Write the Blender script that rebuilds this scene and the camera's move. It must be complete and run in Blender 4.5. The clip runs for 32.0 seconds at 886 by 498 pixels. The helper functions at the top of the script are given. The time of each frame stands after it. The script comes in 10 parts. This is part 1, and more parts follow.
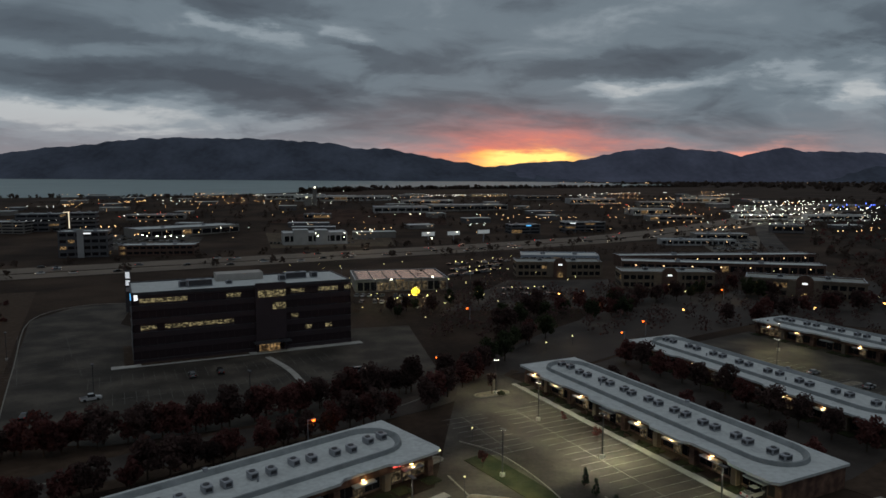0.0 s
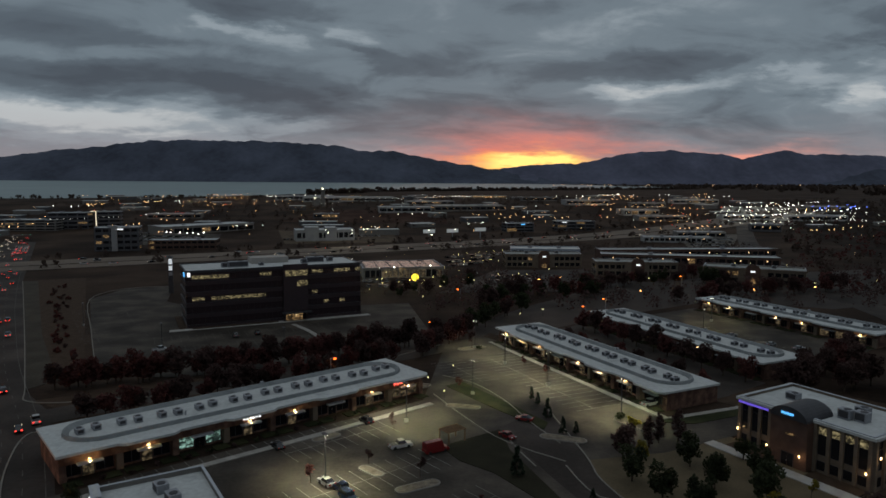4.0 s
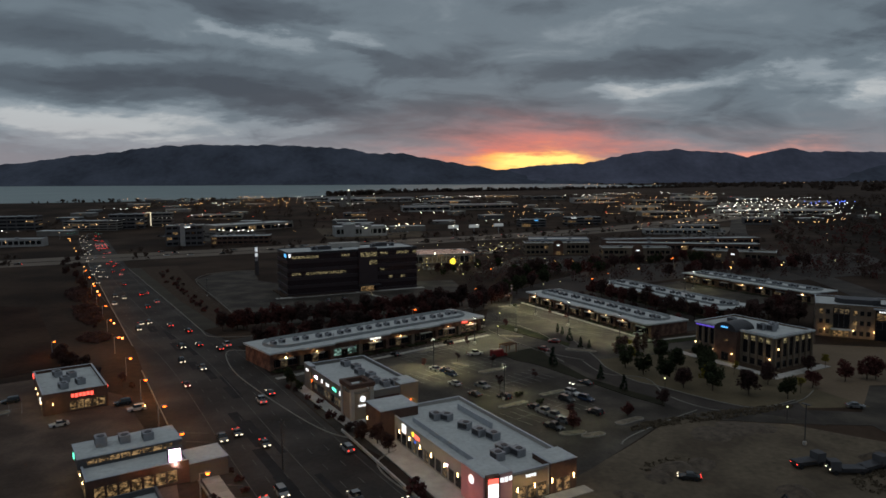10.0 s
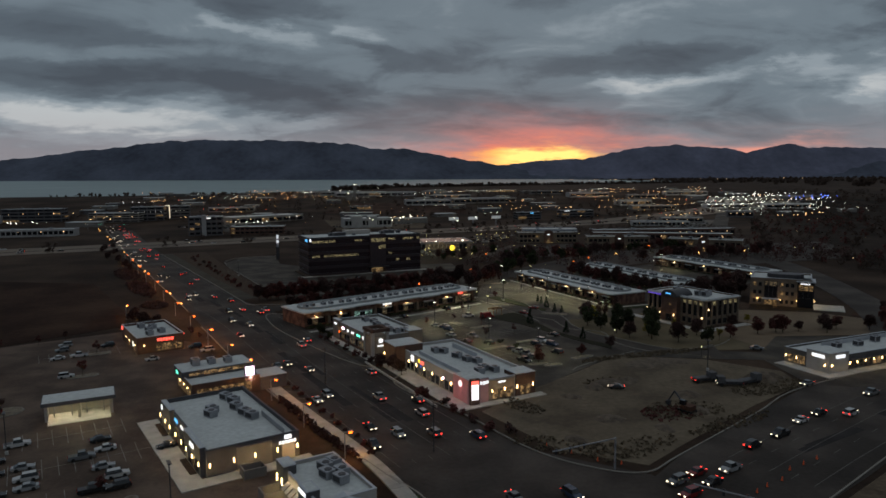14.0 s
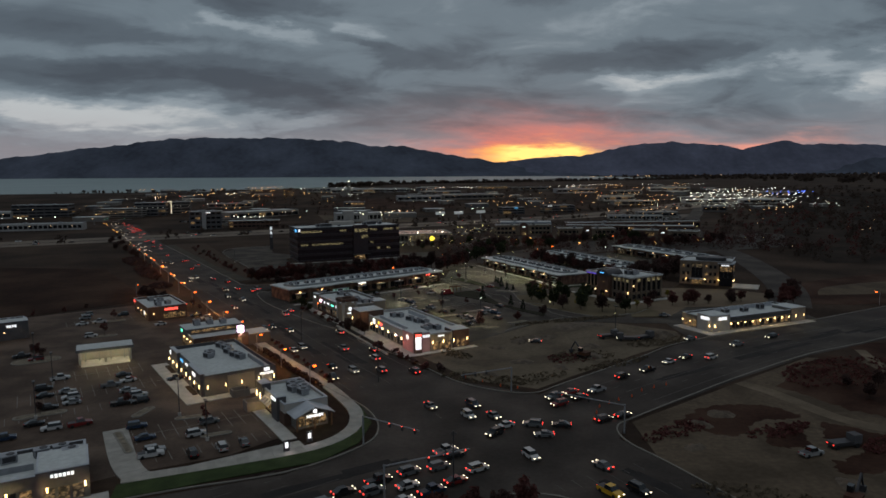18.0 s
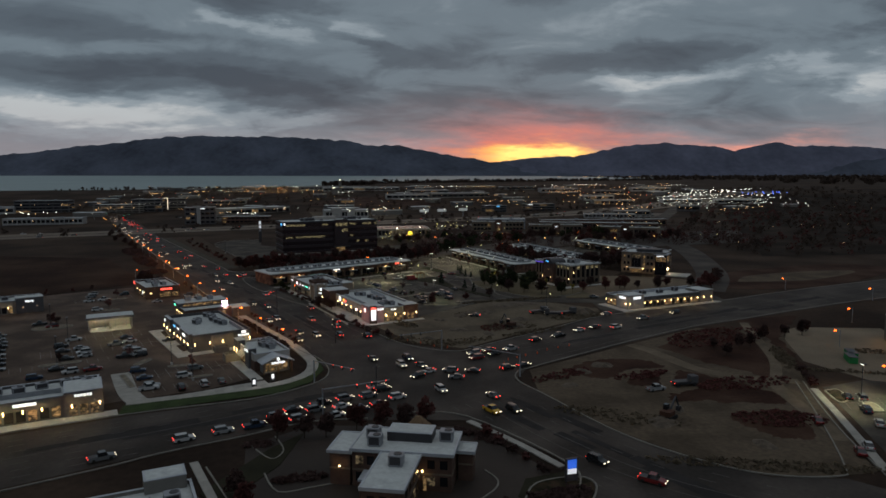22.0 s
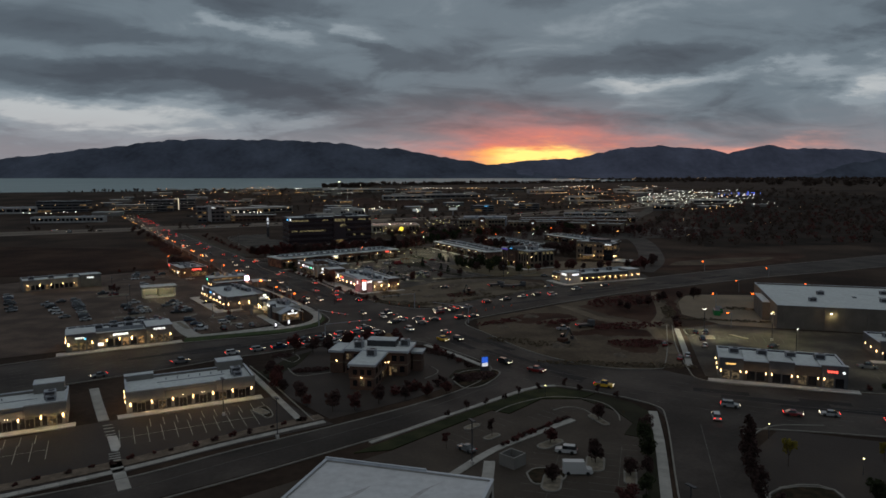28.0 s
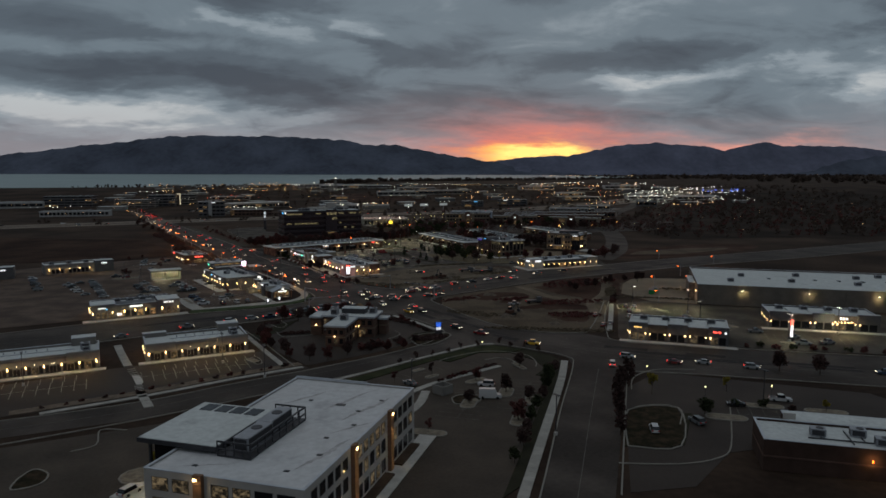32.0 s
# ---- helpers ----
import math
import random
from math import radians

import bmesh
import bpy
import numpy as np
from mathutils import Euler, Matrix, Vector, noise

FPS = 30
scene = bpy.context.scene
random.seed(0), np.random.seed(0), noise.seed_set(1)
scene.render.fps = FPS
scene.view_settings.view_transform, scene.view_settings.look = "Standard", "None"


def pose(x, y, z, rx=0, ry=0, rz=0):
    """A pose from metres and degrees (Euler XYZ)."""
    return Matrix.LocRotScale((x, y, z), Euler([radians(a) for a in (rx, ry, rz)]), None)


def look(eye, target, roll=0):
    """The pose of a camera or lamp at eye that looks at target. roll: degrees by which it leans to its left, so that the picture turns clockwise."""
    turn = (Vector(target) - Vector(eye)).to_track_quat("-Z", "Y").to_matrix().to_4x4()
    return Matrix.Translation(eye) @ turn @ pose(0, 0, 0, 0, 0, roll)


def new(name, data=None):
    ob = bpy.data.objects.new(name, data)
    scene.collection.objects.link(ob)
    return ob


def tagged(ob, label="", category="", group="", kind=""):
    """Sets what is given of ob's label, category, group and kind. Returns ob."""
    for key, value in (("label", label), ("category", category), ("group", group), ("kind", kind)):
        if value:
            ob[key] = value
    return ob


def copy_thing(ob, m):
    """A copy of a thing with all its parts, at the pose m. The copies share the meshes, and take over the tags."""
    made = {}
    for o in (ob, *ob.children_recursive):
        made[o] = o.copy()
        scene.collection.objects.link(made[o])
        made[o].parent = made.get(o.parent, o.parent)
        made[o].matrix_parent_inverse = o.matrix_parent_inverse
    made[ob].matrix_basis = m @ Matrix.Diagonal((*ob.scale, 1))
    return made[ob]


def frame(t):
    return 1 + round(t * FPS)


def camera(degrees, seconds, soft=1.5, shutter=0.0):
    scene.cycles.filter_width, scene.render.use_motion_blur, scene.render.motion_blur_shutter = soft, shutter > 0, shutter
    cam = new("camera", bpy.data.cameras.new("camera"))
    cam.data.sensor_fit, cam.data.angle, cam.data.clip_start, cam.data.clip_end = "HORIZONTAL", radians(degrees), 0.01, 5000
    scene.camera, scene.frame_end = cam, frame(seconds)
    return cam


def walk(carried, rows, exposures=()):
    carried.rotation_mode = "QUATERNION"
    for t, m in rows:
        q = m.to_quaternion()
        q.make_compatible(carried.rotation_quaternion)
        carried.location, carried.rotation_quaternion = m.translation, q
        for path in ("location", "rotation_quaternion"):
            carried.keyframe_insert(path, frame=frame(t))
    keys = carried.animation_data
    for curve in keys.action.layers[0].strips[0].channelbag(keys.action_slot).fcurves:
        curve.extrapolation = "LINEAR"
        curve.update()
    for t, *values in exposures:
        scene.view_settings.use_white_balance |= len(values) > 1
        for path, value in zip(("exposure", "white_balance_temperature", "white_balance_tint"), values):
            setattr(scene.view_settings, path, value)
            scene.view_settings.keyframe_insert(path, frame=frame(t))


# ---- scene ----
cam = camera(66.0, 32.0, 1.6)
PATH = [
    (0, (8.164, -15.486, 55.185), (8.39, -13.51, 54.977), 0.1),
    (1, (8.768, -27.872, 55.24), (8.991, -25.895, 55.037), 0.1),
    (2, (9.069, -40.185, 55.209), (9.288, -38.207, 55.007), 0.1),
    (3, (8.458, -52.417, 55.038), (8.672, -50.438, 54.836), 0.1),
    (6, (1.215, -89.188, 54.606), (1.429, -87.21, 54.407), 0.3),
    (7.5, (-6.392, -107.283, 54.735), (-6.184, -105.304, 54.538), -0.3),
    (9, (-13.837, -125.76, 54.875), (-13.638, -123.78, 54.678), -0.3),
    (11, (-19.686, -151.369, 54.832), (-19.497, -149.388, 54.632), -0.6),
    (13, (-21.769, -176.967, 54.775), (-21.582, -174.986, 54.569), -0.5),
    (14.5, (-20.511, -194.717, 54.7), (-20.324, -192.738, 54.485), -0.4),
    (16.5, (-15.288, -216.836, 54.375), (-15.101, -214.857, 54.156), -0.5),
    (19, (-6.429, -243.431, 54.057), (-6.244, -241.452, 53.835), -0.5),
    (21, (0.14, -263.753, 53.971), (0.331, -261.774, 53.746), -0.3),
    (23, (3.885, -284.707, 54.099), (4.08, -282.729, 53.882), -0.1),
    (25, (4.565, -307.98, 54.111), (4.761, -306.001, 53.898), -0.2),
    (27.5, (6.077, -337.668, 53.71), (6.272, -335.689, 53.495), -0.2),
    (28, (6.764, -343.214, 53.734), (6.959, -341.235, 53.519), -0.2),
    (30, (11.007, -364.285, 53.893), (11.201, -362.306, 53.671), -0.2),
    (32, (15.72, -384.184, 53.87), (15.915, -382.206, 53.645), -0.1),
]
walk(cam, [(t, look(a, b, r)) for t, a, b, r in PATH], exposures=[(0, 0.0), (32, 0.0)])

# ---- world: broken overcast at dusk, brighter overhead, last glow over the far ridge ----
SUN_AZ = 0.176      # direction of the glow, radians east of +y


def build_world():
    w = bpy.data.worlds.new("dusk_sky")
    scene.world = w
    w.use_nodes = True
    nt = w.node_tree
    nt.nodes.clear()
    N, L = nt.nodes.new, nt.links.new

    def mth(op, a, b=None, c=None):
        n = N("ShaderNodeMath")
        n.operation = op
        for i, v in enumerate((a, b, c)):
            if v is None:
                continue
            if isinstance(v, (int, float)):
                n.inputs[i].default_value = v
            else:
                L(v, n.inputs[i])
        return n.outputs[0]

    def mixc(f, a, b, mode="MIX"):
        n = N("ShaderNodeMix")
        n.data_type, n.blend_type = "RGBA", mode
        for s, v in ((n.inputs[0], f), (n.inputs[6], a), (n.inputs[7], b)):
            if isinstance(v, (int, float)):
                s.default_value = v
            elif isinstance(v, tuple):
                s.default_value = (*v, 1)
            else:
                L(v, s)
        return n.outputs[2]

    def ramp(f, stops):
        n = N("ShaderNodeValToRGB")
        n.color_ramp.interpolation = "EASE"
        el = n.color_ramp.elements
        while len(el) < len(stops):
            el.new(0.5)
        for e, (p, c) in zip(el, stops):
            e.position, e.color = p, (*c, 1) if isinstance(c, tuple) else (c, c, c, 1)
        L(f, n.inputs[0])
        return n.outputs[0]

    def gauss(x, c, s):
        d = mth("DIVIDE", mth("SUBTRACT", x, c), s)
        return mth("EXPONENT", mth("MULTIPLY", mth("MULTIPLY", d, d), -1.0))

    tc = N("ShaderNodeTexCoord")
    sep = N("ShaderNodeSeparateXYZ")
    L(tc.outputs["Generated"], sep.inputs[0])
    dx, dy, dz = sep.outputs
    az = mth("ARCTAN2", dx, dy)
    el = mth("ARCSINE", dz)
    up = mth("MAXIMUM", dz, 0.0)
    # a cloud deck: directions are projected on a level sheet, so that streaks lie flatter towards the horizon
    den = mth("ADD", up, 0.22)
    comb = N("ShaderNodeCombineXYZ")
    L(mth("DIVIDE", dx, den), comb.inputs[0])
    L(mth("DIVIDE", dy, den), comb.inputs[1])

    def cloud(scale, detail, rough, off, sx=1.0, sy=1.0):
        mp = N("ShaderNodeMapping")
        L(comb.outputs[0], mp.inputs[0])
        mp.inputs["Location"].default_value = off
        mp.inputs["Scale"].default_value = (sx, sy, 1)
        n = N("ShaderNodeTexNoise")
        L(mp.outputs[0], n.inputs[0])
        n.inputs["Scale"].default_value, n.inputs["Detail"].default_value = scale, detail
        n.inputs["Roughness"].default_value, n.inputs["Distortion"].default_value = rough, 0.7
        return n.outputs[0]

    # billows: one noise pushes the coordinates of the banks about
    wn = N("ShaderNodeTexNoise")
    wm = N("ShaderNodeMapping")
    wm.inputs["Scale"].default_value = (1.0, 1.3, 1)
    L(comb.outputs[0], wm.inputs[0])
    L(wm.outputs[0], wn.inputs[0])
    wn.inputs["Scale"].default_value, wn.inputs["Detail"].default_value, wn.inputs["Roughness"].default_value = 2.6, 8.0, 0.60
    wsep = N("ShaderNodeSeparateColor")
    L(wn.outputs[1], wsep.inputs[0])
    azw = mth("ADD", az, mth("MULTIPLY", mth("SUBTRACT", wsep.outputs[0], 0.5), 0.26))
    elw = mth("ADD", el, mth("MULTIPLY", mth("SUBTRACT", wsep.outputs[1], 0.5), 0.060))

    big = cloud(1.1, 6.0, 0.50, (3.1, 7.4, 0), 0.85, 1.0)
    fine = cloud(3.4, 8.0, 0.56, (1.3, 2.2, 0), 0.85, 1.0)
    thick = mth("MULTIPLY_ADD", mth("SUBTRACT", big, 0.5), 0.75, 0.44)
    thick = mth("MULTIPLY_ADD", mth("SUBTRACT", fine, 0.5), 0.62, thick)
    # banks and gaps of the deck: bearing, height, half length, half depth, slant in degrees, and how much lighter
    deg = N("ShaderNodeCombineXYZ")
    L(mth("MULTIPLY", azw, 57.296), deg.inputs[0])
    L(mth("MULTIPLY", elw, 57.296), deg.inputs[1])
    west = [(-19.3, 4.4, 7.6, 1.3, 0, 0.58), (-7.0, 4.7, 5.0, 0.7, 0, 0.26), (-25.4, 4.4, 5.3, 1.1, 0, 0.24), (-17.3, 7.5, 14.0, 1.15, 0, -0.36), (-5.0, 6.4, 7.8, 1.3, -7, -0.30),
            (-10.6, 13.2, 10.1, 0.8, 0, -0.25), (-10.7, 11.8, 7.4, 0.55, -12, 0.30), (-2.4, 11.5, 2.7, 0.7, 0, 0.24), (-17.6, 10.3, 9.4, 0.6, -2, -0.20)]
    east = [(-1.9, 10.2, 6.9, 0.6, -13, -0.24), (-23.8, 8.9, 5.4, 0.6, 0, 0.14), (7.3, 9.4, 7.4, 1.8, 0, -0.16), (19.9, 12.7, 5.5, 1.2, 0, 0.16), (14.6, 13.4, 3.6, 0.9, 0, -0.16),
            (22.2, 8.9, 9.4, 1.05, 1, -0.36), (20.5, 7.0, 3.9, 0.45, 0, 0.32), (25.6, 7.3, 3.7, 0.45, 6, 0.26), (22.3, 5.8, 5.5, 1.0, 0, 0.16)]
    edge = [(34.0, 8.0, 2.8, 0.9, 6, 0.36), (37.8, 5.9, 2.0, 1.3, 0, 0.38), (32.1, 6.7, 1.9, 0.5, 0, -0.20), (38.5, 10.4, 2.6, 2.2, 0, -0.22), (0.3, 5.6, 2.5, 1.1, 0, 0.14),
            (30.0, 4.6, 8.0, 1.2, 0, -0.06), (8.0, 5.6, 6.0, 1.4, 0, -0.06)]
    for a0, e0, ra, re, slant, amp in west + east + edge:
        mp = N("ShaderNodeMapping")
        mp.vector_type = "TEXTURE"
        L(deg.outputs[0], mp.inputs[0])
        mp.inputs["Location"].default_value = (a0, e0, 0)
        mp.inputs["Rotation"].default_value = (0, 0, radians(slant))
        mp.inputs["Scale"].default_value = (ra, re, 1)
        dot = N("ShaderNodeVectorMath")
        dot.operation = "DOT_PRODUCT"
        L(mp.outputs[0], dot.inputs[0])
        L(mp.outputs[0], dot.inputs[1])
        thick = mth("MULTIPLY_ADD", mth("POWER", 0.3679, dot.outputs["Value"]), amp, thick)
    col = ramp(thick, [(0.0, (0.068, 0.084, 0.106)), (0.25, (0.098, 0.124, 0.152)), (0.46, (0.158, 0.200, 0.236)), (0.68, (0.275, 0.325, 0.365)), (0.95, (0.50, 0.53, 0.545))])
    # veil of falling rain, warmed from below
    veil = mth("MULTIPLY", gauss(azw, 0.06, 0.20), gauss(elw, 0.075, 0.032))
    col = mixc(mth("MULTIPLY", veil, 0.42), col, (0.158, 0.140, 0.160))
    low = gauss(elw, 0.026, 0.036)
    col = mixc(mth("MULTIPLY", low, 0.50), col, (0.37, 0.31, 0.325))
    # the glow of the set sun
    breakup = mth("ADD", 0.25, mth("MULTIPLY", fine, 1.45))
    halo = mth("MULTIPLY", mth("MULTIPLY", gauss(azw, SUN_AZ + 0.050, 0.120), gauss(elw, 0.020, 0.042)), breakup)
    col = mixc(mth("MINIMUM", mth("MULTIPLY", halo, 1.25), 1.0), col, (0.80, 0.215, 0.165))
    core = mth("MULTIPLY", mth("MULTIPLY", gauss(azw, SUN_AZ + 0.058, 0.078), gauss(elw, 0.022, 0.014)), breakup)
    col = mixc(mth("MINIMUM", mth("MULTIPLY", core, 1.55), 1.0), col, (1.10, 0.40, 0.095))
    hot = mth("MULTIPLY", mth("MULTIPLY", gauss(az, SUN_AZ + 0.062, 0.056), gauss(elw, 0.025, 0.0095)), breakup)
    col = mixc(mth("MINIMUM", mth("MULTIPLY", hot, 2.0), 1.0), col, (1.45, 0.98, 0.28))
    side = mth("MULTIPLY", mth("MULTIPLY", gauss(az, 0.530, 0.085), gauss(elw, 0.030, 0.011)), breakup)
    col = mixc(mth("MINIMUM", mth("MULTIPLY", side, 1.0), 1.0), col, (0.80, 0.33, 0.26))
    # overcast skies are brighter overhead
    lift = mth("ADD", 1.0, mth("MULTIPLY", mth("MAXIMUM", mth("SUBTRACT", dz, 0.30), 0.0), 2.2))
    comb2 = N("ShaderNodeCombineColor")
    for i, k in enumerate((1.20, 0.95, 0.80)):      # unseen zenith tinted warm to warm the light on the ground
        L(mth("MULTIPLY_ADD", mth("SUBTRACT", lift, 1.0), k, 1.0), comb2.inputs[i])
    col = mixc(1.0, col, comb2.outputs[0], "MULTIPLY")
    bg1 = N("ShaderNodeBackground")
    L(col, bg1.inputs[0])
    bg1.inputs[1].default_value = 1.0
    sky = N("ShaderNodeTexSky")
    sky.sky_type, sky.sun_disc = "NISHITA", False
    sky.sun_elevation, sky.sun_rotation = radians(1.0), SUN_AZ
    bg2 = N("ShaderNodeBackground")
    L(sky.outputs[0], bg2.inputs[0])
    bg2.inputs[1].default_value = 0.05
    add = N("ShaderNodeMixShader")     # clouds cover nearly all of the clear sky
    add.inputs[0].default_value = 0.97
    L(bg2.outputs[0], add.inputs[1])
    L(bg1.outputs[0], add.inputs[2])
    out = N("ShaderNodeOutputWorld")
    L(add.outputs[0], out.inputs[0])


build_world()
sun = new("sun", bpy.data.lights.new("sun", "SUN"))
sun.data.energy, sun.data.angle, sun.data.color = 0.12, radians(25), (1.0, 0.62, 0.42)
sun.matrix_world = look((0, 0, 300), (-math.sin(SUN_AZ) * 100, -math.cos(SUN_AZ) * 100, 300 - 9))

# ---- materials ----
MATS = {}


def mat(name, color, rough=0.8, metal=0.0, var=0.25, scale=0.35, fine=6.0, bump=0.0, emit=None, spec=0.14, tint=None, obj=0.0):
    """A surface with stains at one scale and grain at another; obj: how far single pieces differ."""
    if name in MATS:
        return MATS[name]
    m = bpy.data.materials.new(name)
    MATS[name] = m
    m.use_nodes = True
    nt = m.node_tree
    N, L = nt.nodes.new, nt.links.new
    b = nt.nodes["Principled BSDF"]
    b.inputs["Roughness"].default_value, b.inputs["Metallic"].default_value = rough, metal
    b.inputs["Specular IOR Level"].default_value = spec
    b.inputs["Base Color"].default_value = (*color, 1)
    if var > 0:
        geo = N("ShaderNodeNewGeometry")
        n1, n2 = N("ShaderNodeTexNoise"), N("ShaderNodeTexNoise")
        for n, s, d in ((n1, scale, 5.0), (n2, fine, 3.0)):
            L(geo.outputs["Position"], n.inputs["Vector"])
            n.inputs["Scale"].default_value, n.inputs["Detail"].default_value = s, d
        ad = N("ShaderNodeMath")
        ad.operation = "MULTIPLY_ADD"
        L(n2.outputs[0], ad.inputs[0])
        ad.inputs[1].default_value = 0.45
        L(n1.outputs[0], ad.inputs[2])
        rp = N("ShaderNodeMapRange")
        rp.inputs[1].default_value, rp.inputs[2].default_value = 0.45, 1.0
        rp.inputs[3].default_value, rp.inputs[4].default_value = 1.0 - var, 1.0 + var
        L(ad.outputs[0], rp.inputs[0])
        f = rp.outputs[0]
        if obj > 0:
            oi = N("ShaderNodeObjectInfo")
            r2 = N("ShaderNodeMapRange")
            r2.inputs[3].default_value, r2.inputs[4].default_value = 1.0 - obj, 1.0 + obj
            L(oi.outputs["Random"], r2.inputs[0])
            mu = N("ShaderNodeMath")
            mu.operation = "MULTIPLY"
            L(f, mu.inputs[0])
            L(r2.outputs[0], mu.inputs[1])
            f = mu.outputs[0]
        mx = N("ShaderNodeMix")
        mx.data_type, mx.blend_type = "RGBA", "MULTIPLY"
        mx.inputs[0].default_value = 1.0
        mx.inputs[6].default_value = (*color, 1)
        if tint:
            tm = N("ShaderNodeMix")
            tm.data_type = "RGBA"
            tm.inputs[6].default_value, tm.inputs[7].default_value = (*color, 1), (*tint, 1)
            cr = N("ShaderNodeMapRange")
            cr.inputs[1].default_value, cr.inputs[2].default_value = 0.42, 0.62
            L(n1.outputs[0], cr.inputs[0])
            L(cr.outputs[0], tm.inputs[0])
            L(tm.outputs[2], mx.inputs[6])
        cc = N("ShaderNodeCombineColor")
        for i in range(3):
            L(f, cc.inputs[i])
        L(cc.outputs[0], mx.inputs[7])
        L(mx.outputs[2], b.inputs["Base Color"])
        if bump > 0:
            bp = N("ShaderNodeBump")
            bp.inputs["Strength"].default_value, bp.inputs["Distance"].default_value = 0.6, bump
            L(n2.outputs[0], bp.inputs["Height"])
            L(bp.outputs[0], b.inputs["Normal"])
    if emit:
        b.inputs["Emission Color"].default_value = (*emit[:3], 1)
        b.inputs["Emission Strength"].default_value = emit[3]
    return m


ASPHALT = mat("asphalt", (0.0315, 0.0265, 0.0235), 0.75, var=0.42, scale=0.06, fine=1.1, bump=0.01, tint=(0.044, 0.0370, 0.0325), spec=0.08)
ASPHALT_NEW = mat("fresh_asphalt", (0.033, 0.0265, 0.0230), 0.7, var=0.25, scale=0.08, fine=1.5, bump=0.01, spec=0.08)
ASPHALT_LOT = mat("lot_asphalt", (0.036, 0.0315, 0.0270), 0.8, var=0.45, scale=0.09, fine=1.3, bump=0.01, tint=(0.052, 0.0450, 0.0375), spec=0.08)
CONCRETE = mat("concrete", (0.32, 0.31, 0.29), 0.85, var=0.2, scale=0.4, fine=5, bump=0.005, spec=0.08)
KERB = mat("kerb_concrete", (0.165, 0.155, 0.138), 0.85, var=0.2, scale=0.3, spec=0.08)
LAWN = mat("lawn", (0.017, 0.021, 0.0095), 0.95, var=0.4, scale=0.15, fine=3.0, bump=0.03, tint=(0.027, 0.028, 0.013), spec=0.08)
SCRUB = mat("dry_scrub", (0.024, 0.0160, 0.0120), 0.95, var=0.6, scale=0.02, fine=0.5, bump=0.05, tint=(0.034, 0.0230, 0.0165), spec=0.06)
DIRT = mat("bare_dirt", (0.0946, 0.0720, 0.0510), 0.95, var=0.55, scale=0.07, fine=0.9, bump=0.04, tint=(0.0396, 0.0300, 0.0211), spec=0.08)
REDSOIL = mat("weedy_soil", (0.029, 0.0125, 0.0080), 0.95, var=0.6, scale=0.06, fine=1.0, bump=0.06, tint=(0.036, 0.020, 0.0135), spec=0.08)
MULCH = mat("bark_mulch", (0.0440, 0.0300, 0.0211), 0.95, var=0.4, scale=0.5, fine=4, bump=0.03, spec=0.08)
ROOF = mat("white_roof_membrane", (0.4268, 0.4500, 0.4481), 0.7, var=0.34, scale=0.16, fine=1.1, tint=(0.3104, 0.3250, 0.3245), spec=0.15)
# ring grey also carries the shade of its slope
ROOF_SHADEGREY = mat("shaded_grey_membrane", (0.17, 0.185, 0.19), 0.75, var=0.25, scale=0.3, fine=1.5)
PAINT = mat("road_paint", (0.22, 0.215, 0.20), 0.7, var=0.35, scale=0.5, fine=4)
PATCH = mat("asphalt_patch", (0.022, 0.020, 0.020), 0.85, var=0.35, scale=0.2, fine=2.0, spec=0.08)
FADEDPAINT = mat("faded_stall_paint", (0.15, 0.145, 0.135), 0.8, var=0.5, scale=0.3, fine=3)
WORNPAINT = mat("worn_road_paint", (0.075, 0.070, 0.064), 0.8, var=0.5, scale=0.4, fine=3)
WATER = mat("lake_water", (0.165, 0.215, 0.22), 0.5, var=0.12, scale=0.004, fine=0.05, spec=0.25)
# haze of distance is put into both rock colours, paler on the far range
HAZED_ROCK = mat("mountain_rock", (0.066, 0.075, 0.100), 1.0, var=0.35, scale=0.004, fine=0.03, spec=0.0)
FAR_HAZED_ROCK = mat("far_hazed_rock", (0.092, 0.098, 0.136), 1.0, var=0.3, scale=0.005, fine=0.03, spec=0.0)

# ---- mesh helpers ----


def add_box(bm, x0, y0, z0, x1, y1, z1, M=None):
    vs = [bm.verts.new(p) for p in ((x0, y0, z0), (x1, y0, z0), (x1, y1, z0), (x0, y1, z0),
                                    (x0, y0, z1), (x1, y0, z1), (x1, y1, z1), (x0, y1, z1))]
    for f in ((3, 2, 1, 0), (4, 5, 6, 7), (0, 1, 5, 4), (1, 2, 6, 5), (2, 3, 7, 6), (3, 0, 4, 7)):
        bm.faces.new([vs[i] for i in f])
    if M is not None:
        for v in vs:
            v.co = M @ v.co
    return vs


def prism(bm, pts, z0, z1):
    """A flat slab of any outline, counter-clockwise or not."""
    area = sum(a[0] * b[1] - b[0] * a[1] for a, b in zip(pts, list(pts[1:]) + [pts[0]]))
    if area < 0:
        pts = list(reversed(pts))
    lo = [bm.verts.new((x, y, z0)) for x, y in pts]
    hi = [bm.verts.new((x, y, z1)) for x, y in pts]
    bm.faces.new(hi)
    n = len(pts)
    for i in range(n):
        bm.faces.new((lo[i], lo[(i + 1) % n], hi[(i + 1) % n], hi[i]))


def finish(bm, name, material):
    me = bpy.data.meshes.new(name)
    bm.to_mesh(me)
    bm.free()
    for m in (material if isinstance(material, (list, tuple)) else [material]):
        me.materials.append(m)
    return me


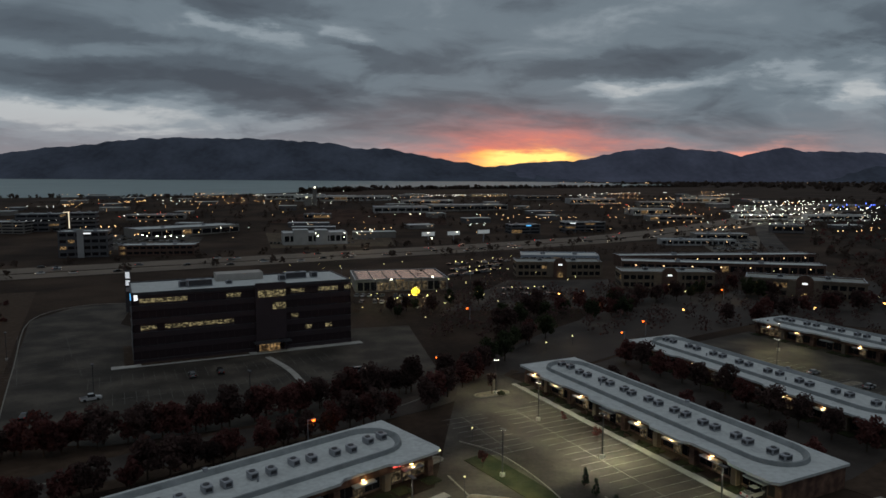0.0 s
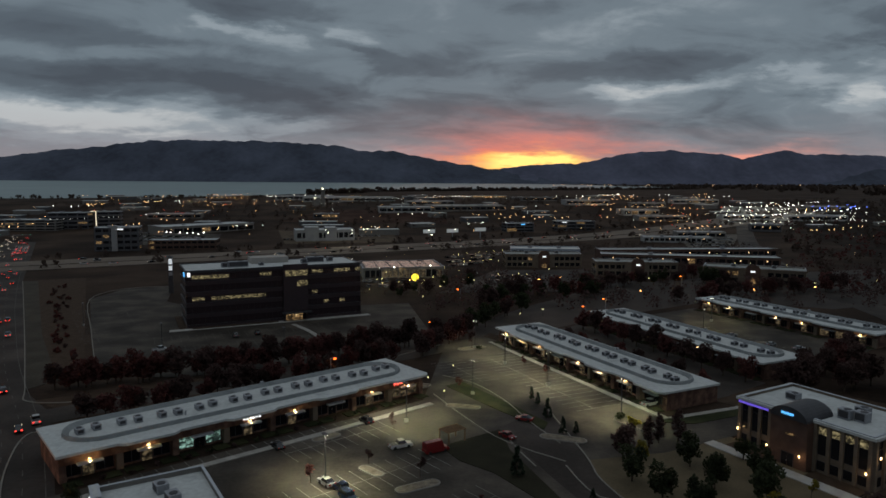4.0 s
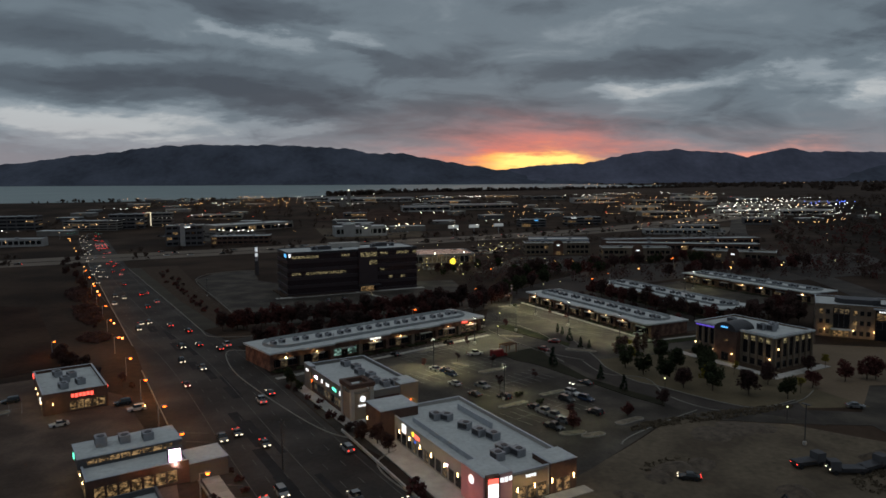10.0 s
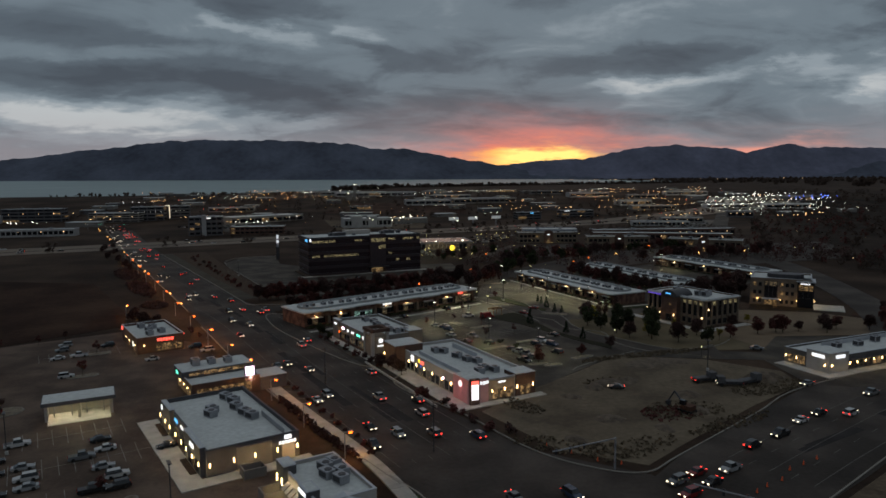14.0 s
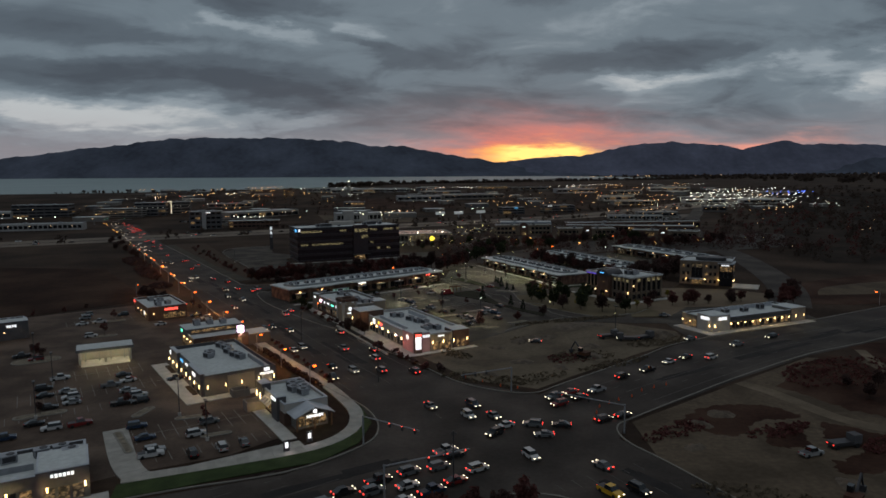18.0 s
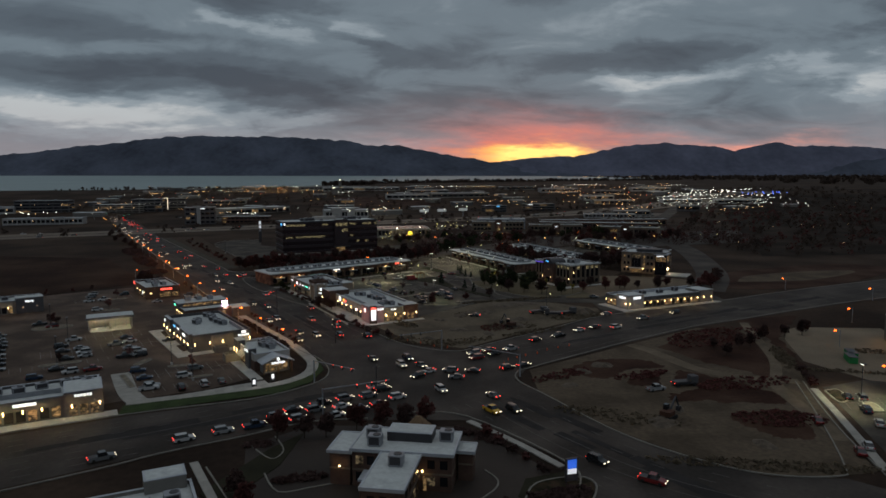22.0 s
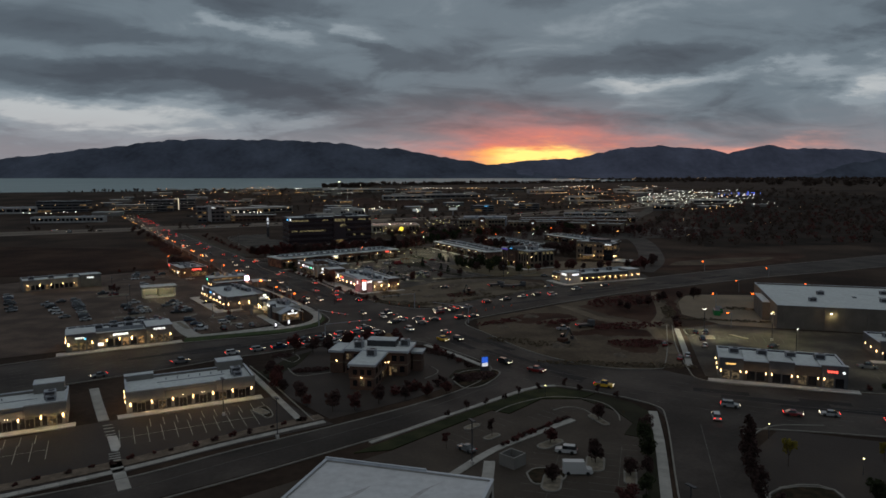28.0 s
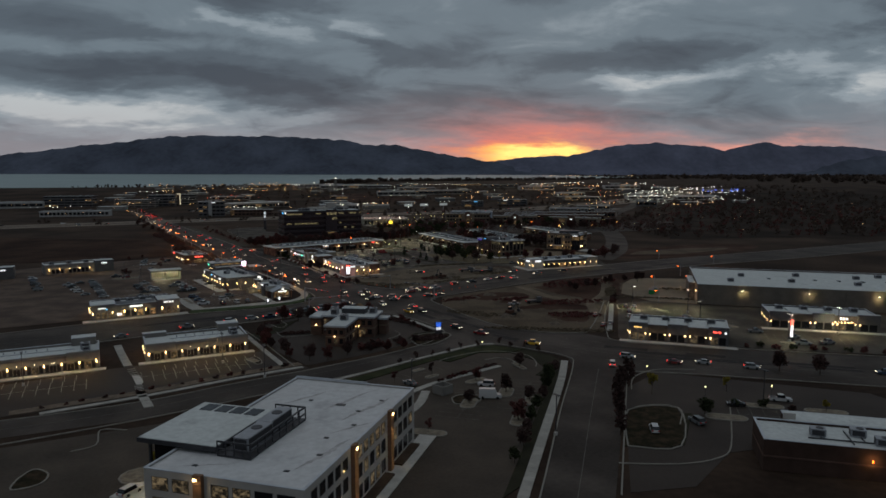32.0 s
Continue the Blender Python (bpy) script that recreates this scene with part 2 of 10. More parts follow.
def part(name, bm, material, parent=None, label="", loc=None):
    ob = new(name, finish(bm, name, material) if isinstance(bm, bmesh.types.BMesh) else bm)
    if parent is not None:
        ob.parent = parent
    if loc is not None:
        ob.matrix_basis = loc if isinstance(loc, Matrix) else Matrix.Translation(loc)
    if label:
        ob["label"] = label
    return ob


def boxes(name, rows, material, parent, label=""):
    bm = bmesh.new()
    for r in rows:
        add_box(bm, *r)
    return part(name, bm, material, parent, label)


def thing(name, M, label, category, group="", kind=""):
    ob = new(name)
    ob.empty_display_size = 0.5
    ob.matrix_basis = M
    return tagged(ob, label, category, group, kind)


def smooth_line(pts, n=6):
    """A Catmull-Rom curve through points of the plan."""
    out = []
    P = [pts[0]] + list(pts) + [pts[-1]]
    for i in range(1, len(P) - 2):
        a, b, c, d = P[i - 1], P[i], P[i + 1], P[i + 2]
        for k in range(n):
            t = k / n
            out.append(tuple(0.5 * (2 * b[j] + (c[j] - a[j]) * t + (2 * a[j] - 5 * b[j] + 4 * c[j] - d[j]) * t * t
                                    + (3 * b[j] - a[j] - 3 * c[j] + d[j]) * t ** 3) for j in (0, 1)))
    out.append(tuple(pts[-1]))
    return out


def offset(pts, d):
    """The line shifted d metres to its left."""
    out = []
    for i, p in enumerate(pts):
        a, b = pts[max(i - 1, 0)], pts[min(i + 1, len(pts) - 1)]
        u = Vector((b[0] - a[0], b[1] - a[1])).normalized()
        out.append((p[0] - u.y * d, p[1] + u.x * d))
    return out


def slab(name, pts, z0, z1, material, label, category, kind="structure"):
    bm = bmesh.new()
    prism(bm, pts, z0, z1)
    ob = part(name, bm, material)
    return tagged(ob, label, category, "", kind)


def strip(bm, pts, d0, d1, z0, z1):
    """A band along a line from d0 to d1 metres to its left."""
    a, b = offset(pts, d0), offset(pts, d1)
    va = [[bm.verts.new((*p, z)) for p in l] for l in (a, b) for z in (z0, z1)]
    lo0, hi0, lo1, hi1 = va
    for i in range(len(pts) - 1):
        s = d1 > d0
        quads = [(hi0[i], hi0[i + 1], hi1[i + 1], hi1[i]), (lo0[i], lo0[i + 1], hi0[i + 1], hi0[i]), (hi1[i], hi1[i + 1], lo1[i + 1], lo1[i])]
        for q in quads:
            bm.faces.new(q if s else q[::-1])


def rise(y):
    """Ground raised towards the lake to fit the far shore to the camera's view."""
    t = min(max((y - 550) / 500, 0), 1)
    return 22.0 * t * t * (3 - 2 * t)


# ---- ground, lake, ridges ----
def lake_tilt(x, y):
    """Tilt fitted to the camera's view: far shore higher, more so in the west."""
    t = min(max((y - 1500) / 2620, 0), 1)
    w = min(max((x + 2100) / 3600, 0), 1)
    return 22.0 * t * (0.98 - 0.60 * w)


def build_ground():
    bm = bmesh.new()
    ys = [-900, -600, -300, 0, 300, 500] + list(range(550, 1060, 20)) + [1060, 1120, 1200, 1280, 1350, 1450, 1700, 2200, 3000, 4120, 4980]
    xs = [-4200, -2800, -1800, -1000, -500, -200, 0, 200, 500, 1000, 1800, 2800, 4200]
    g = [[bm.verts.new((x, y, rise(y) + lake_tilt(x, y) - (0.06 if y < 1500 else 0.5))) for x in xs] for y in ys]
    for i in range(len(ys) - 1):
        for j in range(len(xs) - 1):
            bm.faces.new((g[i][j], g[i][j + 1], g[i + 1][j + 1], g[i + 1][j]))
    tagged(part("ground", bm, SCRUB), "dark dry scrub land reaching the lake shore", "ground", "", "structure")
    # the lake: rows from its winding near shore to the foot of the mountains
    near = smooth_line([(-4200, 1000), (-2000, 1040), (-1100, 1080), (-600, 1130), (-430, 1190), (-270, 1300), (-130, 1540), (-10, 1800), (100, 1970), (400, 2080), (660, 2190), (1130, 2450), (1260, 2660)], 4)
    bm = bmesh.new()
    rows = []
    for x, y in near:
        far = 4300 if x < 900 else 4300 - (x - 900) * 4.2
        rows.append([bm.verts.new((x + 60 * k / 10, y + (far - y) * k / 10, 22.25 + lake_tilt(x, y + (far - y) * k / 10))) for k in range(11)])
    for a, b in zip(rows, rows[1:]):
        for k in range(10):
            bm.faces.new((a[k], b[k], b[k + 1], a[k + 1]))
    tagged(part("water", bm, WATER), "calm grey-blue lake below the mountains", "lake", "", "structure")


def ridge(name, prof, y, depth, seed, label, base=10.0, rock=HAZED_ROCK):
    """A range whose crest runs through points (x, height) at distance y, falling towards the viewer by depth."""
    # east side drawn nearer, scaled about the camera so its outline fits the view
    near = []
    for x, z in prof:
        k = (y - 90 + 200.8) / (y + 200 + 0.1 * (x + 8))
        near.append((-8 + (x + 8) * k, 54.4 + (z - 54.4) * k))
    prof = near
    bm = bmesh.new()
    xs = []
    for (xa, za), (xb, zb) in zip(prof, prof[1:]):
        n = max(2, int((xb - xa) / 14))
        for k in range(n):
            s = k / n
            e = s * s * (3 - 2 * s) * 0.5 + s * 0.5
            xs.append((xa + (xb - xa) * s, za + (zb - za) * e))
    xs.append(prof[-1])
    rows = 14
    grid = []
    for i in range(rows + 1):
        f = i / rows
        row = []
        for x, z in xs:
            yy = y - 90 - 0.1 * x - depth * f
            fold = noise.noise(Vector((x * 0.006, f * 1.3 + seed, 0.3))) + 0.6 * noise.noise(Vector((x * 0.017, f * 2.1, seed)))
            crest = 13.0 * noise.noise(Vector((x * 0.0075, 1.7, seed))) + 8.0 * noise.noise(Vector((x * 0.021, 4.1, seed)))
            zz = base + (z - base + crest * (1 if z > 60 else 0.2)) * (1 - f) ** 1.15 + fold * 26 * math.sin(math.pi * f) * min(1, z / 150)
            row.append(bm.verts.new((x + fold * 12 * f, yy, max(base - 3, zz))))
        grid.append(row)
    for i in range(rows):
        for j in range(len(xs) - 1):
            f = bm.faces.new((grid[i][j], grid[i + 1][j], grid[i + 1][j + 1], grid[i][j + 1]))
            f.smooth = True
    ob = part(name, bm, rock)
    return tagged(ob, label, "mountain range", "", "structure")


build_ground()
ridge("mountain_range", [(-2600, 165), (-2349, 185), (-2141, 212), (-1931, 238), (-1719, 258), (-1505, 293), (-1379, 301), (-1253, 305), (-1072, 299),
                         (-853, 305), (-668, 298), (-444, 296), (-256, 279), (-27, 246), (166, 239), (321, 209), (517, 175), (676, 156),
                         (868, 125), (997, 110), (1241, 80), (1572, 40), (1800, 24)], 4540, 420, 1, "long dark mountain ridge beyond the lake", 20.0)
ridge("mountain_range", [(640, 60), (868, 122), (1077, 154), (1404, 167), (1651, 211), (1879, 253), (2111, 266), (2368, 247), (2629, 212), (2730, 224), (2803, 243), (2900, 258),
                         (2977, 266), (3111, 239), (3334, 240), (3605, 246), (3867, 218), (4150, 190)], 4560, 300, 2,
      "jagged blue-grey mountain range under the sunset", 20.0, FAR_HAZED_ROCK)
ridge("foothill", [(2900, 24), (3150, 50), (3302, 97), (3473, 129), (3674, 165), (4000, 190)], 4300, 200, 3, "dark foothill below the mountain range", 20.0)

# ---- roads ----
ROAD_Z = 0.0


def road(name, pts, z, material, label):
    return slab(name, pts, z - 0.3, z, material, label, "road")


road("road_arterial", [(-425, 822), (-233, 390), (-152, 211), (-97, 91), (-85, 62), (-50, -15), (-16, -77), (-11, -88), (-12, -98), (-14, -126), (22, -128),
                       (38, -102), (28, -73), (8, -59), (-15, -17), (-56, 74), (-68, 100), (-82, 118), (-110, 177), (-178, 319), (-398, 832)], 0.0, ASPHALT,
     "wide dark asphalt arterial road with several lanes")
road("road_cross", [(-260, -228), (-88, -135), (-52, -119), (-28, -112), (-10, -96), (28, -74), (37, -65), (65, -44), (88, -27), (144, -3), (205, 24), (300, 60), (520, 150),
                    (520, 112), (300, 22), (205, -10), (163, -27), (141, -37), (115, -48), (83, -67), (65, -79), (44, -92), (36, -106), (20, -130), (-12, -127), (-26, -134), (-40, -141), (-72, -160), (-260, -262)],
     -0.005, ASPHALT, "wide asphalt cross road at the junction")
road("road_south", [(-13, -122), (24, -131), (37, -153), (37, -166), (28, -178), (50, -176), (63, -185), (84, -209), (130, -224), (220, -258), (220, -224), (150, -200), (127, -192),
                    (106, -185), (95, -180), (90, -172), (85, -166), (72, -164), (62, -156), (52, -141), (43, -116), (37, -100)], -0.010, ASPHALT,
     "asphalt road bending away from the junction")
road("road_curve", [(40, -168), (34, -172), (16, -187), (-4, -200), (-21, -210), (-40, -222), (-67, -232), (-130, -250), (-130, -262), (-67, -244), (-38, -234),
                    (-16, -221), (2, -209), (20, -197), (44, -179), (54, -176)], -0.015, ASPHALT, "curved dark asphalt side road")
road("road_side", [(63, -185), (84, -208), (83, -210), (55, -279), (30, -345), (-18, -470), (-30, -470), (17, -345), (42, -279), (70, -203), (71, -194)], -0.020, ASPHALT, "asphalt side road between car parks")

# ---- more materials ----
BRICK = mat("brown_brick", (0.080, 0.046, 0.036), 0.9, var=0.3, scale=0.5, fine=6, bump=0.01, tint=(0.1368, 0.0816, 0.0594))
DARKBRICK = mat("dark_brick", (0.075, 0.046, 0.036), 0.9, var=0.3, scale=0.5, fine=6, bump=0.01)
TAN = mat("tan_stucco", (0.2000, 0.1638, 0.1254), 0.9, var=0.15, scale=0.4, fine=6)
GREYSTUCCO = mat("grey_stucco", (0.1403, 0.1328, 0.1240), 0.9, var=0.15, scale=0.4, fine=6)
DARKSTUCCO = mat("charcoal_stucco", (0.07, 0.07, 0.075), 0.85, var=0.2, scale=0.4, fine=6)
WHITESTUCCO = mat("white_stucco", (0.30, 0.285, 0.265), 0.9, var=0.12, scale=0.4, fine=6)
STONE = mat("beige_stone", (0.125, 0.098, 0.074), 0.9, var=0.22, scale=0.6, fine=5, bump=0.01)
METAL = mat("grey_sheet_metal", (0.24, 0.25, 0.27), 0.5, 0.4, var=0.2, scale=0.5, fine=3)
DARKMETAL = mat("dark_metal", (0.05, 0.05, 0.055), 0.5, 0.4, var=0.2, scale=0.6)
COPING = mat("metal_coping", (0.34, 0.36, 0.39), 0.5, 0.2, var=0.15, scale=0.4)
GLASS = mat("dark_window_glass", (0.010, 0.010, 0.012), 0.15, var=0.0, spec=0.3)
TINTGLASS = mat("black_curtain_glass", (0.024, 0.0165, 0.019), 0.22, var=0.0, spec=0.25)
SPANDREL = mat("black_spandrel", (0.032, 0.022, 0.025), 0.5, var=0.2, scale=0.3, spec=0.25)
WOOD = mat("brown_timber", (0.13, 0.075, 0.045), 0.8, var=0.3, scale=1.0, fine=8)
PANELBLUE = mat("solar_cells", (0.012, 0.018, 0.035), 0.25, var=0.2, scale=0.8, spec=0.5)
RUST = mat("rusty_steel", (0.060, 0.030, 0.021), 0.8, 0.1, var=0.3, scale=0.8)


def glow(name, col, s):
    return mat("glow_" + name, tuple(0.5 * c for c in col), 0.6, var=0.0, emit=(*col, s))


def lit_glass(name, col, s, sc):
    """A glowing pane in place of a lit room: noise varies its brightness."""
    if name in MATS:
        return MATS[name]
    m = mat(name, (0.02, 0.02, 0.02), 0.15, var=0.0, spec=0.5)
    nt = m.node_tree
    N, L = nt.nodes.new, nt.links.new
    b = nt.nodes["Principled BSDF"]
    geo, mp, n = N("ShaderNodeNewGeometry"), N("ShaderNodeMapping"), N("ShaderNodeTexNoise")
    mp.inputs["Scale"].default_value = (1.0, 1.0, 1.6)
    L(geo.outputs["Position"], mp.inputs[0])
    L(mp.outputs[0], n.inputs[0])
    n.inputs["Scale"].default_value, n.inputs["Detail"].default_value, n.inputs["Roughness"].default_value = sc, 4.0, 0.7
    rp = N("ShaderNodeMapRange")
    rp.inputs[1].default_value, rp.inputs[2].default_value, rp.inputs[3].default_value, rp.inputs[4].default_value = 0.45, 0.64, 0.10 * s, 2.4 * s
    L(n.outputs[0], rp.inputs[0])
    L(rp.outputs[0], b.inputs["Emission Strength"])
    b.inputs["Emission Color"].default_value = (*col, 1)
    return m


LIT_OFFICE = lit_glass("lit_office_window", (1.0, 0.82, 0.42), 0.13, 1.1)
LIT_WARM = lit_glass("lit_shop_window", (1.0, 0.62, 0.27), 0.15, 1.0)
LIT_DIM = lit_glass("dim_shop_window", (1.0, 0.74, 0.42), 0.06, 0.9)
LIT_COOL = lit_glass("cool_lit_window", (0.55, 0.95, 0.80), 0.20, 0.9)
LAMP_WARM = glow("warm_lamp", (1.0, 0.66, 0.30), 7.5)
LAMP_SODIUM = glow("sodium_lamp", (1.0, 0.13, 0.01), 6.0)
LAMP_WHITE = glow("white_lamp", (1.0, 0.93, 0.70), 16.0)
SIGN_WHITE = glow("white_sign", (0.95, 0.97, 1.0), 1.1)
SIGN_RED = glow("red_sign", (1.0, 0.10, 0.07), 2.2)
SIGN_BLUE = glow("blue_sign", (0.04, 0.17, 0.9), 0.55)
SIGN_CYAN = glow("cyan_sign", (0.12, 0.50, 1.0), 1.1)
SIGN_YELLOW = glow("yellow_sign", (1.0, 0.72, 0.05), 1.5)
SIGN_PINK = glow("magenta_sign", (0.98, 0.70, 1.0), 6.0)
SIGN_GREEN = glow("green_sign", (0.15, 1.0, 0.62), 1.6)
SIGN_PURPLE = glow("violet_strip_light", (0.22, 0.14, 0.95), 0.5)
HEADLIGHT = glow("headlight", (1.0, 0.84, 0.58), 2.6)
TAILLIGHT = glow("taillight", (1.0, 0.05, 0.035), 2.4)
LENS_OFF = mat("dull_headlight_lens", (0.35, 0.35, 0.36), 0.2, var=0.0)
REDLENS = mat("red_lamp_lens", (0.20, 0.01, 0.01), 0.25, var=0.0)
TYRE = mat("tyre_rubber", (0.018, 0.018, 0.018), 0.9, var=0.0)
CARGLASS = mat("car_glass", (0.01, 0.011, 0.013), 0.08, var=0.0, spec=0.6)


def point_light(x, y, z, watts, col=(1.0, 0.75, 0.42), radius=0.12):
    d = bpy.data.lights.new("lamp_light", "POINT")
    d.energy, d.color, d.shadow_soft_size = watts, col, radius
    o = new("lamp_light", d)
    o.location = (x, y, z)


def spot_light(x, y, z, watts, col, angle=150):
    d = bpy.data.lights.new("lamp_light", "SPOT")
    d.energy, d.color, d.shadow_soft_size, d.spot_size, d.spot_blend = watts, col, 0.2, radians(angle), 0.6
    o = new("lamp_light", d)
    o.location = (x, y, z)


# ---- rooftop units, shared ----
def make_unit(name, w, d, h, label):
    o = thing(name, Matrix(), label, "air conditioner", "rooftop units")
    bm = bmesh.new()
    add_box(bm, -w / 2, -d / 2, 0.18, w / 2, d / 2, h)
    bmesh.ops.bevel(bm, geom=[e for e in bm.edges if abs(e.verts[0].co.z - e.verts[1].co.z) > 0.1], offset=0.12, segments=1, affect="EDGES")
    add_box(bm, -w / 2 + 0.1, -d / 2 + 0.1, 0, w / 2 - 0.1, d / 2 - 0.1, 0.18)
    part("casing", bm, METAL, o)
    if "plain" in label:
        boxes("fan_cowl", [(-w * 0.3, -d * 0.3, h, w * 0.3, d * 0.3, h + 0.15)], DARKMETAL, o)
        return o
    boxes("coil_panel", [(-w / 2 - 0.02, -d / 2 + 0.25, 0.35, -w / 2 + 0.03, d / 2 - 0.25, h - 0.2),
                         (-w / 2 + 0.3, -d / 2 - 0.02, 0.35, w / 2 - 0.3, -d / 2 + 0.03, h - 0.2)], DARKMETAL, o)
    bm = bmesh.new()
    bmesh.ops.create_cone(bm, cap_ends=True, segments=14, radius1=min(w, d) * 0.36, radius2=min(w, d) * 0.33, depth=0.12,
                          matrix=Matrix.Translation((w * 0.12, 0, h + 0.05)))
    part("fan_cowl", bm, DARKMETAL, o)
    return o


UNITS = {}


def unit_at(kind, M):
    spec = {"small": (2.0, 1.5, 1.15), "wide": (2.6, 1.9, 1.5), "long": (7.5, 2.6, 2.2), "box": (2.4, 2.0, 1.9), "plain": (2.8, 2.0, 1.6)}[kind]
    if kind not in UNITS:
        UNITS[kind] = make_unit("rooftop_unit", *spec, {"small": "small grey rooftop air conditioner on a white roof", "wide": "boxy grey rooftop air conditioner on a white roof",
                                                        "long": "long grey air handler on the office roof", "box": "upright grey ventilation box on a flat roof", "plain": "plain grey rooftop box on a distant roof"}[kind])
        UNITS[kind].matrix_basis = M
        return UNITS[kind]
    return copy_thing(UNITS[kind], M)


# ---- a building with faces: S is the side y = 0, N y = d, W x = 0, E x = l ----
class House:
    def __init__(self, name, x, y, ang, l, d, h, label, category, group="", z=0.0):
        self.l, self.d, self.h, self.z = l, d, h, z
        self.M = pose(x, y, z, 0, 0, ang)
        self.ang = ang
        self.o = thing(name, self.M, label, category, group)
        self.rnd = random.Random(hash((round(x * 7), round(y * 3))) % 9999)

    def fb(self, face, u0, u1, o0, o1, z0, z1):
        l, d = self.l, self.d
        if face == "S":
            return (u0, -o1, z0, u1, -o0, z1)
        if face == "N":
            return (l - u1, d + o0, z0, l - u0, d + o1, z1)
        if face == "W":
            return (-o1, d - u1, z0, -o0, d - u0, z1)
        return (l + o0, u0, z0, l + o1, u1, z1)

    def span(self, face):
        return self.l if face in "SN" else self.d

    def add(self, name, rows, material, label="", parent=None):
        return boxes(name, rows, material, parent or self.o, label)

    def shell(self, wall, parapet=0.7, roof=ROOF, th=0.35, coping=COPING):
        l, d, h = self.l, self.d, self.h
        self.add("wall", [(0, 0, 0, l, th, h)], wall)
        self.add("wall", [(0, d - th, 0, l, d, h)], wall)
        self.add("wall", [(0, th, 0, th, d - th, h)], wall)
        self.add("wall", [(l - th, th, 0, l, d - th, h)], wall)
        self.add("roof", [(th, th, h - parapet - 0.3, l - th, d - th, h - parapet)], roof)
        c = 0.05
        self.add("coping", [(-c, -c, h, l + c, th + c, h + 0.1), (-c, d - th - c, h, l + c, d + c, h + 0.1),
                            (-c, th + c, h, th + c, d - th - c, h + 0.1), (l - th - c, th + c, h, l + c, d - th - c, h + 0.1)], coping)
        self.rz = h - parapet

    def box(self, name, x0, y0, x1, y1, z0, z1, wall, cap=True, label="", roof=ROOF):
        o = self.add(name, [(x0, y0, z0, x1, y1, z1)], wall, label)
        if cap:
            self.add("cap", [(x0 - 0.06, y0 - 0.06, z1, x1 + 0.06, y1 + 0.06, z1 + 0.12)], COPING, parent=o)
            self.add("cap_roof", [(x0 + 0.3, y0 + 0.3, z1 + 0.1, x1 - 0.3, y1 - 0.3, z1 + 0.16)], roof, parent=o)
        return o

    def windows(self, face, u0, u1, z0, z1, n, glass=GLASS, gap=0.35, lit=None, chance=0.0, out=0.0, bare=False):
        w = (u1 - u0) / n
        for i in range(n):
            a, b = u0 + i * w + gap / 2, u0 + (i + 1) * w - gap / 2
            g = lit if lit and self.rnd.random() < chance else glass
            if bare or self.M.translation.y > 150:
                self.add("window", [self.fb(face, a, b, out, out + 0.05, z0, z1)], g)
                continue
            win = self.add("window", [self.fb(face, a - 0.07, b + 0.07, out + 0.0, out + 0.05, z0 - 0.07, z0),
                                      self.fb(face, a - 0.07, b + 0.07, out + 0.0, out + 0.05, z1, z1 + 0.07),
                                      self.fb(face, a - 0.07, a, out + 0.0, out + 0.05, z0, z1),
                                      self.fb(face, b, b + 0.07, out + 0.0, out + 0.05, z0, z1)], DARKMETAL)
            self.add("pane", [self.fb(face, a, b, out + 0.005, out + 0.03, z0, z1)], g, parent=win)

    def sconces(self, face, us, z=2.6, watts=9.0, out=0.0, m=None, size=0.55, col=(1.0, 0.64, 0.30)):
        for u in us:
            s = self.add("wall_lamp", [self.fb(face, u - 0.10, u + 0.10, out, out + 0.10, z - size / 2, z + size / 2)], DARKMETAL)
            self.add("lamp_glass", [self.fb(face, u - 0.10, u + 0.10, out + 0.10, out + 0.22, z - size / 2 + 0.04, z + size / 2 - 0.04)], m or LAMP_WARM, parent=s)
            if watts:
                b = self.fb(face, u, u, out + 0.75, out + 0.75, z, z)
                p = self.M @ Vector((b[0], b[1], z))
                point_light(p.x, p.y, p.z, watts * 3.2, col)

    def sign(self, face, u, z, w, h, material, out=0.0, kind="bar", label=""):
        if kind == "disc":
            w *= 0.7
            bm = bmesh.new()
            bmesh.ops.create_cone(bm, cap_ends=True, segments=24, radius1=w / 2, radius2=w / 2, depth=0.15)
            b = self.fb(face, u, u, out + 0.1, out + 0.1, z, z)
            rz = {"S": 0, "N": 0, "W": 90, "E": 90}[face]
            part("sign", bm, material, self.o, label, Matrix.Translation((b[0], b[1], z)) @ pose(0, 0, 0, 90, 0, 0) if rz == 0 else
                 Matrix.Translation((b[0], b[1], z)) @ pose(0, 0, 0, 90, 0, 90))
        elif kind == "bars":     # separate letters-sized bars
            n = max(2, int(w / (h * 0.9)))
            k = w / n
            self.add("sign", [self.fb(face, u - w / 2 + i * k, u - w / 2 + (i + 0.72) * k, out, out + 0.15, z - h / 2 * (0.75 + 0.25 * (i % 2)), z + h / 2) for i in range(n)], material, label)
        else:
            self.add("sign", [self.fb(face, u - w / 2, u + w / 2, out, out + 0.18, z - h / 2, z + h / 2)], material, label)

    def door(self, face, u, w=1.9, h=2.4, glass=LIT_DIM, out=0.0):
        dr = self.add("door", [self.fb(face, u - w / 2 - 0.1, u - w / 2, out, out + 0.08, 0, h), self.fb(face, u + w / 2, u + w / 2 + 0.1, out, out + 0.08, 0, h),
                               self.fb(face, u - w / 2 - 0.1, u + w / 2 + 0.1, out, out + 0.08, h, h + 0.12)], DARKMETAL)
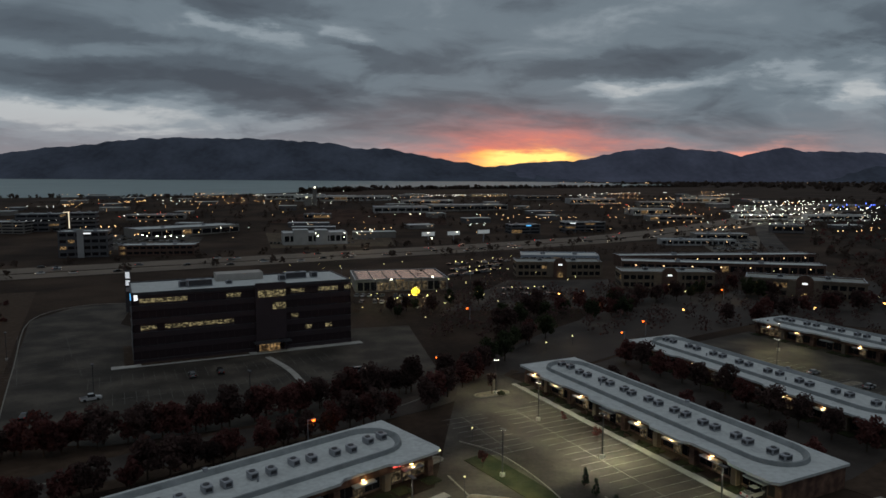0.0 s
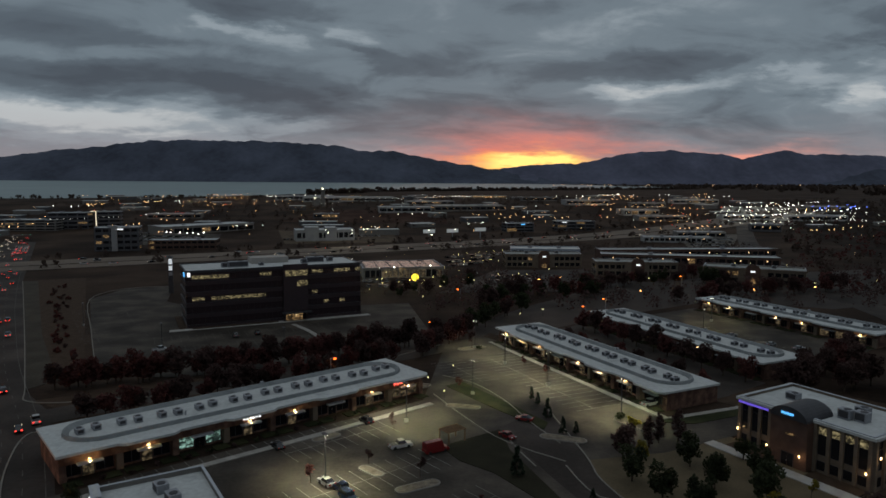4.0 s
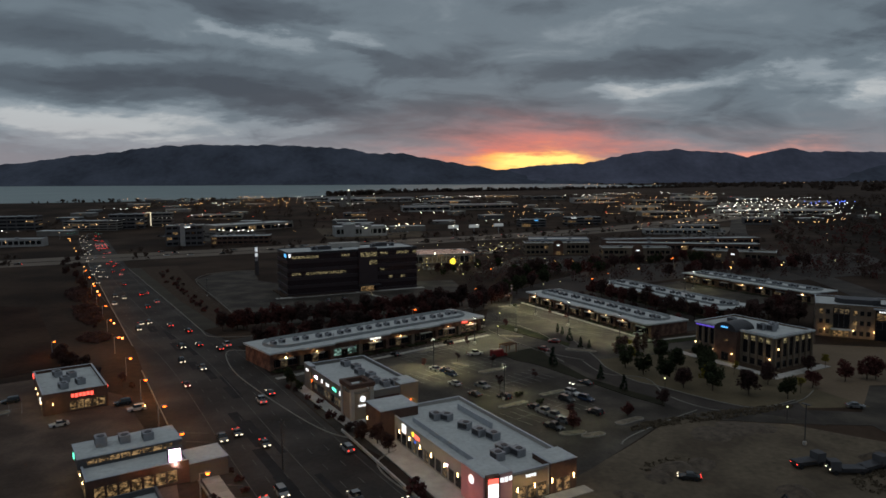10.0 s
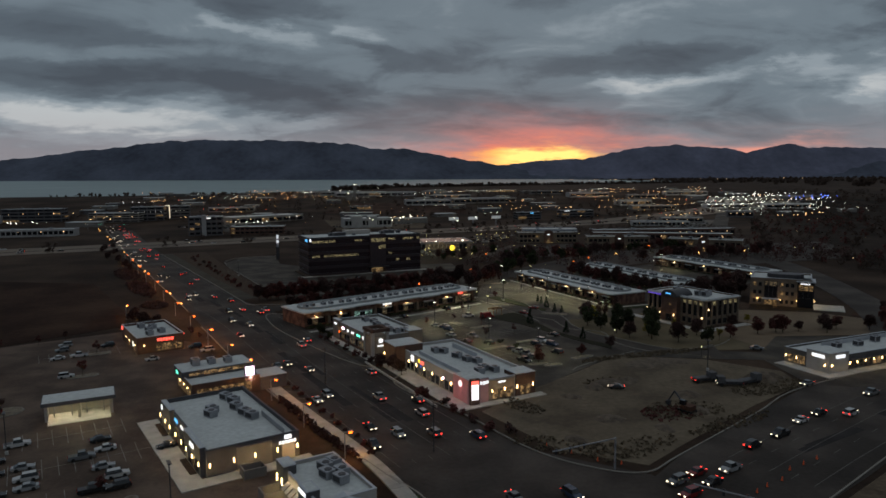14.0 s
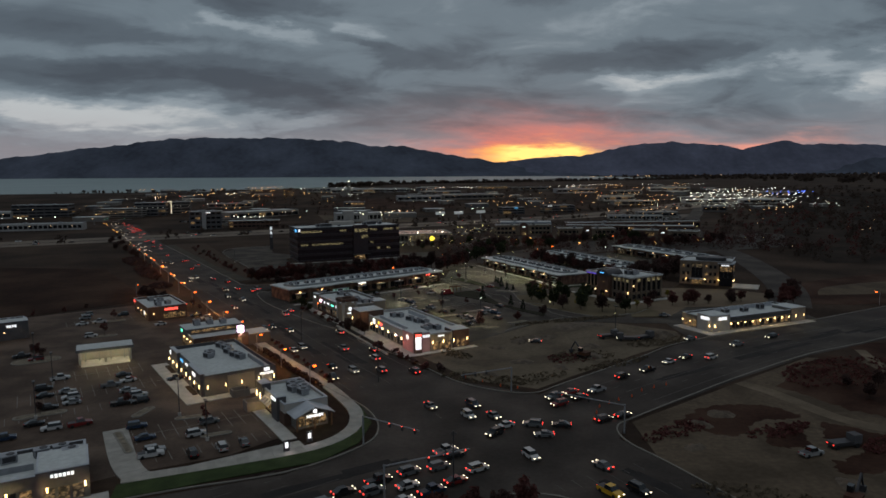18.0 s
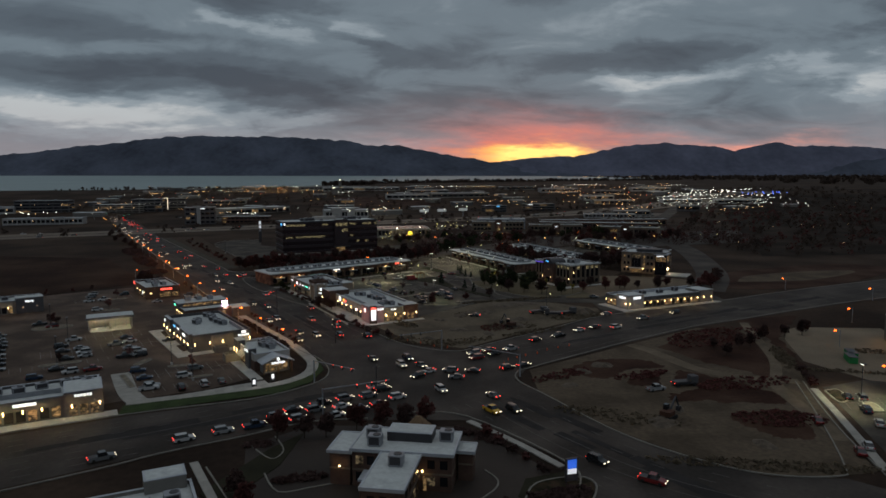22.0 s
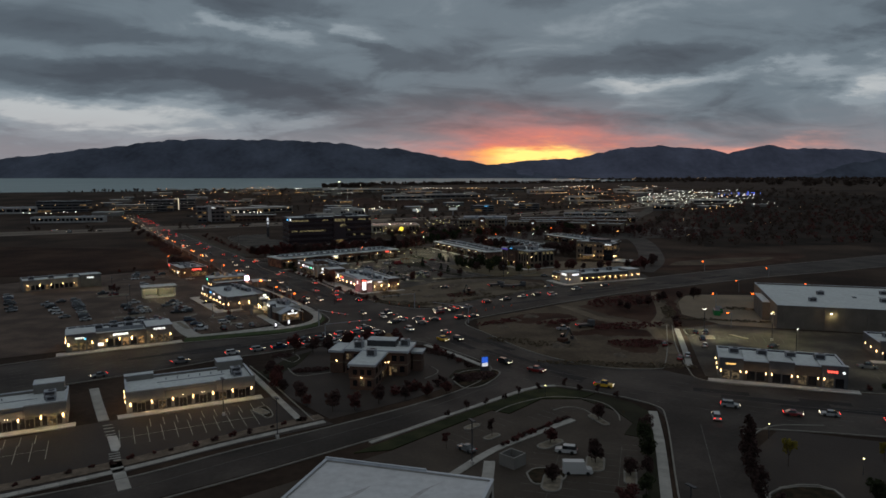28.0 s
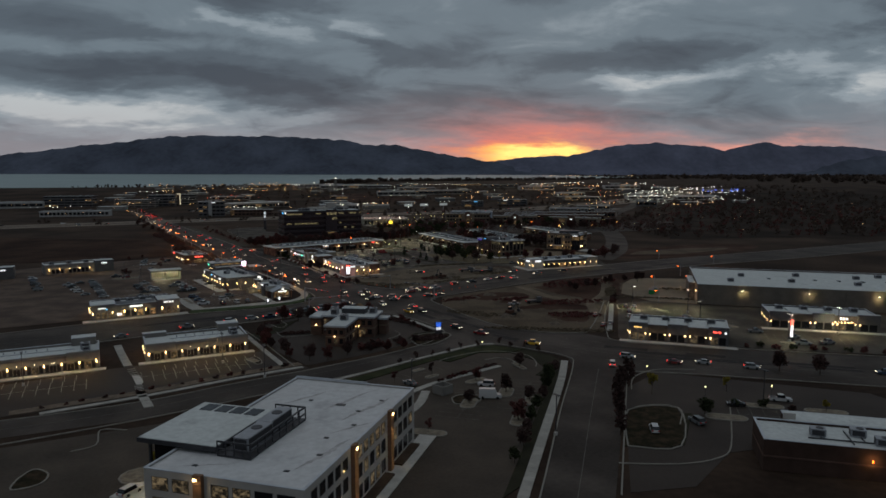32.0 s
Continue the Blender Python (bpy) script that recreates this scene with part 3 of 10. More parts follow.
        self.add("pane", [self.fb(face, u - w / 2, u - 0.03, out + 0.01, out + 0.04, 0.05, h), self.fb(face, u + 0.03, u + w / 2, out + 0.01, out + 0.04, 0.05, h)], glass, parent=dr)
        self.add("handle", [self.fb(face, u - 0.12, u - 0.08, out + 0.05, out + 0.12, 0.9, 1.3)], METAL, parent=dr)

    def unit(self, kind, x, y, rz=0.0, z=None):
        unit_at(kind, self.M @ pose(x, y, self.rz if z is None else z, 0, 0, rz))

    def light(self, x, y, z, watts, col=(1.0, 0.68, 0.32), r=0.15):
        p = self.M @ Vector((x, y, z))
        point_light(p.x, p.y, p.z, watts, col, r)


def stadium(x0, y0, x1, y1, n=12):
    r = (y1 - y0) / 2
    cy = (y0 + y1) / 2
    pts = []
    for k in range(n + 1):
        a = -math.pi / 2 + math.pi * k / n
        pts.append((x1 - r + r * math.cos(a), cy + r * math.sin(a)))
    for k in range(n + 1):
        a = math.pi / 2 + math.pi * k / n
        pts.append((x0 + r + r * math.cos(a), cy + r * math.sin(a)))
    return pts


# ---- strip malls with racetrack roof kerbs ----
def strip_mall(x, y, ang, l, d, h, label, units, lamps, red_sign=False, white_sign=None, dim=False, lamp_w=130):
    H = House("strip_mall", x, y, ang, l, d, h, label, "strip mall", "strip malls")
    H.rz = h
    bays = max(4, round(l / 10.4))
    bw = l / bays
    H.add("wall", [(0.4, 2.2, 0, l - 0.4, d - 0.3, h - 0.5)], BRICK)
    H.add("rear_wall", [(0.4, d - 0.3, 0, l - 0.4, d, h - 0.5)], TAN)
    H.add("end_wall", [(0.1, 1.6, 0, 0.4, d, h - 0.5)], BRICK)
    H.add("end_wall", [(l - 0.4, 1.6, 0, l - 0.1, d, h - 0.5)], BRICK)
    H.add("fascia", [(0.1, 1.0, 3.1, l - 0.1, 1.6, h - 0.5)], BRICK)
    H.add("soffit", [(0.1, 1.6, 3.0, l - 0.1, 2.2, 3.1)], TAN)
    for i in range(bays + 1):
        u = min(max(i * bw, 0.7), l - 0.7)
        H.add("pier", [(u - 0.6, 0.75, 0, u + 0.6, 1.9, 3.1)], STONE if i % 2 else BRICK)
    for i in range(bays):
        a, b = i * bw + 0.8, (i + 1) * bw - 0.8
        sg = LIT_DIM if (i * 7 + int(x)) % 5 == 1 and not dim else GLASS
        if white_sign == i:
            sg = LIT_COOL
        H.windows("S", a, a + (b - a) * 0.36, 0.5, 2.9, 2, sg, 0.12, out=-2.2)
        H.windows("S", b - (b - a) * 0.36, b, 0.5, 2.9, 2, sg, 0.12, out=-2.2)
        H.door("S", (a + b) / 2, out=-2.2, glass=LIT_DIM if lamps[i % len(lamps)] else GLASS)
        H.add("entry_canopy", [((a + b) / 2 - 2.2, -0.2, 2.95, (a + b) / 2 + 2.2, 1.0, 3.2)], COPING)
        if lamps[i % len(lamps)]:
            u = (a + b) / 2
            s = H.add("wall_lamp", [(u - 0.3, 0.78, 3.62, u + 0.3, 1.0, 3.95)], DARKMETAL)
            H.add("lamp_glass", [(u - 0.26, 0.70, 3.50, u + 0.26, 0.98, 3.62)], LAMP_WARM, parent=s)
            H.light(u, 0.25, 3.3, lamp_w, (1.0, 0.70, 0.30))
        H.add("planting_bed", [(a - 0.4, -2.2, 0.0, a + (b - a) * 0.30, 0.6, 0.16)], LAWN, "clipped grass strip along the storefronts")
        H.add("planting_bed", [(b - (b - a) * 0.30, -2.2, 0.0, b + 0.4, 0.6, 0.16)], LAWN, "clipped grass strip along the storefronts")
    # roof: broad overhanging slab whose front edge steps out over every other bay
    pts = [(-0.5, -0.4)]
    for i in range(bays):
        a, b = i * bw, (i + 1) * bw
        o = -1.5 if i % 2 else -0.4
        pts += [(a + 0.7, o), (b - 0.7, o)]
    pts += [(l + 0.5, -0.4), (l + 0.5, d + 0.2), (-0.5, d + 0.2)]
    clean = [pts[0]]
    for p in pts[1:]:
        if abs(p[0] - clean[-1][0]) + abs(p[1] - clean[-1][1]) > 0.05:
            clean.append(p)
    bm = bmesh.new()
    prism(bm, clean, h - 0.5, h)
    bmesh.ops.holes_fill(bm, edges=bm.edges[:])
    part("roof", bm, ROOF, H.o)
    # grey sloping kerb round the sunk middle, colour darkened for shade on its slope
    rings = [(stadium(2.4, 3.0, l - 2.4, d - 1.9), 0.0), (stadium(2.6, 3.2, l - 2.6, d - 2.1), 0.75), (stadium(2.95, 3.55, l - 2.95, d - 2.45), 0.75),
             (stadium(3.7, 4.3, l - 3.7, d - 3.2), 0.02)]
    bm = bmesh.new()
    vs = [[bm.verts.new((px, py, h + z)) for px, py in r] for r, z in rings]
    n = len(vs[0])
    for a, b in zip(vs, vs[1:]):
        for i in range(n):
            bm.faces.new((a[i], a[(i + 1) % n], b[(i + 1) % n], b[i]))
    part("roof_curb_ring", bm, ROOF_SHADEGREY, H.o, "grey racetrack-shaped roof kerb")
    if red_sign:
        H.sign("S", l - bw * 0.75, 4.2, 2.6, 0.75, SIGN_RED, -0.9, "bars", "red lit shop sign")
    if white_sign is not None:
        H.sign("S", (white_sign + 1.55) * bw, 4.2, 4.2, 0.7, SIGN_WHITE, -0.9, "bars", "white lit shop sign")
    for k in range(units):
        ux = 7 + (l - 14) * k / (units - 1)
        uy = d * 0.52 + 0.5 * H.rnd.uniform(-1, 1)
        H.unit("small", ux - 1.5, uy, 90 + H.rnd.uniform(-4, 4))
        H.unit("small", ux + 1.6, uy + H.rnd.uniform(-0.6, 0.6), 90 + H.rnd.uniform(-4, 4))
    H.add("vent_stack", [(l * 0.30, d * 0.4, h, l * 0.30 + 0.25, d * 0.4 + 0.25, h + 0.9)], METAL)
    H.add("vent_stack", [(l * 0.62, d * 0.42, h, l * 0.62 + 0.25, d * 0.42 + 0.25, h + 0.8)], METAL)
    H.add("roof_hatch", [(l * 0.55, d - 2.6, h, l * 0.55 + 0.7, d - 1.9, h + 1.2)], METAL)
    return H


strip_mall(-48.5, 59.2, 33.8, 83.4, 18.0, 5.6, "long strip mall with white roof beside an empty car park", 10, [1, 1, 0], True, 2)
strip_mall(50.0, 161.0, -70.5, 79.0, 17.5, 4.9, "brick strip mall with white roof facing a lit car park", 9, [1, 1, 1, 0])
strip_mall(90.0, 185.0, -72.0, 80.0, 17.0, 5.0, "brick strip mall half hidden behind a row of trees", 8, [1, 0, 1])
strip_mall(146.0, 210.0, -70.5, 76.0, 16.0, 5.0, "brick strip mall beside a dim car park", 8, [1, 1, 0])


# ---- five-storey black glass office ----
def black_office():
    l, d, h = 67.0, 24.0, 21.5
    H = House("office_building", -60, 190, 19.2, l, d, h, "five-storey black glass office building with few lit rooms", "office building")
    H.add("core", [(0.5, 0.5, 0, l - 0.5, d - 0.5, h - 0.8)], SPANDREL)
    fh = 4.05
    for f in range(5):
        z0 = f * fh + 0.15
        H.add("spandrel", [(0.1, 0.1, z0 - 0.15, l - 0.1, 0.5, z0 + 1.15), (0.1, d - 0.5, z0 - 0.15, l - 0.1, d - 0.1, z0 + 1.15),
                           (0.1, 0.5, z0 - 0.15, 0.5, d - 0.5, z0 + 1.15), (l - 0.5, 0.5, z0 - 0.15, l - 0.1, d - 0.5, z0 + 1.15)], SPANDREL)
        H.add("ledge", [(-0.02, -0.02, z0 + 1.15, l + 0.02, 0.45, z0 + 1.27), (-0.02, 0.45, z0 + 1.15, 0.4, d, z0 + 1.27)], DARKMETAL)
        for face, n in (("S", 30), ("W", 10), ("E", 10)):
            w = H.span(face) / n
            for i in range(n):
                u = i * w
                lit = False
                if face == "S":
                    if f == 4:
                        lit = i in (1, 2, 3, 4, 5, 6, 12, 13, 16, 17, 18, 19, 21, 22, 25, 26, 27, 29)
                    elif f == 3:
                        lit = False
                    elif f == 2:
                        lit = i in (1, 2, 4, 5, 6, 7, 8, 9, 10, 11, 12, 16, 17, 18, 19, 21)
                    elif f == 1:
                        lit = i in (23, 26)
                    elif f == 0:
                        lit = i in (16, 17, 18)
                H.add("window_pane", [H.fb(face, u + 0.06, u + w - 0.06, -0.46, -0.40, z0 + 1.27 + (0.65 if lit else 0), z0 + (3.15 if lit else 3.6))], LIT_OFFICE if lit else TINTGLASS)
    H.add("centre_bay", [(35.5, -1.0, 3.9, 45.0, 0.1, h + 0.6), (35.5, -1.0, 0, 36.2, 0.1, 3.9), (44.3, -1.0, 0, 45.0, 0.1, 3.9)], SPANDREL)
    for f, row in ((4, (0, 1, 2, 3)), (3, (2, 3)), (0, (0, 1, 2))):
        for i in row:
            H.add("window_pane", [H.fb("S", 36.3 + i * 2.2, 38.3 + i * 2.2, 1.0, 1.05, f * fh + (1.4 if f else 0.3), f * fh + (3.6 if f else 3.4))], LIT_OFFICE if f else LIT_WARM)
    H.light(40.5, -2.2, 2.2, 60, (1.0, 0.72, 0.36))
    H.add("parapet", [(0, 0, h - 0.9, l, 0.4, h), (0, d - 0.4, h - 0.9, l, d, h), (0, 0.4, h - 0.9, 0.4, d - 0.4, h), (l - 0.4, 0.4, h - 0.9, l, d - 0.4, h)], DARKMETAL)
    H.add("roof", [(0.4, 0.4, h - 0.9, l - 0.4, d - 0.4, h - 0.35)], ROOF)
    H.add("penthouse", [(26, 15, h - 0.3, 41, 22, h + 2.0)], WHITESTUCCO, "low white roof penthouse")
    H.rz = h - 0.35
    H.unit("long", 20, 8, 2)
    H.unit("long", 51, 12, 2)
    H.unit("box", 15, 8.5)
    H.unit("box", 57.5, 12)
    H.unit("box", 46, 9)
    H.unit("small", 29, 9)
    H.sign("W", 20.5, h - 1.7, 4.0, 1.6, SIGN_CYAN, 0.0, "bar", "blue lit logo panel")
    H.sign("S", 1.3, h - 1.5, 1.0, 1.6, SIGN_WHITE, 0.0, "bar", "small white lit sign")
    H.add("entrance_canopy", [(34.5, -4.0, 3.3, 46, -0.9, 3.7)], DARKMETAL)
    H.add("terrace", [(-6, -3.0, 0, 70, 0, 0.18)], CONCRETE, "pale concrete path round the building")
    H.add("planting_bed", [(-2.5, -0.2, 0.18, 0, 24, 0.5)], MULCH)
    H.add("planting_bed", [(2, -2.0, 0.18, 33, -0.4, 0.45)], MULCH)


black_office()
# ---- two-storey stone office with an arched entrance ----
def stone_office():
    l, d, h = 27.0, 18.0, 10.0
    H = House("office_building", 84, 67, -66, l, d, h, "two-storey stone office with tall dark windows and arched entrance", "office building")
    H.shell(STONE, 0.5)
    for face, spans in (("S", ((0.4, 7.2, 3), (16.6, 26.6, 4))), ("E", ((0.4, 17.6, 6),)), ("N", ((1, 26, 8),)), ("W", ((0.5, 17.5, 5),))):
        for a, b, n in spans:
            H.windows(face, a, b, 0.6, 2.3, n, GLASS, 0.8)
            lit = LIT_OFFICE if face in "SE" and a != 0.4 or face == "E" else None
            H.windows(face, a, b, 3.6, 7.4, n, GLASS, 0.9)
            H.windows(face, a, b, 7.5, 8.9, n, GLASS, 0.9, lit, 0.55)
            w = (b - a) / n
            for i in range(n + 1):
                H.add("pilaster", [H.fb(face, a + i * w - 0.32, a + i * w + 0.32, 0, 0.45, 0, h - 0.5)], STONE)
    H.add("cornice", [(-0.5, -0.6, h - 0.55, l + 0.5, -0.05, h - 0.05), (l + 0.05, -0.05, h - 0.55, l + 0.6, d + 0.5, h - 0.05), (-0.6, -0.05, h - 0.55, -0.05, d + 0.5, h - 0.05)], ROOF)
    H.add("strip_light", [H.fb("S", 0.2, 7.0, 0.62, 0.70, h - 1.1, h - 0.65)], SIGN_PURPLE, "violet light strip below the cornice")
    # entrance bay with a barrel roof
    H.box("entrance_bay", 8.6, -2.2, 16.2, 4, 0, h - 0.6, DARKBRICK, False)
    bm = bmesh.new()
    n = 14
    for k in range(n):
        a0, a1 = math.pi * k / n, math.pi * (k + 1) / n
        p = [(12.4 - 3.8 * math.cos(a), h - 0.6 + 2.4 * math.sin(a)) for a in (a0, a1)]
        v = [bm.verts.new((p[0][0], -2.6, p[0][1])), bm.verts.new((p[1][0], -2.6, p[1][1])), bm.verts.new((p[1][0], 6, p[1][1])), bm.verts.new((p[0][0], 6, p[0][1]))]
        bm.faces.new(v)
        bm.faces.new([bm.verts.new((12.4, -2.58, h - 0.6)), bm.verts.new((p[1][0], -2.58, p[1][1])), bm.verts.new((p[0][0], -2.58, p[0][1]))])
        bm.faces.new([bm.verts.new((12.4, 5.98, h - 0.6)), bm.verts.new((p[0][0], 5.98, p[0][1])), bm.verts.new((p[1][0], 5.98, p[1][1]))])
    part("barrel_roof", bm, DARKMETAL, H.o, "dark arched roof over the entrance")
    H.sign("S", 12.4, h + 0.4, 2.6, 0.5, SIGN_CYAN, 2.65, "bars", "blue lit company sign")
    H.sign("S", 12.8, h - 3.6, 1.6, 0.35, LIT_WARM, 2.22, "bar", "small lit plaque over the door")
    H.door("S", 12.4, 2.4, 2.6, GLASS, 2.2)
    H.sconces("S", (8.1, 14.9), 2.6, 14, 2.2)
    H.sconces("S", (0.2, 26.2), 3.2, 14, 0.45)
    H.sconces("E", (1.2,), 6.2, 12, 0.45)
    for x, y in ((18, 7), (20.5, 8), (19, 11)):
        H.unit("box", x, y)
    H.unit("wide", 6, 9)
    H.add("path", [(-3, -7.0, -0.05, l + 6, -4.0, 0.16)], CONCRETE)
    H.add("path", [(l + 3, -4.0, -0.05, l + 6, d, 0.16)], CONCRETE)
    for r in ((0, -4.0, 0, 8, -0.6, 0.25), (17, -4.0, 0, l, -0.6, 0.25), (l + 0.6, 0, 0, l + 3, d, 0.25)):
        H.add("planting_bed", [r], MULCH)


def beige_office():
    l, d, h = 23.0, 20.0, 11.4
    H = House("office_building", 135, 83, -33, l, d, h, "three-storey beige office with a lit glass corner", "office building")
    H.shell(STONE, 0.5)
    for z0 in (1.0, 4.6, 8.0):
        H.windows("S", 0.8, 4.8, z0, z0 + 1.5, 2, GLASS, 0.9, LIT_WARM, 0.25)
        H.windows("S", 11.0, 17.0, z0, z0 + 1.5, 3, GLASS, 0.9, LIT_WARM, 0.12)
        H.windows("W", 1.5, 18.5, z0, z0 + 1.5, 6, GLASS, 1.2)
        H.windows("N", 1.5, 21.5, z0, z0 + 1.5, 8, GLASS, 1.2)
        H.windows("E", 10, 19, z0, z0 + 1.5, 3, GLASS, 0.9, LIT_WARM, 0.2)
    H.add("glass_bay", [H.fb("S", 5.4, 10.4, -0.2, 0.1, 3.2, 10.3)], GLASS)
    H.windows("S", 5.5, 10.3, 8.3, 10.0, 3, LIT_DIM, 0.3, out=0.1)
    H.windows("S", 5.5, 10.3, 3.4, 8.1, 3, GLASS, 0.25, out=0.1)
    H.windows("S", 5.5, 10.3, 0.4, 2.7, 3, LIT_WARM, 0.25, out=0.05)
    H.add("canopy", [H.fb("S", 4.8, 11, 0.1, 2.2, 2.8, 3.1)], COPING)
    H.box("glass_corner", l - 5.2, -0.8, l + 0.8, 8.5, 0, h - 0.9, GLASS, False)
    for z0 in (3.9, 7.0):
        H.windows("S", l - 4.9, l + 0.5, z0, z0 + 2.4, 3, LIT_WARM if z0 > 6 else GLASS, 0.2, out=0.8)
        H.windows("E", 0.2, 8.2, z0, z0 + 2.4, 4, LIT_WARM if z0 > 6 else GLASS, 0.2, out=0.8)
    H.add("corner_roof", [(l - 5.8, -1.3, h - 0.9, l + 1.3, 9, h - 0.5)], COPING)
    H.sign("S", l - 2.4, h - 1.6, 3.6, 0.6, SIGN_WHITE, 0.85, "bars", "white lit office sign")
    H.sconces("S", (3.0, 11.6, 17.6), 2.6, 40, 0.0)
    H.sconces("E", (1.5, 4.0, 6.5), 2.4, 60, 0.85)
    bm = bmesh.new()
    prism(bm, stadium(6, 5, 20, 13), h - 0.4, h + 1.2)
    part("roof_screen", bm, DARKMETAL, H.o, "dark oval plant screen on the roof")
    H.add("terrace", [(l + 0.9, -4, -0.05, l + 12, 9, 0.16)], CONCRETE)


stone_office()
beige_office()


# ---- single shops ----
def long_bank():
    l, d, h = 44.0, 14.0, 4.5
    H = House("retail_building", 101, -17, 18.4, l, d, h, "long grey retail building ringed by glowing wall lamps", "shop")
    H.shell(mat("slate_stucco", (0.085, 0.082, 0.078), 0.9, var=0.18, scale=0.4, fine=6), 0.5)
    H.box("corner_block", -0.4, -0.5, 7.5, 6.5, 0, 5.6, WHITESTUCCO)
    H.box("end_block", l - 7, -0.3, l + 0.2, 8, 0, 5.0, GREYSTUCCO)
    H.sign("S", 4.0, 4.5, 3.6, 0.9, SIGN_WHITE, 0.52, "bar", "white lit shop sign")
    H.sign("W", 11.2, 4.5, 3.8, 0.9, SIGN_WHITE, 0.42, "bar", "white lit shop sign")
    H.sconces("S", (0.6, 7.9, 11, 14.5, 18, 21.5, 25, 28.5, 32, 35.5, 39, 43), 2.3, 18, 0.5, size=0.7)
    H.sconces("W", (1.0, 4.5, 13.4), 2.3, 13.2, 0.45, size=0.7)
    H.windows("S", 8.5, 36, 0.6, 2.9, 14, GLASS, 0.4, LIT_WARM, 0.35)
    H.windows("W", 1, 7, 0.6, 2.9, 3, LIT_WARM, 0.4)
    H.add("awning", [(8, -1.4, 3.1, 36.5, 0, 3.3)], DARKMETAL)
    H.unit("wide", 14, 8)
    H.unit("wide", 22, 7)
    H.unit("box", 31, 8)
    H.add("roof_screen", [(11, 10.5, H.rz, 40, 10.7, h + 0.7)], COPING)
    H.add("path", [(-4, -3.4, -0.05, l + 2, 0, 0.15), (-4, 0, -0.05, 0, d, 0.15)], CONCRETE)


def corner_tower_shop():
    l, d, h = 31.5, 17.0, 6.2
    H = House("retail_building", -37, 44, -64.7, l, d, h, "roadside shop row with a brick corner tower", "shop")
    H.shell(GREYSTUCCO, 0.8)
    H.add("plinth", [H.fb("S", 0, l, 0, 0.15, 0, 1.0)], DARKBRICK)
    H.windows("S", 2, 25, 1.0, 3.0, 10, GLASS, 0.5, LIT_DIM, 0.35)
    H.windows("E", 8, 15.5, 0.8, 2.9, 3, LIT_WARM, 0.5, out=0.1)
    H.add("end_wall", [H.fb("E", 5.5, 12, 0, 0.12, 0, 4.6)], DARKBRICK)
    H.box("pale_end", l - 6, d - 4.6, l + 0.15, d + 0.2, 0, 6.6, TAN)
    H.box("stair_tower", 0.0, -0.35, 5.0, 1, 0, 6.6, GREYSTUCCO)
    # open brick tower
    tx0, tx1, ty0, ty1 = l - 5.6, l + 0.6, -0.6, 5.2
    for cx in (tx0, tx1 - 0.9):
        for cy in (ty0, ty1 - 0.9):
            H.add("tower_pier", [(cx, cy, 0, cx + 0.9, cy + 0.9, 7.6)], WHITESTUCCO)
    H.add("tower_wall", [(tx0 + 0.2, ty0 + 0.2, 0, tx1 - 0.2, ty1 - 0.2, 6.3)], TAN)
    H.add("tower_beam", [(tx0 - 0.2, ty0 - 0.2, 7.6, tx1 + 0.2, ty0 + 0.9, 8.6), (tx0 - 0.2, ty1 - 0.9, 7.6, tx1 + 0.2, ty1 + 0.2, 8.6),
                         (tx0 - 0.2, ty0 + 0.9, 7.6, tx0 + 0.9, ty1 - 0.9, 8.6), (tx1 - 0.9, ty0 + 0.9, 7.6, tx1 + 0.2, ty1 - 0.9, 8.6)], DARKBRICK, "brick ring beam of the tower")
    H.sign("E", 2.3, 5.0, 2.0, 2.0, SIGN_WHITE, 0.62, "disc", "round white lit sign")
    H.sign("E", 2.3, 3.4, 2.2, 0.5, SIGN_WHITE, 0.6, "bars")
    H.sign("S", 24.6, 4.6, 1.7, 1.7, SIGN_WHITE, 0.05, "disc", "round white lit sign")
    H.sign("S", 20.6, 4.5, 2.6, 0.7, SIGN_GREEN, 0.0, "bars", "pale green lit sign")
    H.sign("S", 16.2, 4.5, 2.2, 0.7, SIGN_WHITE, 0.0, "bars", "white lit sign")
    H.sign("S", 12.3, 4.5, 1.5, 1.5, SIGN_WHITE, 0.0, "disc", "round white lit sign")
    H.sign("S", 8.2, 4.5, 1.8, 0.7, SIGN_PINK, 0.0, "bars", "violet lit sign")
    H.sign("S", 2.5, 5.2, 2.0, 0.7, SIGN_WHITE, 0.35, "bars", "white lit sign")
    H.sconces("S", (5.5,), 3.0, 20, 0.15, m=LAMP_SODIUM, col=(1, 0.5, 0.12))
    for k in range(5):
        H.unit("wide", 5 + k * 4.6, 9.5 + (k % 2), 8)
    H.unit("wide", 27.5, 13)
    H.unit("wide", 27, 10.5)
    for u in (9, 11, 13, 15):
        H.sconces("E", (u,), 2.5, 14, 0.15, m=LAMP_SODIUM, col=(1, 0.55, 0.15), size=0.4)
    H.add("path", [(-1, -3, -0.05, l + 4, 0, 0.15), (l, 0, -0.05, l + 4, d, 0.15)], CONCRETE)


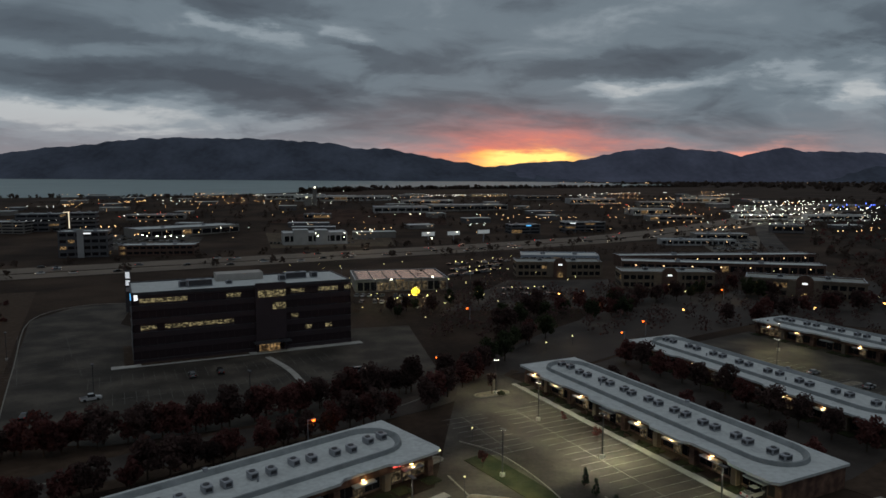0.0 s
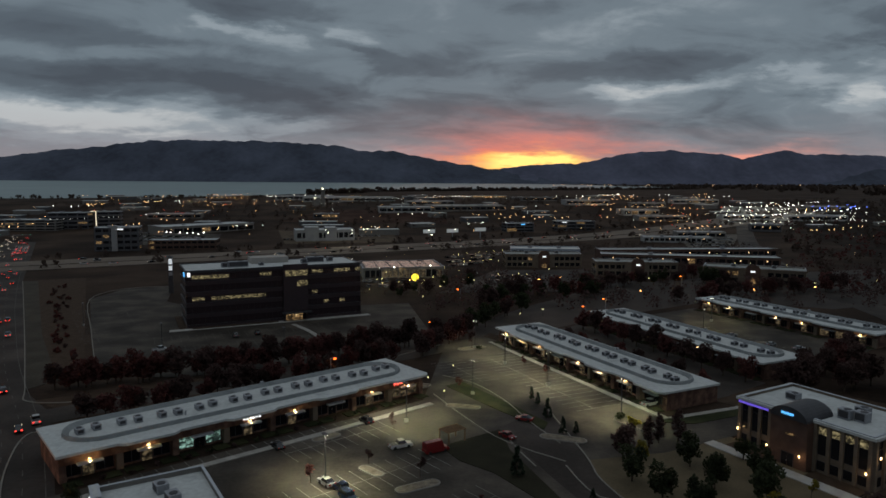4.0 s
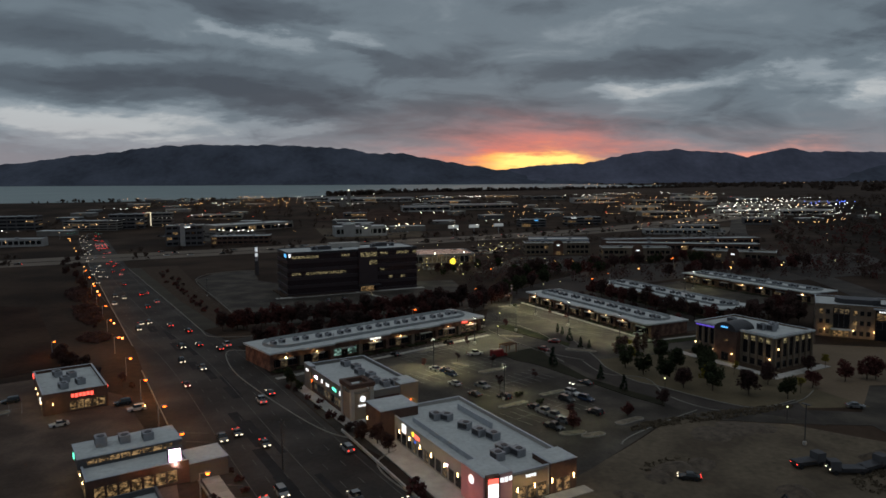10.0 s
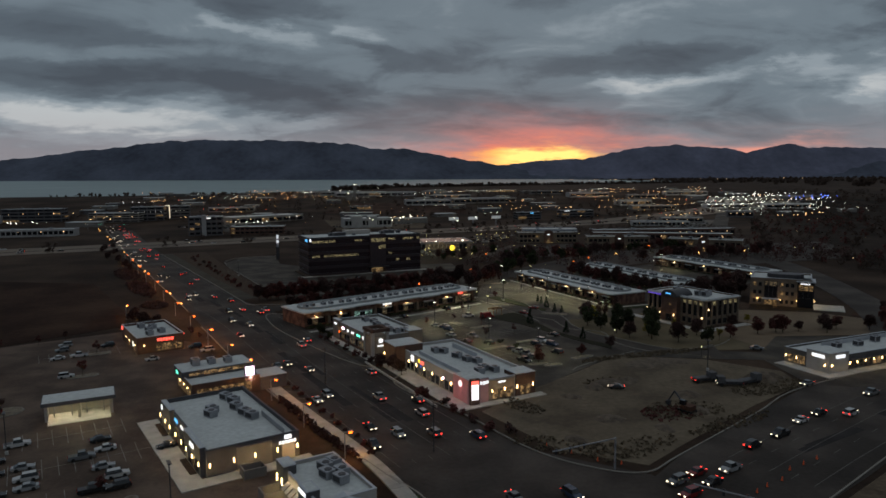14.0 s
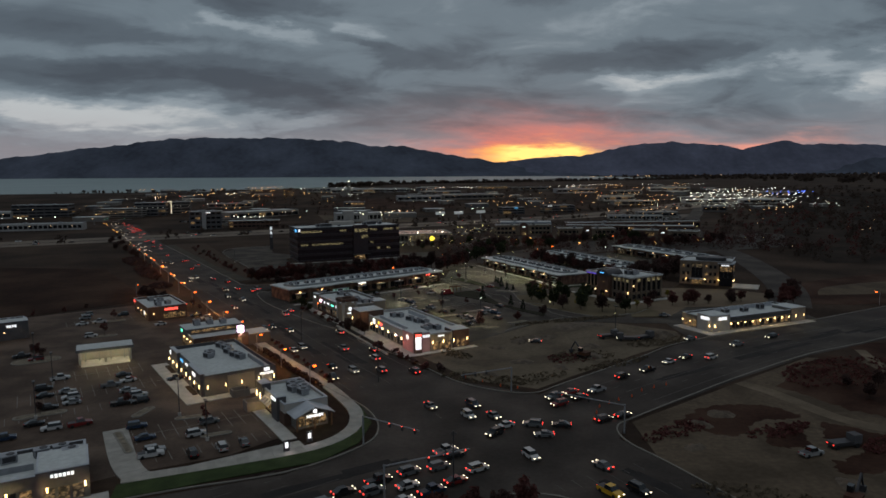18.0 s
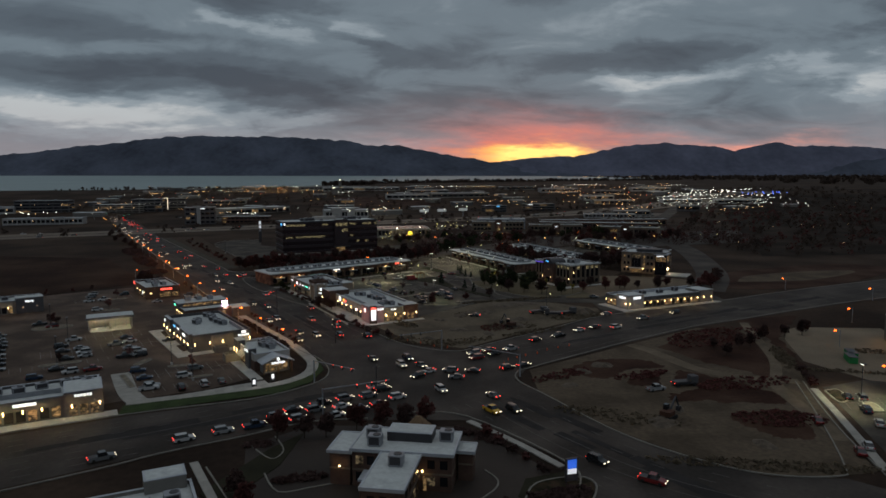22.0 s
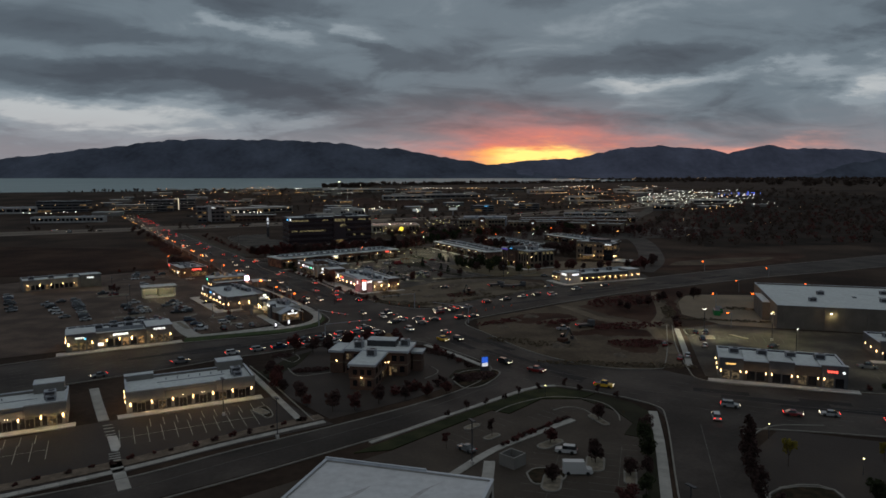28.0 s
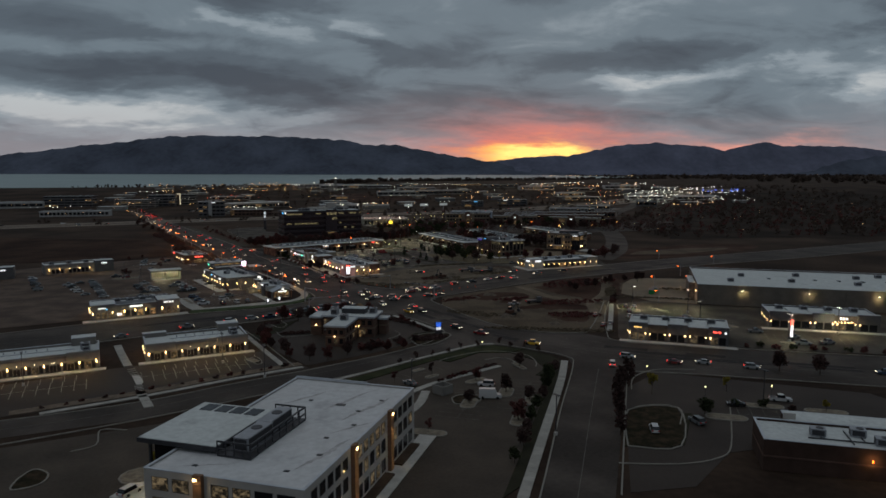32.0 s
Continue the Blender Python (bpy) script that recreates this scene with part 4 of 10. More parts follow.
def pink_corner_shop():
    l, d, h = 41.0, 18.5, 5.3
    H = House("retail_building", -16, 7, -67, l, d, h, "white-roofed shop row with pink lit corner and lamps", "shop")
    H.shell(WHITESTUCCO, 0.7)
    H.box("brick_box", -3.6, -3.2, 4.6, 5.6, 0, 6.6, DARKBRICK)
    # the corner's pink lighting is put into its stucco colour
    H.box("pink_corner", l - 7.0, -0.7, l + 0.4, 5.0, 0, 6.0, mat("pink_lit_stucco", (0.42, 0.25, 0.25), 0.9, var=0.15))
    H.box("brick_end", l - 5, d - 5.4, l + 0.5, d + 0.3, 0, 5.6, DARKBRICK)
    H.add("mid_wall", [H.fb("E", 5.2, 12.6, 0, 0.25, 0, 5.0)], TAN)
    H.windows("S", 5.5, 33, 0.5, 2.7, 11, GLASS, 0.7, LIT_DIM, 0.4)
    H.windows("E", 6, 12.4, 0.4, 2.6, 3, LIT_WARM, 0.4, out=0.25)
    H.windows("E", 14, 17.5, 0.4, 2.6, 2, LIT_WARM, 0.5, out=0.5)
    H.sconces("S", (-2.6,), 3.2, 30, 3.2, size=0.9)
    H.sconces("S", (3.2,), 3.2, 24, 3.2, size=0.9)
    H.sconces("S", (7.2, 12.0, 16.8, 21.6, 26.8, 31.8), 2.7, 24, 0.0, size=0.9)
    H.sconces("E", (5.9, 9.5, 13.2, 18.0), 2.6, 24, 0.55, size=0.9)
    H.sign("S", 9.4, 4.0, 1.7, 1.7, SIGN_WHITE, 0.0, "bar", "square white lit sign")
    H.sign("S", 13.6, 4.2, 1.4, 1.2, SIGN_YELLOW, 0.0, "disc", "yellow lit disc sign")
    H.sign("S", 15.4, 4.0, 2.4, 0.8, SIGN_RED, 0.0, "bars", "red lit sign")
    H.sign("S", 14.6, 2.9, 0.9, 0.9, SIGN_BLUE, 0.0, "disc", "small blue lit disc")
    H.sign("S", l - 3.4, 4.4, 2.2, 2.2, SIGN_WHITE, 0.72, "disc", "large round white lit sign")
    H.sign("E", 3.0, 4.9, 4.2, 0.8, SIGN_WHITE, 0.42, "bars", "white lit shop name")
    H.sign("E", 9.0, 4.4, 2.2, 0.5, SIGN_WHITE, 0.26, "bars", "white lit shop name")
    H.sign("S", 27.6, 3.0, 0.8, 0.8, SIGN_PINK, 0.0, "disc")
    H.light(l - 4, -3.0, 3.2, 160, (1.0, 0.25, 0.22), 0.3)
    for x, y in ((9, 7.5), (10.6, 9.2), (17, 10), (21.5, 10.6), (24.5, 12), (31, 10), (33.5, 11.6), (33, 7.5)):
        H.unit("wide", x, y, 15 * (x % 3))
    H.add("roof_screen", [(8, 2.6, H.rz, 34, 2.8, h + 0.3)], COPING)
    H.add("roof_screen", [(6, 14.6, H.rz, 20, 14.8, h + 0.6)], COPING)
    H.add("path", [(-4, -5.2, -0.05, l + 3.2, -0.1, 0.15), (l + 0.6, -0.1, -0.05, l + 3.2, d + 2, 0.15)], CONCRETE)
    H.add("low_wall", [(-6, -8.2, 0, l - 2, -7.9, 0.55)], CONCRETE)


def spa_shop():
    l, d, h = 35.0, 18.0, 5.2
    H = House("retail_building", -70, -35, -61.5, l, d, h, "dark grey shop block with white roof and tall lamps", "shop")
    H.shell(DARKSTUCCO, 0.8, coping=DARKMETAL)
    H.add("pale_panel", [H.fb("E", 5.6, 12.4, 0, 0.2, 0, 4.6)], GREYSTUCCO, "light grey wall panel")
    H.add("pale_panel", [H.fb("E", 14.4, 17.0, 0, 0.12, 0, 3.6)], WHITESTUCCO)
    H.box("front_bay", 2.0, -0.8, 10, 0.2, 0, 5.8, DARKSTUCCO)
    H.box("front_bay", 22, -0.8, 34, 0.2, 0, 5.6, DARKSTUCCO)
    H.windows("S", 10.6, 21.6, 0.4, 2.8, 5, GLASS, 0.5, LIT_DIM, 0.5)
    H.windows("S", 2.6, 9.6, 0.4, 2.8, 3, LIT_DIM, 0.5, out=0.8)
    H.windows("S", 23, 33, 0.4, 2.8, 4, GLASS, 0.5, LIT_DIM, 0.4, out=0.8)
    H.sconces("S", (1.4, 6, 10.4, 15.6, 20.6, 24.5, 29, 33.6), 2.5, 26, 0.85, size=0.9)
    H.sconces("E", (0.6, 5.0, 9.0, 13.4, 17.4), 2.5, 26, 0.25, size=0.9)
    H.sign("S", 2.8, 4.6, 1.7, 1.7, SIGN_WHITE, 0.82, "disc", "round white lit sign")
    H.sign("S", 12.5, 4.2, 2.6, 0.7, SIGN_CYAN, 0.02, "bars", "blue lit sign")
    H.sign("S", 17.5, 4.2, 2.2, 0.6, SIGN_WHITE, 0.02, "bars", "white lit sign")
    H.sign("S", 28.5, 4.4, 3.0, 0.9, SIGN_WHITE, 0.82, "bars", "white lit sign")
    H.sign("E", 15.6, 4.6, 1.4, 0.8, SIGN_WHITE, 0.14, "bar", "white lit emblem")
    H.sign("E", 15.6, 3.6, 3.6, 0.6, SIGN_WHITE, 0.14, "bars", "white lit shop name")
    for x, y in ((5, 12.5), (8.5, 13.2), (13, 12.4), (12, 7.5), (17.5, 12.8), (20.5, 13.4), (14.5, 6.5)):
        H.unit("wide", x, y, 20)
    H.add("roof_rail", [(20, 15.6, H.rz, 33, 15.75, h + 0.3)], METAL)
    H.add("path", [(-3, -5.2, -0.05, l + 3.5, -0.8, 0.15), (l, -0.8, -0.05, l + 3.5, d + 2, 0.15)], CONCRETE)
    for r in ((1, -2.2, 0.15, 9, -1.0, 0.4), (24, -2.2, 0.15, 32, -1.0, 0.4)):
        H.add("planting_bed", [r], MULCH)


def coffee_shop():
    l, d, h = 17.5, 10.0, 4.8
    H = House("restaurant", -39, -72, -63.5, l, d, h, "small restaurant with lit awnings and a gabled porch", "restaurant")
    H.shell(WHITESTUCCO, 0.6)
    H.add("brick_base", [H.fb("S", 0, l, 0, 0.14, 0, 2.8), H.fb("E", 0, d, 0, 0.14, 0, 2.8)], DARKBRICK)
    H.box("tower", -0.2, -0.7, 3.8, 1.5, 0, 5.8, DARKSTUCCO)
    H.box("tower", 10.8, -0.7, 14.5, 1.5, 0, 5.6, DARKSTUCCO)
    H.windows("S", 4.4, 10.6, 0.8, 2.6, 4, LIT_WARM, 0.4, out=0.14)
    for k in range(4):
        u = 4.3 + k * 1.6
        bm = bmesh.new()
        p = [(u, -0.15, 3.5), (u + 1.2, -0.15, 3.5), (u + 1.2, -1.5, 2.5), (u, -1.5, 2.5)]
        a = [bm.verts.new(q) for q in p]
        b = [bm.verts.new((q[0], q[1], q[2] - 0.08)) for q in p]
        bm.faces.new(a)
        bm.faces.new(b[::-1])
        for i in range(4):
            bm.faces.new((a[i], b[i], b[(i + 1) % 4], a[(i + 1) % 4]))
        part("awning", bm, WHITESTUCCO, H.o, "white slanted awning")
    for u in (5, 6.6, 8.2, 9.8):
        H.light(u, -0.5, 3.75, 18, (1.0, 0.72, 0.38), 0.1)
    H.light(5.5, -2.2, 2.2, 110)
    H.sconces("S", (0.5, 3.0), 3.0, 36, 0.72, size=1.4)
    H.sign("S", 12.6, 5.0, 3.0, 0.6, SIGN_WHITE, 0.72, "bar", "white lit name board")
    # gabled porch
    px0, px1, py0, py1, ze, zr = l - 2.0, l + 5.2, 1.0, 9.0, 3.1, 4.9
    ym = (py0 + py1) / 2
    bm = bmesh.new()
    for y0, y1, z0, z1 in ((py0 - 0.5, ym, ze, zr), (ym, py1 + 0.5, zr, ze)):
        p = [(px0, y0, z0), (px1, y0, z0), (px1, y1, z1), (px0, y1, z1)]
        a = [bm.verts.new(q) for q in p]
        b = [bm.verts.new((q[0], q[1], q[2] - 0.16)) for q in p]
        bm.faces.new(a)
        bm.faces.new(b[::-1])
        for i in range(4):
            bm.faces.new((a[i], b[i], b[(i + 1) % 4], a[(i + 1) % 4]))
    part("porch_roof", bm, COPING, H.o, "grey metal gable roof")
    for y in (py0, ym, py1 - 0.2):
        H.add("porch_post", [(px1 - 0.7, y, 0, px1 - 0.45, y + 0.25, 3.2)], WOOD)
    H.add("porch_wall", [(l, py0 + 0.4, 0, px1 - 1.8, py1 - 0.4, 3.0)], GREYSTUCCO)
    H.windows("E", 1.8, 8.2, 0.5, 2.6, 4, LIT_WARM, 0.3, out=3.4)
    H.sign("E", 5.0, 4.0, 1.3, 1.3, SIGN_WHITE, 5.1, "disc", "round white lit emblem")
    H.sign("E", 5.0, 3.0, 3.8, 0.6, SIGN_WHITE, 5.1, "bars", "white lit restaurant name")
    H.light(l + 4.3, 5, 2.6, 60)
    H.light(l + 7.0, 5, 3.0, 110, (1.0, 0.8, 0.5))
    for x, y in ((5, 6.2), (8, 5.4), (11, 6.6), (8.5, 7.8), (4.2, 8.2)):
        H.unit("wide", x, y, 12)
    H.sign("N", 3.0, 3.8, 1.6, 0.5, SIGN_RED, 0.0, "bars", "small red lit sign")
    H.add("path", [(-1, -3.2, -0.05, l + 8, -0.2, 0.15)], CONCRETE)


def two_level_diner():
    l, d, h = 16.0, 17.0, 4.2
    H = House("restaurant", -75, -7, -62, l, d, h, "two-level restaurant with lit clerestory and drive-through", "restaurant")
    H.shell(DARKBRICK, 0.4)
    H.box("upper_storey", -0.4, -0.5, 8.5, d + 0.5, 3.6, 5.6, DARKSTUCCO)
    H.windows("E", 1, 15.8, 4.4, 5.3, 8, LIT_WARM, 0.25, out=-7.45)
    H.windows("E", 1, 15, 0.6, 2.8, 7, LIT_WARM, 0.4)
    H.windows("S", 1, 15, 0.6, 2.8, 6, LIT_WARM, 0.5)
    H.box("low_wing", 9, d, 16.5, d + 7, 0, 3.4, DARKSTUCCO)
    H.sign("S", 3.0, 4.6, 1.6, 0.8, SIGN_GREEN, 0.5, "bar", "pale green lit sign")
    H.sign("W", 4.0, 4.6, 2.2, 0.7, SIGN_GREEN, 0.4, "bar")
    H.sconces("S", (4, 8, 12), 2.6, 20)
    H.light(8, -3, 2.5, 30)
    H.unit("wide", 4.0, 8, 0, 5.75)
    H.unit("wide", 5.0, 12, 0, 5.75)
    H.unit("box", 3.5, 4, 0, 5.75)


def red_diner():
    l, d, h = 25.0, 14.0, 5.2
    H = House("restaurant", -109, 49, -60.5, l, d, h, "brick restaurant with red neon strips and lit windows", "restaurant")
    H.shell(DARKBRICK, 0.7)
    H.windows("E", 5.5, 13.5, 0.6, 2.6, 5, LIT_WARM, 0.25)
    H.windows("S", 3, 22, 0.6, 2.6, 7, GLASS, 0.8, LIT_WARM, 0.3)
    H.sign("E", 8.5, 3.9, 5.0, 0.9, SIGN_RED, 0.02, "bars", "red lit restaurant name")
    H.sign("S", 1.5, 4.4, 2.2, 1.0, SIGN_RED, 0.02, "bar", "red lit panel")
    H.sign("N", 3.0, 4.9, 6.0, 0.25, SIGN_RED, 0.02, "bar", "red neon strip")
    H.sign("S", 19, 2.4, 0.7, 1.6, SIGN_WHITE, 0.02, "bar", "white lit door sign")
    H.sconces("S", (8, 13.5, 22), 2.6, 24)
    H.sconces("E", (2.0,), 2.6, 24)
    H.light(l + 1.5, 9, 3.2, 40, (1.0, 0.5, 0.2))
    for x, y in ((6, 5), (9, 8), (13, 6), (17, 9), (19, 5)):
        H.unit("wide", x, y, 10)


def wash_bay():
    H = House("car_wash", -97, -32, 22, 14.0, 6.0, 4.6, "open canopy with lit bays in the car park", "canopy")
    l, d, h = 14.0, 6.0, 4.6
    H.add("roof", [(-0.6, -1.2, h - 0.8, l + 0.6, d + 0.4, h)], DARKSTUCCO)
    H.add("roof_deck", [(-0.4, -1.0, h, l + 0.4, d + 0.2, h + 0.05)], ROOF)
    H.add("rear_wall", [(0, d - 0.4, 0, l, d, h - 0.8)], WHITESTUCCO)
    H.add("bay_floor", [(0.6, -3.0, -0.05, l - 0.6, d - 0.4, 0.06)], CONCRETE, "pale wet concrete floor of the bays")
    for x in (0, 6.7, 13.4):
        H.add("pier", [(x, 0, 0, x + 0.6, d - 0.4, h - 0.8)], WHITESTUCCO)
    for x in (3.6, 10.3):
        H.add("wash_arch", [(x - 1.9, 2.6, 0.05, x - 1.7, 2.9, 2.9), (x + 1.7, 2.6, 0.05, x + 1.9, 2.9, 2.9), (x - 1.9, 2.6, 2.9, x + 1.9, 2.9, 3.1)], METAL)
    for x in (2.2, 5.0, 9.0, 11.8):
        s = H.add("ceiling_lamp", [(x - 0.7, 1.2, h - 0.95, x + 0.7, 1.5, h - 0.8)], DARKMETAL)
        H.add("lamp_glass", [(x - 0.65, 1.22, h - 1.0, x + 0.65, 1.48, h - 0.95)], LAMP_WHITE, parent=s)
        H.light(x, 2.4, h - 1.3, 520, (1.0, 0.84, 0.50), 0.2)


def cafe_row():
    l, d, h = 30.0, 14.0, 5.0
    H = House("retail_building", -88, -128, 23, l, d, h, "charcoal shop row with glowing signs facing the road", "shop")
    H.shell(DARKSTUCCO, 0.6)
    H.box("left_block", -0.3, -1.0, 8.0, 8, 0, 5.6, DARKSTUCCO)
    H.box("right_block", 22.5, -0.8, 30.3, 9, 0, 5.7, DARKSTUCCO)
    H.windows("S", 1, 7.4, 0.4, 2.8, 3, LIT_DIM, 0.5, out=1.0)
    H.windows("S", 8.6, 22, 0.4, 2.8, 6, GLASS, 0.5, LIT_WARM, 0.5)
    H.windows("S", 23.2, 29.6, 0.4, 2.8, 3, LIT_DIM, 0.5, out=0.8)
    H.sconces("S", (0.4, 6.9), 2.6, 52, 1.02, size=0.9)
    H.sconces("S", (11.0, 14.6, 18.2), 2.6, 52, 0.05, size=0.9)
    H.sconces("S", (24.0, 29.6), 2.6, 52, 0.82, size=0.9)
    H.sconces("W", (3, 7, 11), 2.6, 20, 0.3, size=0.8)
    H.sign("S", 3.6, 4.3, 2.6, 0.5, SIGN_WHITE, 1.02, "bars", "white lit shop name")
    H.sign("S", 15.0, 4.1, 4.4, 0.6, SIGN_WHITE, 0.02, "bar", "long white lit shop name")
    H.sign("S", 26.4, 4.8, 3.6, 0.6, SIGN_WHITE, 0.82, "bars", "white lit restaurant name")
    H.sign("S", 9.2, 1.6, 1.6, 0.9, SIGN_WHITE, 0.6, "bar", "lit menu board")
    H.sign("S", 5.0, 3.9, 0.8, 0.8, SIGN_CYAN, 1.02, "disc")
    for x, y in ((4, 9.5), (9, 10), (13.5, 9), (18, 10.4), (23, 10.8), (26, 11), (27.5, 8.6)):
        H.unit("wide", x, y, 8)
    H.add("roof_rail", [(2, 4.8, H.rz, 22, 4.9, h + 0.5)], METAL)
    H.add("path", [(-3, -4.4, -0.05, l + 3, -0.4, 0.15)], CONCRETE)


def lamp_row_shop(x, y, l, flip, label):
    d, h = 12.5, 5.0
    H = House("retail_building", x, y, 21, l, d, h, label, "shop", "new shop rows")
    H.shell(GREYSTUCCO, 0.55)
    a, b = (8.0, l - 9.0) if not flip else (6.0, l - 8.0)
    H.add("dark_panel", [H.fb("S", a, b, 0, 0.12, 0, 4.4)], DARKSTUCCO, "dark recessed shopfront band")
    H.add("base_panel", [H.fb("S", 0.05, a, 0, 0.1, 0, 2.88), H.fb("S", b, l - 0.05, 0, 0.1, 0, 2.88)], DARKSTUCCO, "dark panel below the raised blocks")
    H.add("left_block", [H.fb("S", 0, a, 0, 0.8, 2.9, 5.2)], GREYSTUCCO)
    H.add("right_block", [H.fb("S", b, l, 0, 0.8, 2.9, 5.3)], GREYSTUCCO)
    n = int(l / 4.1)
    H.sconces("S", [0.8 + (l - 1.6) * k / n for k in range(n + 1)], 2.3, 62, 0.15, size=0.8)
    H.sconces("W", (2.0, 6.0, 10.5), 2.3, 24, 0.05, size=0.7)
    for k in range(n):
        u = 0.8 + (l - 1.6) * (k + 0.5) / n
        H.door("S", u, 1.5, 2.2, LIT_DIM if k % 3 == 1 else GLASS, 0.13)
        dl = H.add("downlight", [H.fb("S", u - 0.3, u + 0.3, 0.13, 0.35, 2.95, 3.05)], DARKMETAL)
        H.add("lamp_glass", [H.fb("S", u - 0.25, u + 0.25, 0.15, 0.33, 2.92, 2.95)], LAMP_WHITE, parent=dl)
        H.windows("S", u - 1.9, u - 0.9, 0.4, 2.5, 1, GLASS, 0.1, out=0.13)
        H.windows("S", u + 0.9, u + 1.9, 0.4, 2.5, 1, GLASS, 0.1, out=0.13)
    H.box("stair_head", l - 7.0, d - 1.6, l - 0.8, d + 2.6, 0, 6.6, GREYSTUCCO)
    H.box("rear_block", 0.0, d - 1.2, 6.5, d + 0.9, 0, 5.7, GREYSTUCCO)
    H.unit("box", l - 3.4, 6.0)
    H.unit("small", l - 3.2, 4.4)
    H.add("roof_pipe", [(7, 7.0, H.rz, l - 6, 7.12, H.rz + 0.15)], METAL)
    for k in range(6):
        H.add("roof_vent", [(9 + k * 2.6, 8.6, H.rz, 9.25 + k * 2.6, 8.85, H.rz + 0.6)], METAL)
    H.add("path", [(-2, -2.6, -0.05, l + 1.5, 0, 0.15)], CONCRETE)


def tee_bank():
    H = House("bank", -2.2, -159.6, -15, 17.4, 9.9, 6.9, "red brick bank with white T-shaped roof and lit porch", "bank")
    for n, x0, y0, x1, y1, h in (("stem", 5.6, -13.5, 11.9, -0.45, 6.7), ("main block", 0, 0, 17.4, 9.9, 6.9), ("left wing", -4.1, 0.0, -0.45, 8.0, 6.4), ("right wing", 17.85, 4.9, 20.4, 8.4, 5.6)):
        H.add("wall", [(x0, y0, 0, x1, y1, h - 0.6)], DARKBRICK, n)
        r = H.add("roof", [(x0 - 0.4, y0 - 0.4, h - 0.6, x1 + 0.4, y1 + 0.4, h - 0.12)], ROOF)
        H.add("roof_edge", [(x0 - 0.45, y0 - 0.45, h - 0.5, x0 - 0.15, y1 + 0.45, h), (x1 + 0.15, y0 - 0.45, h - 0.5, x1 + 0.45, y1 + 0.45, h),
                            (x0 - 0.15, y0 - 0.45, h - 0.5, x1 + 0.15, y0 - 0.15, h), (x0 - 0.15, y1 + 0.15, h - 0.5, x1 + 0.15, y1 + 0.45, h)], COPING, parent=r)
        H.add("belt_course", [(x0 - 0.08, y0 - 0.08, 2.9, x1 + 0.08, y1 + 0.08, 3.2)], STONE)
    H.box("clerestory", 5.2, 4.2, 13.2, 8.4, 6.78, 8.4, DARKMETAL)
    # brown hipped cupola over the rear entrance
    t = H.add("cupola", [(7.2, 10.4, 0, 11.2, 13.6, 6.4)], BRICK, "square brick entrance tower")
    bm = bmesh.new()
    b = [bm.verts.new(p) for p in ((6.8, 10.0, 6.4), (11.6, 10.0, 6.4), (11.6, 14.0, 6.4), (6.8, 14.0, 6.4))]
    c = [bm.verts.new(p) for p in ((8.8, 11.7, 8.7), (9.6, 11.7, 8.7), (9.6, 12.3, 8.7), (8.8, 12.3, 8.7))]
    for i in range(4):
        bm.faces.new((b[i], b[(i + 1) % 4], c[(i + 1) % 4], c[i]))
    bm.faces.new(c)
    bm.faces.new(b[::-1])
    part("cupola_roof", bm, mat("brown_shingles", (0.13, 0.085, 0.05), 0.9, var=0.3, scale=0.8), t, "brown hipped shingle roof")
    H.add("porch", [(2.2, -4.4, 2.9, 5.2, -0.5, 3.3)], COPING, "low white porch roof")
    for x in (2.4, 4.6):
        H.add("pier", [(x, -4.2, 0, x + 0.4, -3.8, 2.9)], BRICK)
    for x in (6.4, 8.3, 10.1):
        H.add("window", [(x, -13.58, 3.9, x + 1.1, -13.48, 5.2)], GLASS)
        H.add("window", [(x, -13.58, 1.0, x + 1.1, -13.48, 2.5)], LIT_DIM if x == 8.3 else GLASS)
    for y in (-11.5, -8.5, -5.5, -2.8):
        for x in (5.52, 11.88):
            H.add("window", [(x, y, 1.0, x + 0.1, y + 1.4, 2.5)], LIT_DIM if y == -5.5 else GLASS)
            H.add("window", [(x, y, 3.9, x + 0.1, y + 1.4, 5.2)], GLASS)
    for x in (0.6, 2.6, 13.2, 15.4):
        H.add("window", [(x, -0.08, 1.0, x + 1.3, 0.02, 2.6)], LIT_DIM if x == 13.2 else GLASS)
        H.add("window", [(x, -0.08, 4.0, x + 1.3, 0.02, 5.5)], LIT_DIM if x == 0.6 else GLASS)
    H.add("doorway", [(12.5, -0.12, 0.1, 13.0, -0.02, 2.6)], LIT_WARM, "lit doorway")
    for p in ((12.4, -0.4, 3.7), (8.7, -13.9, 3.3), (-2.2, -0.4, 3.6)):
        s = H.add("wall_lamp", [(p[0] - 0.15, p[1] + 0.1, p[2] - 0.2, p[0] + 0.15, p[1] + 0.35, p[2] + 0.3)], DARKMETAL)
        H.add("lamp_glass", [(p[0] - 0.12, p[1] - 0.1, p[2] - 0.2, p[0] + 0.12, p[1] + 0.1, p[2] + 0.1)], LAMP_WARM, parent=s)
        H.light(p[0], p[1] - 0.7, p[2], 22)
    H.rz = 6.78
    H.unit("box", 2.4, 5.5)
    H.unit("box", 3.6, 2.0)
    H.unit("box", 15.6, 6.0)
    H.unit("box", 9.0, -5.0, 0, 6.58)


